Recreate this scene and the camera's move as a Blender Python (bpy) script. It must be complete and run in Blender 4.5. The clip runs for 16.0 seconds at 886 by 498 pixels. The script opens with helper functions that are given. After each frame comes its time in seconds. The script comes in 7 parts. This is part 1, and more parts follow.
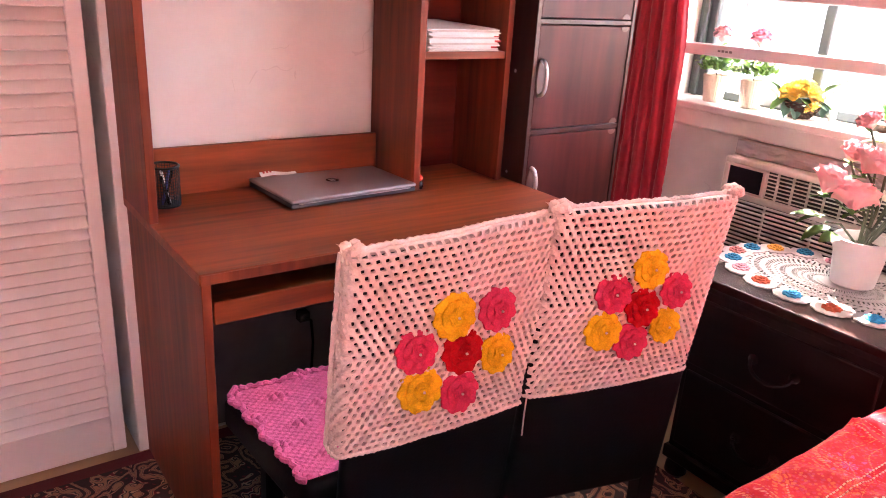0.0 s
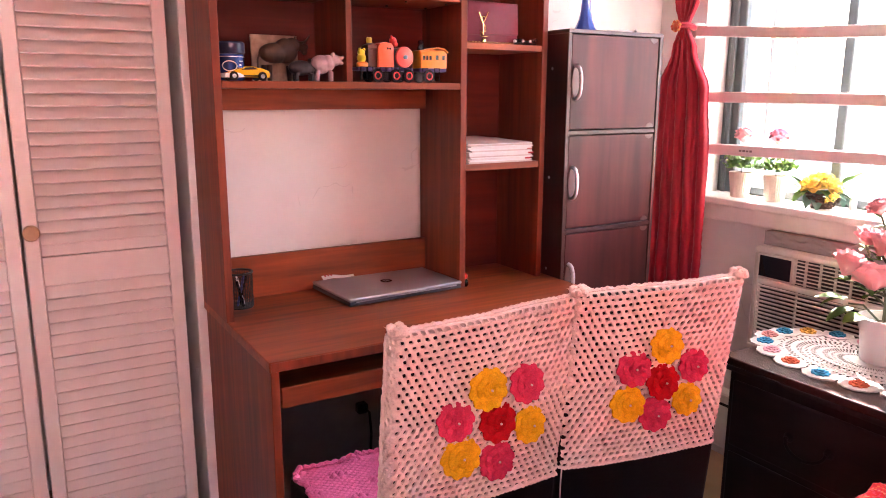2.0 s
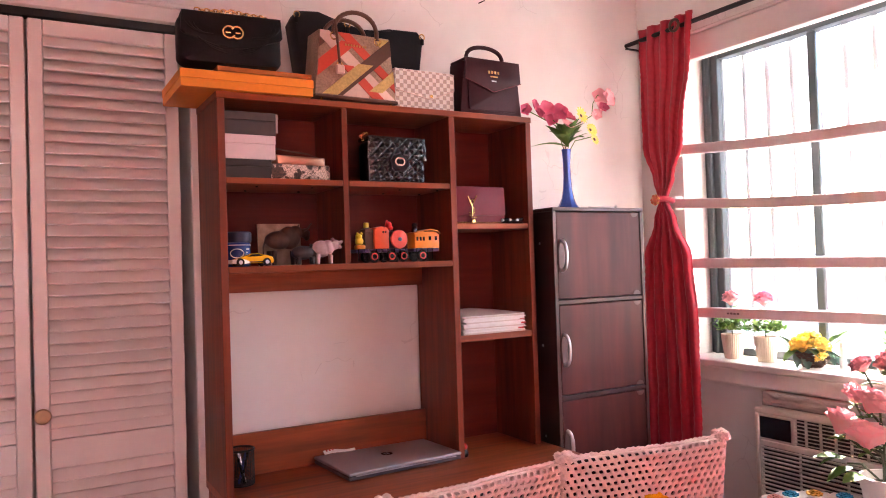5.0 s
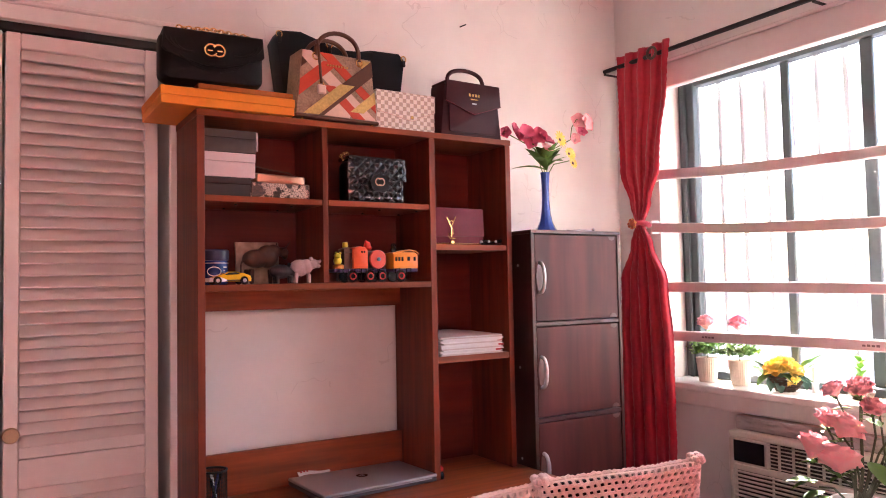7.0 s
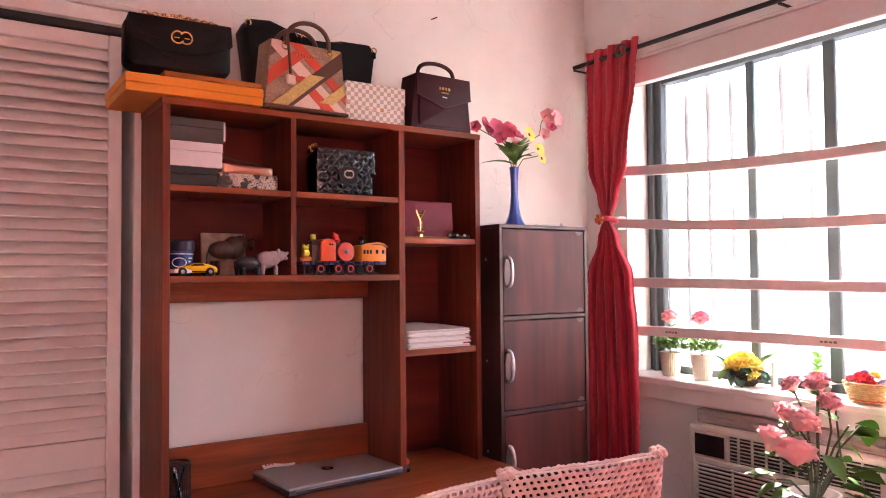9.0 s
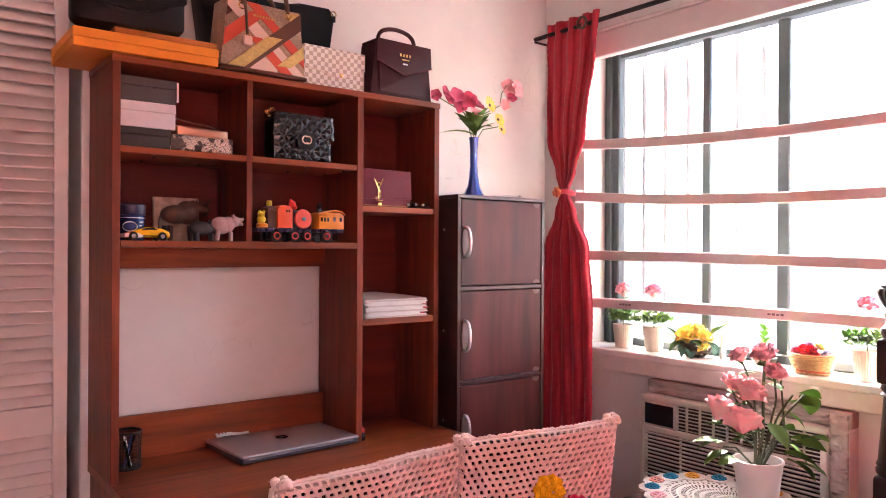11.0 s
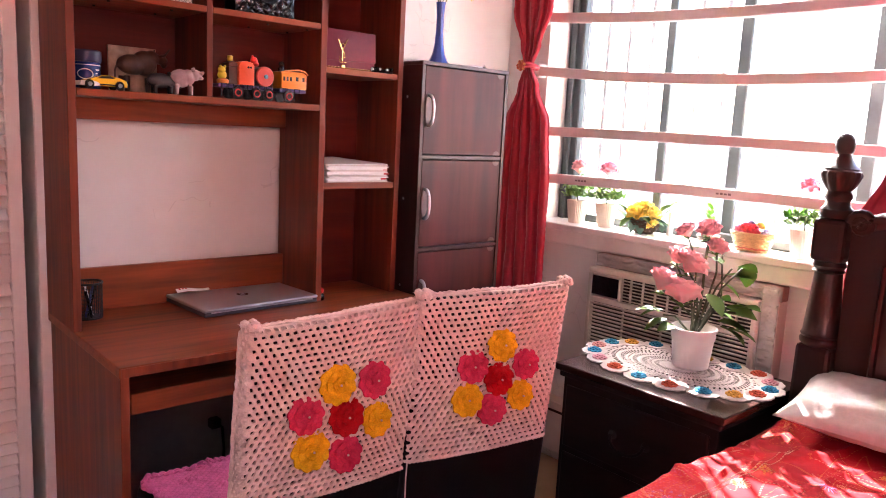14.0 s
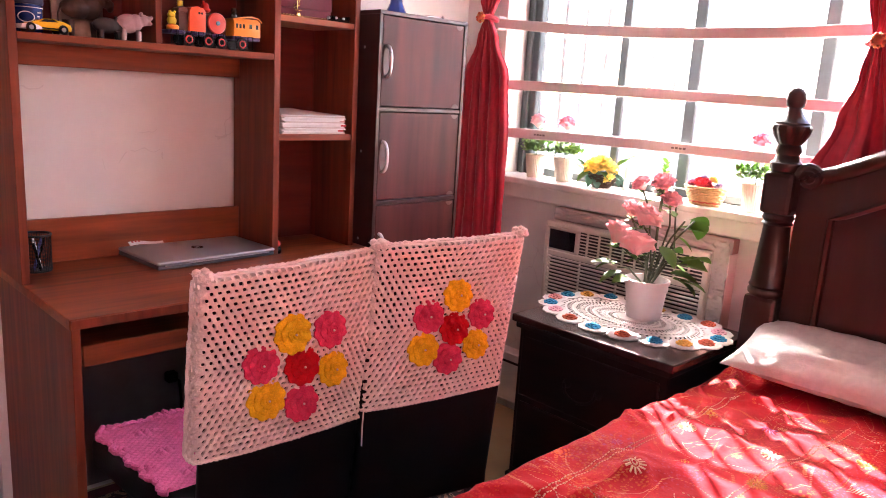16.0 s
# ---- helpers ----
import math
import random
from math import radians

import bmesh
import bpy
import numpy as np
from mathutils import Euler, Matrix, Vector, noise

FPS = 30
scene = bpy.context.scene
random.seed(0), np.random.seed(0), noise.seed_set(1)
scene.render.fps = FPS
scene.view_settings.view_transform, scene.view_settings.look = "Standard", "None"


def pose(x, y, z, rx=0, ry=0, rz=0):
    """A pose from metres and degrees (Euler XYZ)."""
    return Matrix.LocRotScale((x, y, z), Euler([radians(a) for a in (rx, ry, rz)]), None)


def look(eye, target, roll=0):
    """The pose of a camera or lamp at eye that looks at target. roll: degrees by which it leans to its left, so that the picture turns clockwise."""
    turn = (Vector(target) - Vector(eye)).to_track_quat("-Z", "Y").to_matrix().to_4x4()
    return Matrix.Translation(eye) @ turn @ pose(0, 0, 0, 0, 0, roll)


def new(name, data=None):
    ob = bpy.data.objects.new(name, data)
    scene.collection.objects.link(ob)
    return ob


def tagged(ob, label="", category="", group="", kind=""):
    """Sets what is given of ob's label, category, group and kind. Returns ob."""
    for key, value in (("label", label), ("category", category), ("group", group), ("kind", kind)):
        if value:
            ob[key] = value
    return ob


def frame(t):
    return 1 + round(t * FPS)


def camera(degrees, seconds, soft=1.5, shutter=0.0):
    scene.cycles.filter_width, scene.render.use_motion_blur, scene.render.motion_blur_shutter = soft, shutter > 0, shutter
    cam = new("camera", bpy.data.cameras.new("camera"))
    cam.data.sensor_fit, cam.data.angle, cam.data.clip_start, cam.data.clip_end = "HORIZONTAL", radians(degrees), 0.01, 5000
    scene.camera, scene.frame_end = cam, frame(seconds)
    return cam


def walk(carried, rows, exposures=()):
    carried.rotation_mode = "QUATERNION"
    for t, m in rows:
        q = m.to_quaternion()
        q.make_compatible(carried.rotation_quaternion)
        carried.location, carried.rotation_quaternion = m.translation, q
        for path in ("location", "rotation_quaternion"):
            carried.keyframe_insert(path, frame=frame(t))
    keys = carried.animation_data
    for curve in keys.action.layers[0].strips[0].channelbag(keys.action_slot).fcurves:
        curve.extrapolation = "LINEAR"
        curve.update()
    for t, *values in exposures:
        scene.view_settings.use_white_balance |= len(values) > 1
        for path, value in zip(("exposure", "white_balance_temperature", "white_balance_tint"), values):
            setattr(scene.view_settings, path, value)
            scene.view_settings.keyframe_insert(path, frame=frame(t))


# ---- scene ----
cam = camera(61.6, 16.0, soft=1.0)
PATH = [
    (0, (0.194, 0.119, 1.321), (1.302, 1.637, 0.637), 3.5),
    (0.5, (0.168, 0.081, 1.333), (1.253, 1.644, 0.716), 3.1),
    (1, (0.15, 0.034, 1.343), (1.209, 1.64, 0.798), 2.5),
    (1.5, (0.139, -0.007, 1.339), (1.171, 1.639, 0.867), 1.6),
    (2, (0.125, -0.075, 1.343), (1.13, 1.606, 0.933), 0.2),
    (2.5, (0.125, -0.127, 1.344), (1.108, 1.585, 1.024), -0.9),
    (3, (0.131, -0.16, 1.347), (1.106, 1.571, 1.12), -1.0),
    (3.5, (0.137, -0.18, 1.358), (1.11, 1.561, 1.212), -1.0),
    (4, (0.128, -0.18, 1.357), (1.106, 1.563, 1.294), -1.3),
    (4.5, (0.129, -0.193, 1.363), (1.113, 1.549, 1.363), -1.7),
    (7, (0.124, -0.196, 1.364), (1.169, 1.507, 1.457), -1.1),
    (7.5, (0.122, -0.202, 1.371), (1.18, 1.493, 1.457), -1.0),
    (8, (0.124, -0.204, 1.364), (1.197, 1.481, 1.45), -0.9),
    (8.5, (0.12, -0.2, 1.369), (1.217, 1.471, 1.446), -0.7),
    (9, (0.122, -0.195, 1.369), (1.24, 1.462, 1.439), -0.5),
    (11.5, (0.119, -0.176, 1.35), (1.36, 1.392, 1.315), 0.7),
    (12, (0.112, -0.173, 1.347), (1.376, 1.375, 1.266), 1.2),
    (12.5, (0.095, -0.185, 1.339), (1.38, 1.342, 1.203), 1.7),
    (13, (0.084, -0.187, 1.326), (1.383, 1.321, 1.133), 2.1),
    (13.5, (0.082, -0.195, 1.319), (1.387, 1.299, 1.064), 2.4),
    (14, (0.076, -0.188, 1.31), (1.385, 1.292, 0.999), 2.9),
    (14.5, (0.079, -0.187, 1.303), (1.388, 1.281, 0.944), 3.2),
    (15, (0.077, -0.192, 1.297), (1.4, 1.255, 0.902), 3.6),
    (15.5, (0.077, -0.196, 1.291), (1.42, 1.227, 0.877), 3.5),
    (16, (0.085, -0.202, 1.294), (1.458, 1.191, 0.879), 3.5),
]
walk(cam, [(t, look(eye, target, roll)) for t, eye, target, roll in PATH], exposures=((0.0, 4.7, 6600, 22), (2.0, 4.55, 6600, 22), (4.0, 4.15, 6550, 22), (7.0, 3.9, 6500, 20), (12.0, 4.0, 6500, 20), (16.0, 4.15, 6500, 22)))


# ---- world, sun, exposure ----
world = bpy.data.worlds.new("World")
scene.world = world
world.use_nodes = True
wn = world.node_tree.nodes
sky = wn.new("ShaderNodeTexSky")
sky.sky_type = "NISHITA"
sky.sun_disc = False
SUN_ELEV, SUN_AZ = radians(34), radians(40)   # azimuth from +y (north) towards +x (east)
sky.sun_elevation, sky.sun_rotation = SUN_ELEV, SUN_AZ
world.node_tree.links.new(sky.outputs[0], wn["Background"].inputs[0])
wn["Background"].inputs[1].default_value = 0.15
sun = new("sun", bpy.data.lights.new("sun", "SUN"))
sun.data.energy, sun.data.angle, sun.data.color = 5.0, radians(0.5), (1.0, 0.95, 0.87)
sun_dir = Vector((math.sin(SUN_AZ) * math.cos(SUN_ELEV), math.cos(SUN_AZ) * math.cos(SUN_ELEV), math.sin(SUN_ELEV)))
sun.matrix_world = look(sun_dir * 20, (0, 0, 0))


# ---- materials ----
def mat(name, color, rough=0.5, metal=0.0, grain=0.0, scale=30.0, stretch=(1, 1, 1), bump=0.0, second=None, spec=None, coat=0.0, rand=0.0, rough_var=0.0, trans=0.0, sheen=0.0, sub=0.0):
    """A procedural surface: base colour varied by stretched noise at two scales, with bump."""
    m = bpy.data.materials.new(name)
    m.use_nodes = True
    nt = m.node_tree
    N, L = nt.nodes, nt.links
    b = N["Principled BSDF"]
    b.inputs["Roughness"].default_value, b.inputs["Metallic"].default_value = rough, metal
    b.inputs["Coat Weight"].default_value = coat
    b.inputs["Transmission Weight"].default_value = trans
    b.inputs["Sheen Weight"].default_value = sheen
    if spec is not None:
        b.inputs["Specular IOR Level"].default_value = spec
    if sub:
        b.inputs["Subsurface Weight"].default_value = sub
        b.inputs["Subsurface Radius"].default_value = (0.02, 0.01, 0.01)
    col = (*color, 1)
    if not (grain or bump or rand or rough_var):
        b.inputs["Base Color"].default_value = col
        return m
    tc = N.new("ShaderNodeTexCoord")
    mp = N.new("ShaderNodeMapping")
    mp.inputs["Scale"].default_value = [scale * s for s in stretch]
    L.new(tc.outputs["Object"], mp.inputs[0])
    fine = N.new("ShaderNodeTexNoise")
    fine.inputs["Detail"].default_value, fine.inputs["Scale"].default_value = 6, 1.0
    fine.inputs["Distortion"].default_value = 0.3
    L.new(mp.outputs[0], fine.inputs["Vector"])
    mp2 = N.new("ShaderNodeMapping")
    mp2.inputs["Scale"].default_value = [scale * 0.13 * s for s in stretch]
    L.new(tc.outputs["Object"], mp2.inputs[0])
    broad = N.new("ShaderNodeTexNoise")
    broad.inputs["Detail"].default_value = 3
    broad.inputs["Scale"].default_value = 1.0
    L.new(mp2.outputs[0], broad.inputs["Vector"])
    add = N.new("ShaderNodeMath")
    add.operation = "MULTIPLY_ADD"
    add.inputs[1].default_value = 0.55
    L.new(fine.outputs[0], add.inputs[0])
    half = N.new("ShaderNodeMath")
    half.operation = "MULTIPLY"
    half.inputs[1].default_value = 0.45
    L.new(broad.outputs[0], half.inputs[0])
    L.new(half.outputs[0], add.inputs[2])
    fac = add.outputs[0]
    if rand:
        oi = N.new("ShaderNodeObjectInfo")
        rr = N.new("ShaderNodeMath")
        rr.operation = "MULTIPLY_ADD"
        rr.inputs[1].default_value = rand
        L.new(oi.outputs["Random"], rr.inputs[0])
        L.new(fac, rr.inputs[2])
        fac = rr.outputs[0]
    ramp = N.new("ShaderNodeValToRGB")
    s2 = second or tuple(c * (1 - grain) for c in color)
    c1 = tuple(min(1, c * (1 + grain * 0.5)) for c in color)
    ramp.color_ramp.elements[0].position, ramp.color_ramp.elements[0].color = 0.32, (*s2, 1)
    ramp.color_ramp.elements[1].position, ramp.color_ramp.elements[1].color = 0.68, (*c1, 1)
    L.new(fac, ramp.inputs[0])
    L.new(ramp.outputs[0], b.inputs["Base Color"])
    if bump:
        bp = N.new("ShaderNodeBump")
        bp.inputs["Strength"].default_value = bump
        bp.inputs["Distance"].default_value = 0.002
        L.new(fine.outputs[0], bp.inputs["Height"])
        L.new(bp.outputs[0], b.inputs["Normal"])
    if rough_var:
        mr = N.new("ShaderNodeMapRange")
        mr.inputs["To Min"].default_value, mr.inputs["To Max"].default_value = max(0.02, rough - rough_var), min(1, rough + rough_var)
        L.new(broad.outputs[0], mr.inputs[0])
        L.new(mr.outputs[0], b.inputs["Roughness"])
    return m


M = dict(
    wall=mat("wall_paint", (0.77, 0.76, 0.73), 0.8, grain=0.06, scale=9, bump=0.12, rough_var=0.1),
    ceiling=mat("ceiling_paint", (0.84, 0.83, 0.81), 0.8, grain=0.05, scale=12, bump=0.1),
    white=mat("white_gloss_paint", (0.76, 0.73, 0.70), 0.32, grain=0.06, scale=25, bump=0.06, rough_var=0.1),
    louver=mat("louver_paint", (0.80, 0.76, 0.73), 0.38, grain=0.05, scale=18, bump=0.08, rand=0.05),
    dark=mat("slot_shade", (0.02, 0.018, 0.018), 0.8),
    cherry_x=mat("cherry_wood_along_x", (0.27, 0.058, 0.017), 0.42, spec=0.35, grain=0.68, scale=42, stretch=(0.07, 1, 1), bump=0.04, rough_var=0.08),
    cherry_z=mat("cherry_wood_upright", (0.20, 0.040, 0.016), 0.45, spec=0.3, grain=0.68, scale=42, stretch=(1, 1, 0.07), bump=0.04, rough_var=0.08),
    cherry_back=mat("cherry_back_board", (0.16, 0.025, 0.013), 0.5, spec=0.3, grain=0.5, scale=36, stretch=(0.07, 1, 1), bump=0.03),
    wenge=mat("wenge_laminate", (0.052, 0.019, 0.017), 0.33, grain=0.5, scale=34, stretch=(1, 1, 0.08), bump=0.05, rough_var=0.1),
    wenge_door=mat("wenge_door_laminate", (0.10, 0.022, 0.020), 0.46, spec=0.26, grain=0.62, scale=20, stretch=(1, 1, 0.1), bump=0.05, rough_var=0.08),
    mahogany=mat("mahogany_lacquer", (0.034, 0.009, 0.006), 0.36, spec=0.35, grain=0.5, scale=30, stretch=(1, 1, 0.12), bump=0.02, coat=0.08),
    ns_wood=mat("dark_nightstand_wood", (0.016, 0.007, 0.007), 0.45, spec=0.2, grain=0.5, scale=28, stretch=(1, 0.12, 1), bump=0.03, rough_var=0.1),
    leather=mat("dark_brown_leatherette", (0.007, 0.005, 0.006), 0.5, spec=0.15, grain=0.3, scale=160, bump=0.2),
    floor=mat("floor_tile", (0.46, 0.33, 0.19), 0.4, grain=0.15, scale=10, bump=0.05),
    red_cloth=mat("red_curtain_cloth", (0.46, 0.007, 0.03), 0.5, grain=0.3, scale=90, stretch=(1, 1, 0.25), bump=0.3, sheen=0.2),
    dark_frame=mat("dark_window_metal", (0.045, 0.06, 0.065), 0.4, grain=0.2, scale=40, bump=0.05),
    sill=mat("sill_paint", (0.78, 0.76, 0.72), 0.3, grain=0.1, scale=22, bump=0.1),
    ac=mat("aircon_plastic", (0.62, 0.60, 0.53), 0.4, grain=0.04, scale=20),
    black=mat("black_plastic", (0.012, 0.012, 0.014), 0.25),
    iron=mat("black_iron", (0.02, 0.02, 0.022), 0.5, metal=0.4, grain=0.2, scale=60),
    steel=mat("brushed_steel", (0.6, 0.6, 0.62), 0.3, metal=1.0),
    gold=mat("gold_metal", (0.85, 0.55, 0.22), 0.25, metal=1.0),
)

def add_cracks(m, tone):
    """Faint hairline cracks in old paint, in scattered patches."""
    N, L = m.node_tree.nodes, m.node_tree.links
    b = N["Principled BSDF"]
    src = b.inputs["Base Color"].links[0].from_socket
    tc = N.new("ShaderNodeTexCoord")
    wob = N.new("ShaderNodeTexNoise")
    wob.inputs["Scale"].default_value, wob.inputs["Detail"].default_value = 7.0, 3
    L.new(tc.outputs["Object"], wob.inputs["Vector"])
    vm = N.new("ShaderNodeVectorMath")
    vm.operation = "MULTIPLY_ADD"
    vm.inputs[1].default_value = (0.16, 0.16, 0.16)
    L.new(wob.outputs["Color"], vm.inputs[0]); L.new(tc.outputs["Object"], vm.inputs[2])
    vo = N.new("ShaderNodeTexVoronoi")
    vo.feature = "DISTANCE_TO_EDGE"
    vo.inputs["Scale"].default_value = 6.5
    L.new(vm.outputs[0], vo.inputs["Vector"])
    thin = N.new("ShaderNodeMath"); thin.operation = "LESS_THAN"; thin.inputs[1].default_value = 0.010
    L.new(vo.outputs["Distance"], thin.inputs[0])
    area = N.new("ShaderNodeTexNoise")
    area.inputs["Scale"].default_value = 4.0
    L.new(tc.outputs["Object"], area.inputs["Vector"])
    here = N.new("ShaderNodeMath"); here.operation = "GREATER_THAN"; here.inputs[1].default_value = 0.57
    L.new(area.outputs[0], here.inputs[0])
    both = N.new("ShaderNodeMath"); both.operation = "MULTIPLY"
    L.new(thin.outputs[0], both.inputs[0]); L.new(here.outputs[0], both.inputs[1])
    soft = N.new("ShaderNodeMath"); soft.operation = "MULTIPLY"; soft.inputs[1].default_value = 0.35
    L.new(both.outputs[0], soft.inputs[0])
    mx = N.new("ShaderNodeMix"); mx.data_type = "RGBA"
    L.new(soft.outputs[0], mx.inputs["Factor"]); L.new(src, mx.inputs["A"]); mx.inputs["B"].default_value = (*tone, 1)
    L.new(mx.outputs["Result"], b.inputs["Base Color"])

add_cracks(M["wall"], (0.52, 0.50, 0.48))

# glass that lets daylight through
def glass_mat(name, tint=(1, 1, 1), rough=0.0):
    m = bpy.data.materials.new(name)
    m.use_nodes = True
    b = m.node_tree.nodes["Principled BSDF"]
    b.inputs["Base Color"].default_value = (*tint, 1)
    b.inputs["Transmission Weight"].default_value = 1.0
    b.inputs["Roughness"].default_value = rough
    b.inputs["IOR"].default_value = 1.45
    return m

M["glass"] = glass_mat("window_glass")


# ---- mesh helpers ----
def box_bm(x0, x1, y0, y1, z0, z1, bevel=0.0, bm=None, seg=1):
    own = bm is None
    if own:
        bm = bmesh.new()
    r = bmesh.ops.create_cube(bm, size=1.0, matrix=Matrix.Translation(((x0 + x1) / 2, (y0 + y1) / 2, (z0 + z1) / 2)) @ Matrix.Diagonal((x1 - x0, y1 - y0, z1 - z0, 1)))
    if bevel:
        es = list({e for v in r["verts"] for e in v.link_edges})
        bmesh.ops.bevel(bm, geom=es, offset=bevel, segments=seg, profile=0.5, affect="EDGES")
    return bm


def finish(bm, name, material, smooth=False):
    me = bpy.data.meshes.new(name)
    bmesh.ops.recalc_face_normals(bm, faces=bm.faces[:])
    bm.to_mesh(me)
    bm.free()
    for mm in (material if isinstance(material, (list, tuple)) else [material]):
        me.materials.append(mm)
    if smooth:
        for p in me.polygons:
            p.use_smooth = True
        me.set_sharp_from_angle(angle=radians(40))
    return me


def thing(name, at, label, category, group="", rz=0.0):
    """An Empty at the base of a thing."""
    ob = new(name)
    ob.empty_display_size = 0.05
    ob.matrix_basis = pose(*at, 0, 0, rz)
    return tagged(ob, label, category, group)


def part(name, bm, material, parent, label="", smooth=False, m=None):
    """One mesh under a thing or part, in the parent's own space."""
    ob = new(name, finish(bm, name, material, smooth))
    ob.parent = parent
    if m is not None:
        ob.matrix_basis = m
    if label:
        ob["label"] = label
    return ob


def solo(name, bm, material, label="", category="", group="", smooth=False, kind="", m=None):
    ob = new(name, finish(bm, name, material, smooth))
    if m is not None:
        ob.matrix_basis = m
    return tagged(ob, label, category, group, kind)


def lathe(profile, n=24, bm=None, at=(0, 0, 0)):
    """Turned body from (radius, z) pairs."""
    bm = bm or bmesh.new()
    rings = []
    for r, z in profile:
        rings.append([bm.verts.new((at[0] + max(r, 1e-4) * math.cos(2 * math.pi * i / n), at[1] + max(r, 1e-4) * math.sin(2 * math.pi * i / n), at[2] + z)) for i in range(n)])
    for a, b in zip(rings, rings[1:]):
        for i in range(n):
            bm.faces.new((a[i], a[(i + 1) % n], b[(i + 1) % n], b[i]))
    bm.faces.new(rings[0][::-1])
    bm.faces.new(rings[-1])
    return bm


def tube(points, r, n=8, bm=None, closed=False, taper=None):
    """A round bar along points."""
    bm = bm or bmesh.new()
    pts = [Vector(p) for p in points]
    k = len(pts)
    rings = []
    ref = Vector((0.13, 0.27, 0.95)).normalized()
    for i, p in enumerate(pts):
        a = pts[(i - 1) % k] if (closed or i) else pts[0]
        b = pts[(i + 1) % k] if (closed or i < k - 1) else pts[-1]
        d = (b - a).normalized()
        u = d.cross(ref)
        if u.length < 0.05:
            u = d.cross(Vector((1, 0, 0)))
        u.normalize()
        v = d.cross(u)
        rr = r if taper is None else r * (1 + (taper - 1) * i / (k - 1))
        rings.append([bm.verts.new(p + rr * (math.cos(2 * math.pi * j / n) * u + math.sin(2 * math.pi * j / n) * v)) for j in range(n)])
    for i in range(k if closed else k - 1):
        a, b = rings[i], rings[(i + 1) % k]
        for j in range(n):
            bm.faces.new((a[j], a[(j + 1) % n], b[(j + 1) % n], b[j]))
    if not closed:
        bm.faces.new(rings[0][::-1])
        bm.faces.new(rings[-1])
    return bm


def grid_bm(nu, nv, f, closed_u=False, bm=None):
    """A sheet of quads from f(u, v), u and v in 0..1."""
    bm = bm or bmesh.new()
    rows = [[bm.verts.new(f(i / nu, j / nv)) for i in range(nu + (0 if closed_u else 1))] for j in range(nv + 1)]
    w = len(rows[0])
    for j in range(nv):
        for i in range(nu):
            bm.faces.new((rows[j][i], rows[j][(i + 1) % w], rows[j + 1][(i + 1) % w], rows[j + 1][i]))
    return bm


def extrude_outline(pts, y0, y1, bm=None, bevel=0.0):
    """A slab between y0 and y1 with the outline pts in x and z."""
    bm = bm or bmesh.new()
    a = [bm.verts.new((x, y0, z)) for x, z in pts]
    b = [bm.verts.new((x, y1, z)) for x, z in pts]
    fs = [bm.faces.new(a), bm.faces.new(b[::-1])]
    n = len(pts)
    for i in range(n):
        bm.faces.new((a[i], b[i], b[(i + 1) % n], a[(i + 1) % n]))
    if bevel:
        es = list({e for f in fs for e in f.edges})
        bmesh.ops.bevel(bm, geom=es, offset=bevel, segments=2, profile=0.5, affect="EDGES")
    return bm


# ---- the room ----
X_W, X_E, Y_S, Y_N, Z_C = -0.85, 2.38, -1.3, 2.06, 2.62
WY0, WY1, WZ0, WZ1 = 0.36, 1.84, 0.955, 2.155      # window opening in the east wall
DX0, DX1, DZ1 = -0.62, 0.574, 2.085               # closet opening in the north wall
solo("floor", box_bm(X_W - 0.2, X_E + 0.2, Y_S - 0.2, 2.8, -0.1, 0.0), M["floor"], "beige tiled floor under a patterned rug", "floor", kind="structure")
solo("ceiling", box_bm(X_W - 0.2, X_E + 0.2, Y_S - 0.2, 2.8, Z_C, Z_C + 0.1), M["ceiling"], "plain white painted ceiling", "ceiling", kind="structure")

bm = box_bm(DX1, X_E + 0.2, Y_N, Y_N + 0.12, 0, Z_C)
box_bm(X_W - 0.2, DX0, Y_N, Y_N + 0.12, 0, Z_C, bm=bm)
box_bm(DX0, DX1, Y_N, Y_N + 0.12, DZ1, Z_C, bm=bm)
solo("wall_north", bm, M["wall"], "white painted plaster wall with faint cracks", "wall", kind="structure")
bm = box_bm(DX0 - 0.1, DX1 + 0.1, 2.62, 2.72, 0, Z_C)
box_bm(DX0 - 0.1, DX0, Y_N + 0.12, 2.62, 0, Z_C, bm=bm)
box_bm(DX1, DX1 + 0.1, Y_N + 0.12, 2.62, 0, Z_C, bm=bm)
solo("closet_walls", bm, M["wall"], "plain inner walls of the closet", "wall", kind="structure")

bm = box_bm(X_E, X_E + 0.22, Y_S - 0.2, WY0, 0, Z_C)
box_bm(X_E, X_E + 0.22, WY1, Y_N, 0, Z_C, bm=bm)
box_bm(X_E, X_E + 0.22, WY0, WY1, 0, WZ0, bm=bm)
box_bm(X_E, X_E + 0.22, WY0, WY1, WZ1, Z_C, bm=bm)
solo("wall_east", bm, M["wall"], "white painted wall round a wide window", "wall", kind="structure")
# unseen opening added to let fill light in from the south
SX0, SX1, SZ0, SZ1 = -0.75, 0.75, 0.90, 2.20      # opening in the south wall
bm = box_bm(X_W, SX0, Y_S - 0.2, Y_S, 0, Z_C)
box_bm(SX1, X_E, Y_S - 0.2, Y_S, 0, Z_C, bm=bm)
box_bm(SX0, SX1, Y_S - 0.2, Y_S, 0, SZ0, bm=bm)
box_bm(SX0, SX1, Y_S - 0.2, Y_S, SZ1, Z_C, bm=bm)
solo("wall_south", bm, M["wall"], "plain white painted wall", "wall", kind="structure")
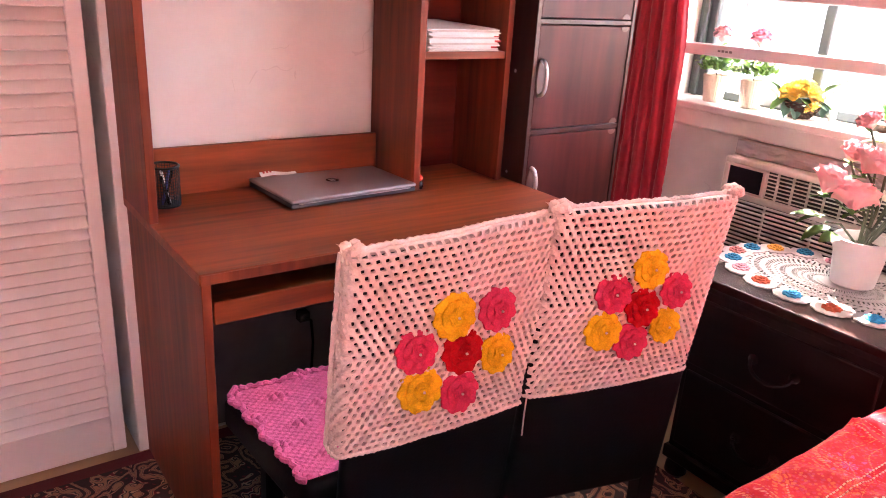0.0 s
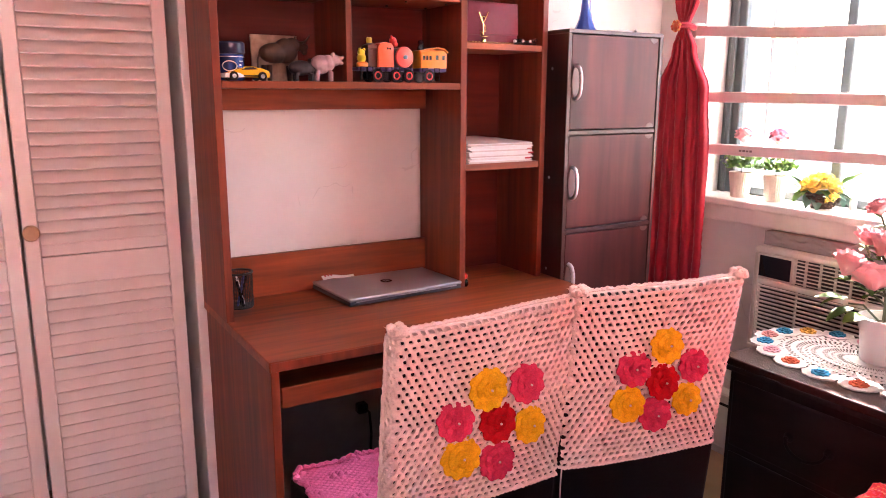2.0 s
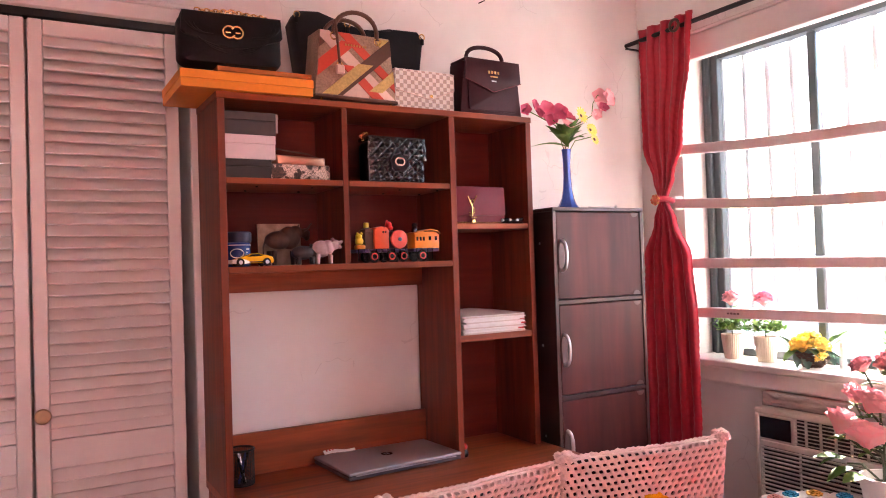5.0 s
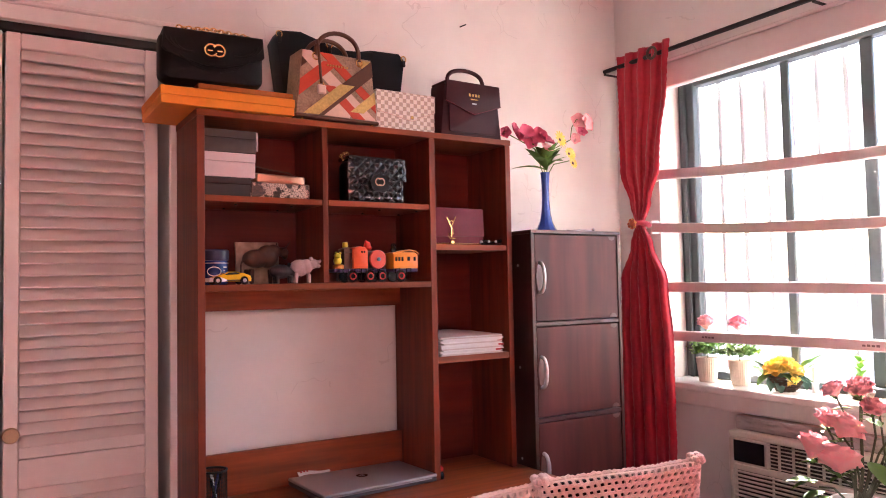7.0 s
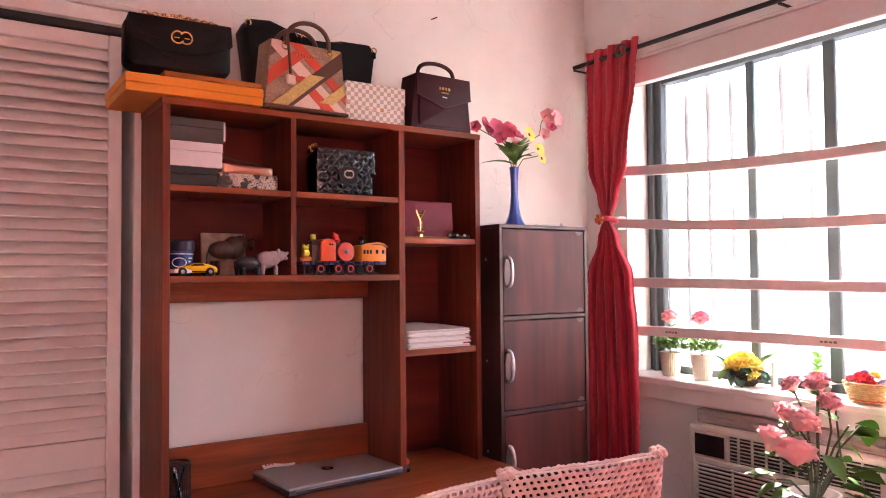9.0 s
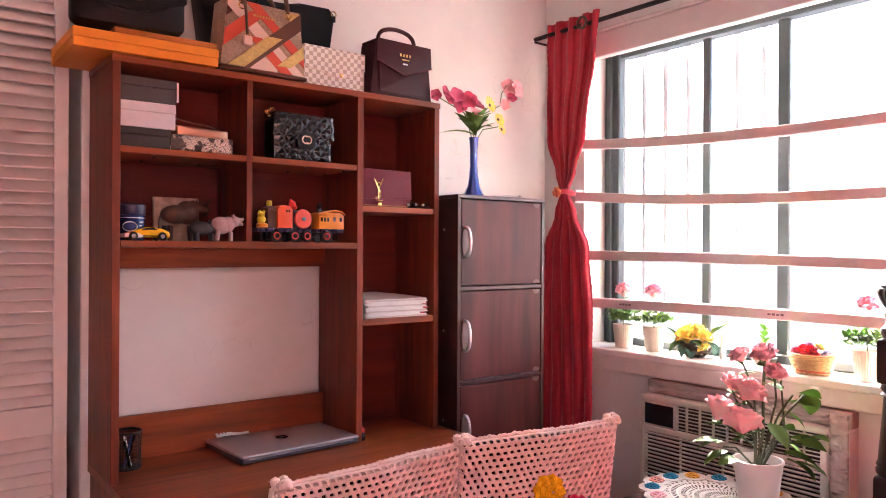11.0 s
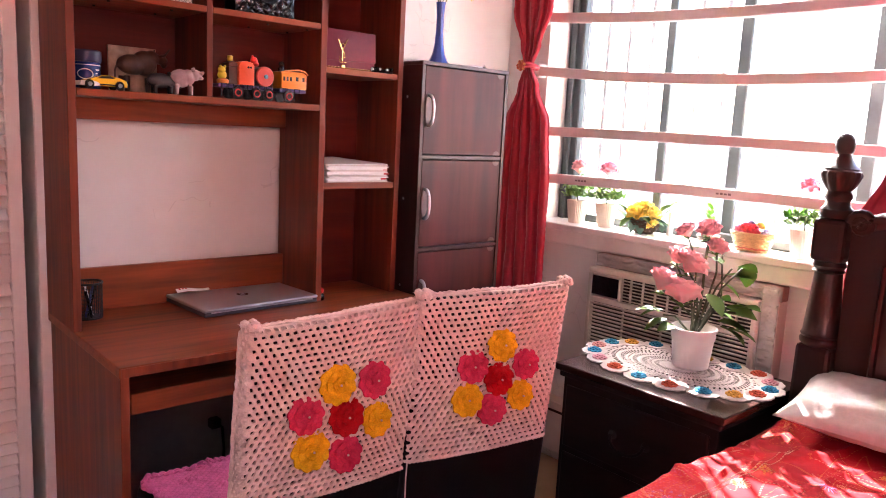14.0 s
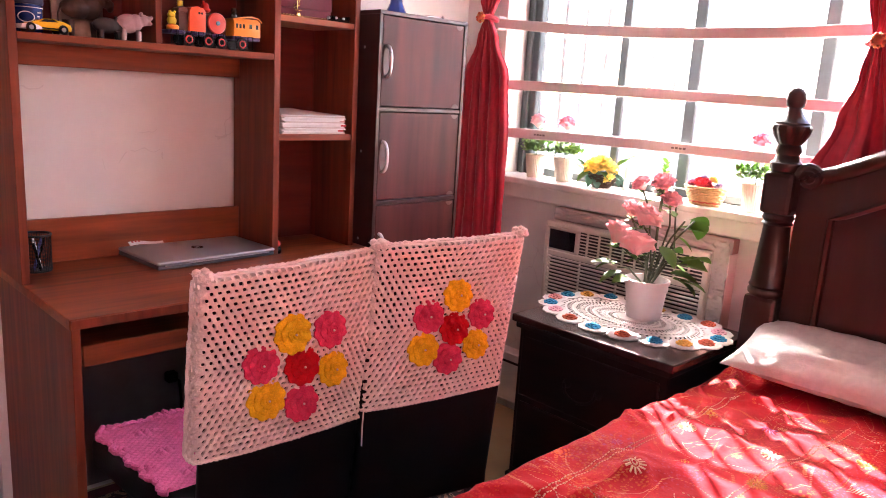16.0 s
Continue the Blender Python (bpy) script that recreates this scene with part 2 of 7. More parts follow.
solo("wall_west", box_bm(X_W - 0.2, X_W, Y_S - 0.2, Y_N, 0, Z_C), M["wall"], "plain white painted wall", "wall", kind="structure")

# trim round the closet
bm = box_bm(DX1 - 0.001, DX1 + 0.03, Y_N - 0.014, Y_N - 0.0005, 0, DZ1 + 0.04, 0.003)
box_bm(DX0 - 0.04, DX1 + 0.03, Y_N - 0.012, Y_N - 0.0006, DZ1 + 0.001, DZ1 + 0.045, 0.003, bm=bm)
box_bm(DX0 - 0.04, DX1 + 0.03, Y_N - 0.018, Y_N - 0.0007, DZ1 + 0.045, DZ1 + 0.06, 0.004, bm=bm)
solo("trim", bm, M["white"], "white painted closet casing", "trim", kind="structure")
solo("closet_track", box_bm(DX0 + 0.002, DX1 - 0.002, Y_N + 0.002, Y_N + 0.04, DZ1 - 0.022, DZ1 - 0.001), M["iron"], "dark metal sliding track above the doors", "door track", kind="structure")


def closet_leaf(x0, x1, with_knob):
    """A louvered bifold leaf with stiles, rails and slats."""
    t = thing("closet_door", (x0, Y_N + 0.006, 0), "white painted louvered bifold closet door", "closet door", "closet doors")
    w, z1, d = x1 - x0, DZ1 - 0.026, 0.03
    st = 0.036
    part("stile", box_bm(0, st, 0, d, 0.012, z1, 0.003), M["louver"], t)
    part("stile", box_bm(w - st, w, 0, d, 0.012, z1, 0.003), M["louver"], t)
    rails = [(0.012, 0.13), (0.845, 0.922), (0.9245, 0.955), (2.018, z1)]
    for a, b in rails:
        part("rail", box_bm(st + 0.0005, w - st - 0.0005, 0.003, d - 0.003, a, b, 0.002), M["louver"], t)
    slat = finish(box_bm(st + 0.001, w - st - 0.001, -0.003, 0.003, -0.0235, 0.0235, 0.0015), "slat", M["louver"])
    for a, b in ((0.13, 0.845), (0.955, 2.018)):
        n = round((b - a) / 0.0325)
        for i in range(n):
            z = a + (i + 0.5) * (b - a) / n
            s = new("slat", slat)
            s.parent = t
            s.matrix_basis = pose(0, d / 2 - 0.003, z, -42 + random.uniform(-1.5, 1.5), 0, random.uniform(-0.15, 0.15))
    if with_knob:
        k = lathe([(0.009, 0), (0.008, 0.012), (0.0185, 0.018), (0.021, 0.026), (0.018, 0.034), (0.009, 0.0375)], 20)
        part("knob", k, M["knob"], t, "round beige wooden knob", True, pose(0.018, 0.001, 0.993, 90, 0, 0))
    return t


M["knob"] = mat("knob_wood", (0.55, 0.36, 0.2), 0.45, grain=0.2, scale=60)
closet_leaf(0.16, 0.545, True)
closet_leaf(-0.232, 0.153, False)
closet_leaf(-0.61, -0.238, False)

# ---- window ----
win = new("window_1")
tagged(win, "wide sliding window with dark metal frames and white sill", "window", kind="structure")
def wpart(name, bm, m, label="", smooth=False):
    return part(name, bm, m, win, label, smooth)
FX = 2.50
wpart("frame_left", box_bm(FX, FX + 0.042, 1.765, WY1 - 0.001, WZ0 + 0.026, WZ1 - 0.001, 0.004), M["dark_frame"])
wpart("frame_left_lip", box_bm(FX - 0.014, FX, 1.795, 1.812, WZ0 + 0.026, WZ1 - 0.002, 0.002), M["dark_frame"])
wpart("frame_right", box_bm(FX, FX + 0.06, WY0 + 0.001, 0.40, WZ0 + 0.026, WZ1 - 0.001, 0.004), M["dark_frame"])
wpart("frame_top", box_bm(FX, FX + 0.06, 0.4005, 1.7645, WZ1 - 0.03, WZ1 - 0.001, 0.004), M["dark_frame"])
wpart("frame_bottom", box_bm(FX, FX + 0.06, 0.4005, 1.7645, WZ0 + 0.026, WZ0 + 0.056, 0.004), M["dark_frame"])
for y, w, x in ((1.381, 0.032, 0.0), (1.093, 0.042, 0.0), (0.667, 0.042, 0.0)):
    wpart("mullion", box_bm(FX + 0.016 + x, FX + 0.034, y - w / 2, y + w / 2, WZ0 + 0.0565, WZ1 - 0.0305, 0.003), M["dark_frame"])
for a, b in ((0.401, 0.645), (0.689, 1.071), (1.115, 1.364), (1.398, 1.764)):
    p = wpart("pane", box_bm(FX + 0.026, FX + 0.03, a, b, WZ0 + 0.057, WZ1 - 0.031), M["glass"])
    p.visible_shadow = False
wpart("sill", box_bm(2.326, FX + 0.1, WY0 + 0.001, WY1 - 0.001, WZ0 + 0.0005, 0.98, 0.006, seg=3), M["sill"], "white painted window sill")
wpart("sill_horn", box_bm(2.326, X_E - 0.0005, WY1 - 0.0005, WY1 + 0.05, WZ0 + 0.0005, 0.98, 0.006), M["sill"])
wpart("sill_horn", box_bm(2.326, X_E - 0.0005, WY0 - 0.05, WY0 + 0.0005, WZ0 + 0.0005, 0.98, 0.006), M["sill"])
wpart("apron", box_bm(2.352, X_E - 0.0005, WY0 - 0.03, WY1 + 0.03, 0.895, WZ0, 0.008, seg=3), M["sill"])
wpart("header", box_bm(2.345, X_E - 0.0005, WY0 - 0.05, WY1 + 0.05, 2.10, 2.195, 0.004), M["white"], "white painted boxed header")
wpart("header_cap", box_bm(2.335, X_E - 0.0006, WY0 - 0.05, WY1 + 0.05, 2.1955, 2.207, 0.003), M["white"])
M["wenge_cap"] = mat("hinge_cap_plastic", (0.13, 0.07, 0.06), 0.45)
M["steel_matt"] = mat("satin_silver_plastic", (0.62, 0.6, 0.6), 0.35, metal=0.6)
M["ns_iron"] = mat("blackened_iron", (0.010, 0.008, 0.008), 0.7, spec=0.15)
M["ns_top"] = mat("dark_tabletop_lacquer", (0.04, 0.015, 0.012), 0.22, grain=0.4, scale=26, stretch=(1, 0.12, 1), rough_var=0.1)
M["pillow"] = mat("white_cotton", (0.52, 0.48, 0.45), 0.9, grain=0.14, scale=60, bump=0.5, sheen=0.2)

def bedspread_mat():
    """Red cotton with scattered petalled flowers and lines of running stitch."""
    m = bpy.data.materials.new("red_print_cotton")
    m.use_nodes = True
    N, L = m.node_tree.nodes, m.node_tree.links
    b = N["Principled BSDF"]
    b.inputs["Roughness"].default_value = 0.9
    b.inputs["Specular IOR Level"].default_value = 0.1
    def math_(op, a, c=None, d=None):
        n = N.new("ShaderNodeMath"); n.operation = op
        for k, q in enumerate((a, c, d)):
            if q is None:
                continue
            if isinstance(q, (int, float)):
                n.inputs[k].default_value = q
            else:
                L.new(q, n.inputs[k])
        return n.outputs[0]
    def mixc(f, a, c):
        n = N.new("ShaderNodeMix"); n.data_type = "RGBA"
        L.new(f, n.inputs["Factor"])
        for key, q in (("A", a), ("B", c)):
            if isinstance(q, tuple):
                n.inputs[key].default_value = q
            else:
                L.new(q, n.inputs[key])
        return n.outputs["Result"]
    tc = N.new("ShaderNodeTexCoord")
    nz = N.new("ShaderNodeTexNoise"); nz.inputs["Scale"].default_value = 5; nz.inputs["Detail"].default_value = 4
    L.new(tc.outputs["Object"], nz.inputs["Vector"])
    base = N.new("ShaderNodeValToRGB")
    base.color_ramp.elements[0].position, base.color_ramp.elements[0].color = 0.35, (0.24, 0.004, 0.009, 1)
    base.color_ramp.elements[1].position, base.color_ramp.elements[1].color = 0.65, (0.37, 0.007, 0.012, 1)
    L.new(nz.outputs[0], base.inputs[0])
    col = base.outputs[0]
    mp = N.new("ShaderNodeMapping"); mp.inputs["Scale"].default_value = (1, 1, 0)
    L.new(tc.outputs["Object"], mp.inputs[0])
    for scale, petals, size, stops in ((5.5, 5.0, 0.36, ((0.50, 0.09, 0.02, 1), (0.52, 0.24, 0.03, 1), (0.24, 0.04, 0.14, 1))), (10.0, 4.0, 0.30, ((0.55, 0.25, 0.04, 1), (0.50, 0.07, 0.02, 1), (0.30, 0.06, 0.16, 1))), (19.0, 3.0, 0.26, ((0.55, 0.22, 0.03, 1), (0.52, 0.10, 0.03, 1), (0.55, 0.30, 0.12, 1)))):
        vo = N.new("ShaderNodeTexVoronoi"); vo.inputs["Scale"].default_value = scale
        vo.inputs["Randomness"].default_value = 0.85
        L.new(mp.outputs[0], vo.inputs["Vector"])
        sub = N.new("ShaderNodeVectorMath"); sub.operation = "SUBTRACT"
        L.new(mp.outputs[0], sub.inputs[0]); L.new(vo.outputs["Position"], sub.inputs[1])
        sp = N.new("ShaderNodeSeparateXYZ"); L.new(sub.outputs[0], sp.inputs[0])
        ang = math_("ARCTAN2", sp.outputs["Y"], sp.outputs["X"])
        lob = math_("ABSOLUTE", math_("SINE", math_("MULTIPLY", ang, petals)))
        edge = math_("MULTIPLY_ADD", lob, size * 0.55, size * 0.45)
        inside = math_("LESS_THAN", vo.outputs["Distance"], edge)
        ringed = math_("GREATER_THAN", math_("SINE", math_("MULTIPLY", vo.outputs["Distance"], 95.0)), -0.15)
        spc = N.new("ShaderNodeSeparateColor"); L.new(vo.outputs["Color"], spc.inputs[0])
        some = math_("LESS_THAN", spc.outputs[1], 0.16)
        rp = N.new("ShaderNodeValToRGB"); rp.color_ramp.interpolation = "CONSTANT"
        rp.color_ramp.elements[0].color = stops[0]
        rp.color_ramp.elements[1].position, rp.color_ramp.elements[1].color = 0.4, stops[1]
        e = rp.color_ramp.elements.new(0.75); e.color = stops[2]
        L.new(spc.outputs[0], rp.inputs[0])
        col = mixc(math_("MULTIPLY", math_("MULTIPLY", math_("MULTIPLY", inside, ringed), some), 0.85), col, rp.outputs[0])
    # stippled patches of gold and violet thread
    for scale, seed, tone in ((3.4, 3.0, (0.55, 0.24, 0.05, 1)), (2.8, 11.0, (0.30, 0.07, 0.17, 1)), (4.2, 23.0, (0.55, 0.10, 0.02, 1))):
        mo = N.new("ShaderNodeMapping"); mo.inputs["Location"].default_value = (seed, seed * 0.7, 0)
        L.new(mp.outputs[0], mo.inputs[0])
        bl = N.new("ShaderNodeTexNoise"); bl.inputs["Scale"].default_value = scale; bl.inputs["Detail"].default_value = 3
        L.new(mo.outputs[0], bl.inputs["Vector"])
        dots = N.new("ShaderNodeTexVoronoi"); dots.inputs["Scale"].default_value = 115 + seed * 2
        L.new(mo.outputs[0], dots.inputs["Vector"])
        on = math_("MULTIPLY", math_("GREATER_THAN", bl.outputs[0], 0.56), math_("LESS_THAN", dots.outputs["Distance"], 0.36))
        col = mixc(math_("MULTIPLY", on, 0.2), col, tone)
    # running stitch along wandering leaf outlines
    warp = N.new("ShaderNodeTexNoise"); warp.inputs["Scale"].default_value = 3.5; warp.inputs["Detail"].default_value = 1
    L.new(mp.outputs[0], warp.inputs["Vector"])
    wob = N.new("ShaderNodeVectorMath"); wob.operation = "MULTIPLY_ADD"
    wob.inputs[1].default_value = (0.32, 0.32, 0)
    L.new(warp.outputs["Color"], wob.inputs[0]); L.new(mp.outputs[0], wob.inputs[2])
    for rot, sx, sy, dash, tone in ((0.6, 8.5, 3.2, 900.0, (0.60, 0.34, 0.14, 1)), (-0.5, 3.6, 8.0, 980.0, (0.60, 0.26, 0.06, 1)), (1.3, 6.0, 3.0, 860.0, (0.62, 0.42, 0.28, 1))):
        mq = N.new("ShaderNodeMapping"); mq.inputs["Rotation"].default_value = (0, 0, rot); mq.inputs["Scale"].default_value = (sx, sy, 0)
        L.new(wob.outputs[0], mq.inputs[0])
        ce = N.new("ShaderNodeTexVoronoi"); ce.feature = "DISTANCE_TO_EDGE"; ce.inputs["Scale"].default_value = 1.0
        L.new(mq.outputs[0], ce.inputs["Vector"])
        line = math_("LESS_THAN", math_("ABSOLUTE", math_("SUBTRACT", ce.outputs["Distance"], 0.075)), 0.0060)
        s2 = N.new("ShaderNodeSeparateXYZ"); L.new(mp.outputs[0], s2.inputs[0])
        da = math_("GREATER_THAN", math_("SINE", math_("MULTIPLY", math_("ADD", s2.outputs["Y"], math_("MULTIPLY", s2.outputs["X"], 0.7)), dash)), -0.1)
        part_ = N.new("ShaderNodeTexNoise"); part_.inputs["Scale"].default_value = 2.2 + rot
        L.new(mp.outputs[0], part_.inputs["Vector"])
        here = math_("GREATER_THAN", part_.outputs[0], 0.46)
        col = mixc(math_("MULTIPLY", math_("MULTIPLY", math_("MULTIPLY", line, da), here), 0.3), col, tone)
    L.new(col, b.inputs["Base Color"])
    n2 = N.new("ShaderNodeTexNoise"); n2.inputs["Scale"].default_value = 55; n2.inputs["Detail"].default_value = 5
    L.new(tc.outputs["Object"], n2.inputs["Vector"])
    bp = N.new("ShaderNodeBump"); bp.inputs["Strength"].default_value = 0.5; bp.inputs["Distance"].default_value = 0.004
    L.new(n2.outputs[0], bp.inputs["Height"]); L.new(bp.outputs[0], b.inputs["Normal"])
    return m
M["bedspread"] = bedspread_mat()
M["thread_pale"] = mat("pale_thread", (0.62, 0.36, 0.24), 0.8, grain=0.2, scale=300)
M["thread_gold"] = mat("gold_thread", (0.62, 0.30, 0.06), 0.8, grain=0.2, scale=300)
M["thread_cream"] = mat("cream_thread", (0.66, 0.50, 0.32), 0.8, grain=0.2, scale=300)
M["thread_violet"] = mat("violet_thread", (0.30, 0.08, 0.22), 0.8, grain=0.2, scale=300)

M["display"] = mat("display_glass", (0.01, 0.014, 0.022), 0.12)
# near-black colour that stands in for shade inside the vents
M["ac_dark"] = mat("vent_painted_shade", (0.03, 0.03, 0.03), 0.7)
M["ac_brown"] = mat("filler_board", (0.30, 0.19, 0.16), 0.5, grain=0.3, scale=30)
wrap = bpy.data.materials.new("clear_wrap")
wrap.use_nodes = True
wb = wrap.node_tree.nodes["Principled BSDF"]
wb.inputs["Base Color"].default_value = (0.85, 0.83, 0.80, 1)
wb.inputs["Roughness"].default_value = 0.06
wb.inputs["Alpha"].default_value = 0.38
M["wrap"] = wrap
M["pot_white"] = mat("white_pot_plastic", (0.66, 0.63, 0.61), 0.35, grain=0.03, scale=40)
M["pot_cream"] = mat("tan_ribbed_pot", (0.60, 0.52, 0.42), 0.55, grain=0.08, scale=60)
M["wicker_dark"] = mat("dark_wicker", (0.06, 0.03, 0.015), 0.6, grain=0.5, scale=120, bump=0.3)
M["straw"] = mat("tan_straw", (0.58, 0.38, 0.17), 0.6, grain=0.4, scale=120, bump=0.3)
M["straw_red"] = mat("red_straw", (0.5, 0.08, 0.04), 0.6, grain=0.4, scale=120, bump=0.3)
M["lace"] = mat("white_lace_cotton", (0.54, 0.51, 0.48), 0.8, grain=0.1, scale=260, bump=0.5)
for key, c in (("d_orange", (0.60, 0.12, 0.06)), ("d_yellow", (0.75, 0.40, 0.08)), ("d_blue", (0.03, 0.27, 0.50)), ("d_pink", (0.72, 0.36, 0.42)), ("d_pinko", (0.70, 0.30, 0.26)),
               ("yarn_yellow", (0.86, 0.50, 0.01)), ("yarn_pink", (0.68, 0.045, 0.12)), ("yarn_red", (0.50, 0.006, 0.012)), ("yarn_rose", (0.72, 0.16, 0.36))):
    M[key] = mat("crochet_" + key, c, 0.85, grain=0.3, scale=330, bump=0.7, spec=0.15)
M["crochet"] = mat("crochet_cream_pink", (0.88, 0.70, 0.64), 0.85, grain=0.16, scale=330, bump=0.7, spec=0.15)
M["pearl"] = mat("pearl", (0.75, 0.62, 0.55), 0.15, coat=0.5)
M["laptop"] = mat("silver_lid", (0.44, 0.44, 0.46), 0.36, metal=0.7, grain=0.05, scale=200, stretch=(0.03, 1, 1))
M["laptop_shell"] = mat("grey_shell_plastic", (0.10, 0.10, 0.11), 0.4, metal=0.3)
M["paper"] = mat("paper", (0.78, 0.77, 0.76), 0.8, grain=0.05, scale=60)
M["print_red"] = mat("red_print", (0.45, 0.03, 0.04), 0.7)
M["pen_blue"] = mat("pen_blue", (0.03, 0.05, 0.25), 0.3)
M["toy_red"] = mat("toy_red_plastic", (0.65, 0.03, 0.02), 0.35)


def rug_mat():
    m = bpy.data.materials.new("oriental_rug")
    m.use_nodes = True
    N, L = m.node_tree.nodes, m.node_tree.links
    b = N["Principled BSDF"]
    b.inputs["Roughness"].default_value = 0.95
    tc = N.new("ShaderNodeTexCoord")
    sep = N.new("ShaderNodeSeparateXYZ")
    L.new(tc.outputs["Object"], sep.inputs[0])
    vor = N.new("ShaderNodeTexVoronoi")
    vor.inputs["Scale"].default_value = 9
    ds = N.new("ShaderNodeTexNoise"); ds.inputs["Scale"].default_value = 7; ds.inputs["Detail"].default_value = 3
    L.new(tc.outputs["Object"], ds.inputs["Vector"])
    mv = N.new("ShaderNodeMix"); mv.data_type = "RGBA"; mv.blend_type = "ADD"; mv.inputs["Factor"].default_value = 0.22
    L.new(tc.outputs["Object"], mv.inputs["A"]); L.new(ds.outputs["Color"], mv.inputs["B"])
    L.new(mv.outputs["Result"], vor.inputs["Vector"])
    wav = N.new("ShaderNodeMath"); wav.operation = "SINE"
    mul = N.new("ShaderNodeMath"); mul.operation = "MULTIPLY"; mul.inputs[1].default_value = 30
    L.new(vor.outputs["Distance"], mul.inputs[0]); L.new(mul.outputs[0], wav.inputs[0])
    ramp = N.new("ShaderNodeValToRGB")
    ramp.color_ramp.interpolation = "CONSTANT"
    cr = ramp.color_ramp
    cr.elements[0].position, cr.elements[0].color = 0.0, (0.02, 0.012, 0.012, 1)
    cr.elements[1].position, cr.elements[1].color = 0.38, (0.13, 0.015, 0.02, 1)
    for p, c in ((0.55, (0.42, 0.30, 0.2, 1)), (0.72, (0.02, 0.012, 0.015, 1)), (0.88, (0.30, 0.17, 0.10, 1))):
        e = cr.elements.new(p); e.color = c
    mr = N.new("ShaderNodeMapRange"); mr.inputs["From Min"].default_value = -1
    L.new(wav.outputs[0], mr.inputs[0]); L.new(mr.outputs[0], ramp.inputs[0])
    # plain dark red border along the north edge
    gt = N.new("ShaderNodeMath"); gt.operation = "GREATER_THAN"; gt.inputs[1].default_value = 1.985
    L.new(sep.outputs["Y"], gt.inputs[0])
    mix = N.new("ShaderNodeMix"); mix.data_type = "RGBA"
    L.new(gt.outputs[0], mix.inputs["Factor"]); L.new(ramp.outputs[0], mix.inputs["A"])
    mix.inputs["B"].default_value = (0.10, 0.012, 0.016, 1)
    L.new(mix.outputs["Result"], b.inputs["Base Color"])
    nz = N.new("ShaderNodeTexNoise"); nz.inputs["Scale"].default_value = 400
    bp = N.new("ShaderNodeBump"); bp.inputs["Strength"].default_value = 0.5; bp.inputs["Distance"].default_value = 0.003
    L.new(tc.outputs["Object"], nz.inputs["Vector"]); L.new(nz.outputs[0], bp.inputs["Height"]); L.new(bp.outputs[0], b.inputs["Normal"])
    return m
M["rug"] = rug_mat()
M["rose_gold"] = mat("rose_gold", (0.58, 0.32, 0.22), 0.35, metal=0.9)
M["bag_gloss"] = mat("glossy_black_lambskin", (0.006, 0.007, 0.009), 0.2, grain=0.2, scale=150, bump=0.1, coat=0.3)
M["bag_navy"] = mat("navy_black_leather", (0.007, 0.008, 0.012), 0.55, spec=0.18, grain=0.2, scale=150, bump=0.15)
M["jar_blue"] = mat("blue_jar_plastic", (0.012, 0.035, 0.16), 0.25)
M["jar_lid"] = mat("navy_lid_plastic", (0.010, 0.015, 0.05), 0.3)
M["car_yellow"] = mat("yellow_car_paint", (0.78, 0.42, 0.01), 0.25, coat=0.4)
M["hippo"] = mat("hippo_rubber", (0.42, 0.30, 0.30), 0.45, grain=0.2, scale=90, bump=0.3)
M["bull"] = mat("bull_paint", (0.075, 0.030, 0.015), 0.45, grain=0.9, scale=26, second=(0.006, 0.005, 0.004), bump=0.3)
M["rhino"] = mat("rhino_paint", (0.028, 0.025, 0.026), 0.4, grain=0.4, scale=60, bump=0.3)
for key, c in (("toy_redorange", (0.75, 0.09, 0.02)), ("toy_coral", (0.70, 0.09, 0.06)), ("toy_orange", (0.75, 0.24, 0.02)), ("toy_yellow", (0.65, 0.52, 0.03)), ("toy_grey", (0.10, 0.09, 0.10)), ("toy_bluegrey", (0.10, 0.20, 0.26)), ("toy_purple", (0.06, 0.03, 0.12))):
    M[key] = mat(key + "_plastic", c, 0.35, grain=0.05, scale=60)
M["paper_grey"] = mat("aged_paper", (0.62, 0.55, 0.52), 0.8, grain=0.08, scale=60)
bg = mat("cobalt_glass", (0.07, 0.17, 0.68), 0.12, trans=0.45, coat=0.3)
M["blue_glass"] = bg

M["pale_blind"] = mat("window_with_blind", (0.5, 0.5, 0.5), 0.3, grain=0.1, scale=4)

M["bronze"] = mat("dark_bronze", (0.12, 0.09, 0.07), 0.35, metal=0.9)

M["desk_back"] = mat("dark_grey_hardboard", (0.13, 0.11, 0.115), 0.7, grain=0.2, scale=20)

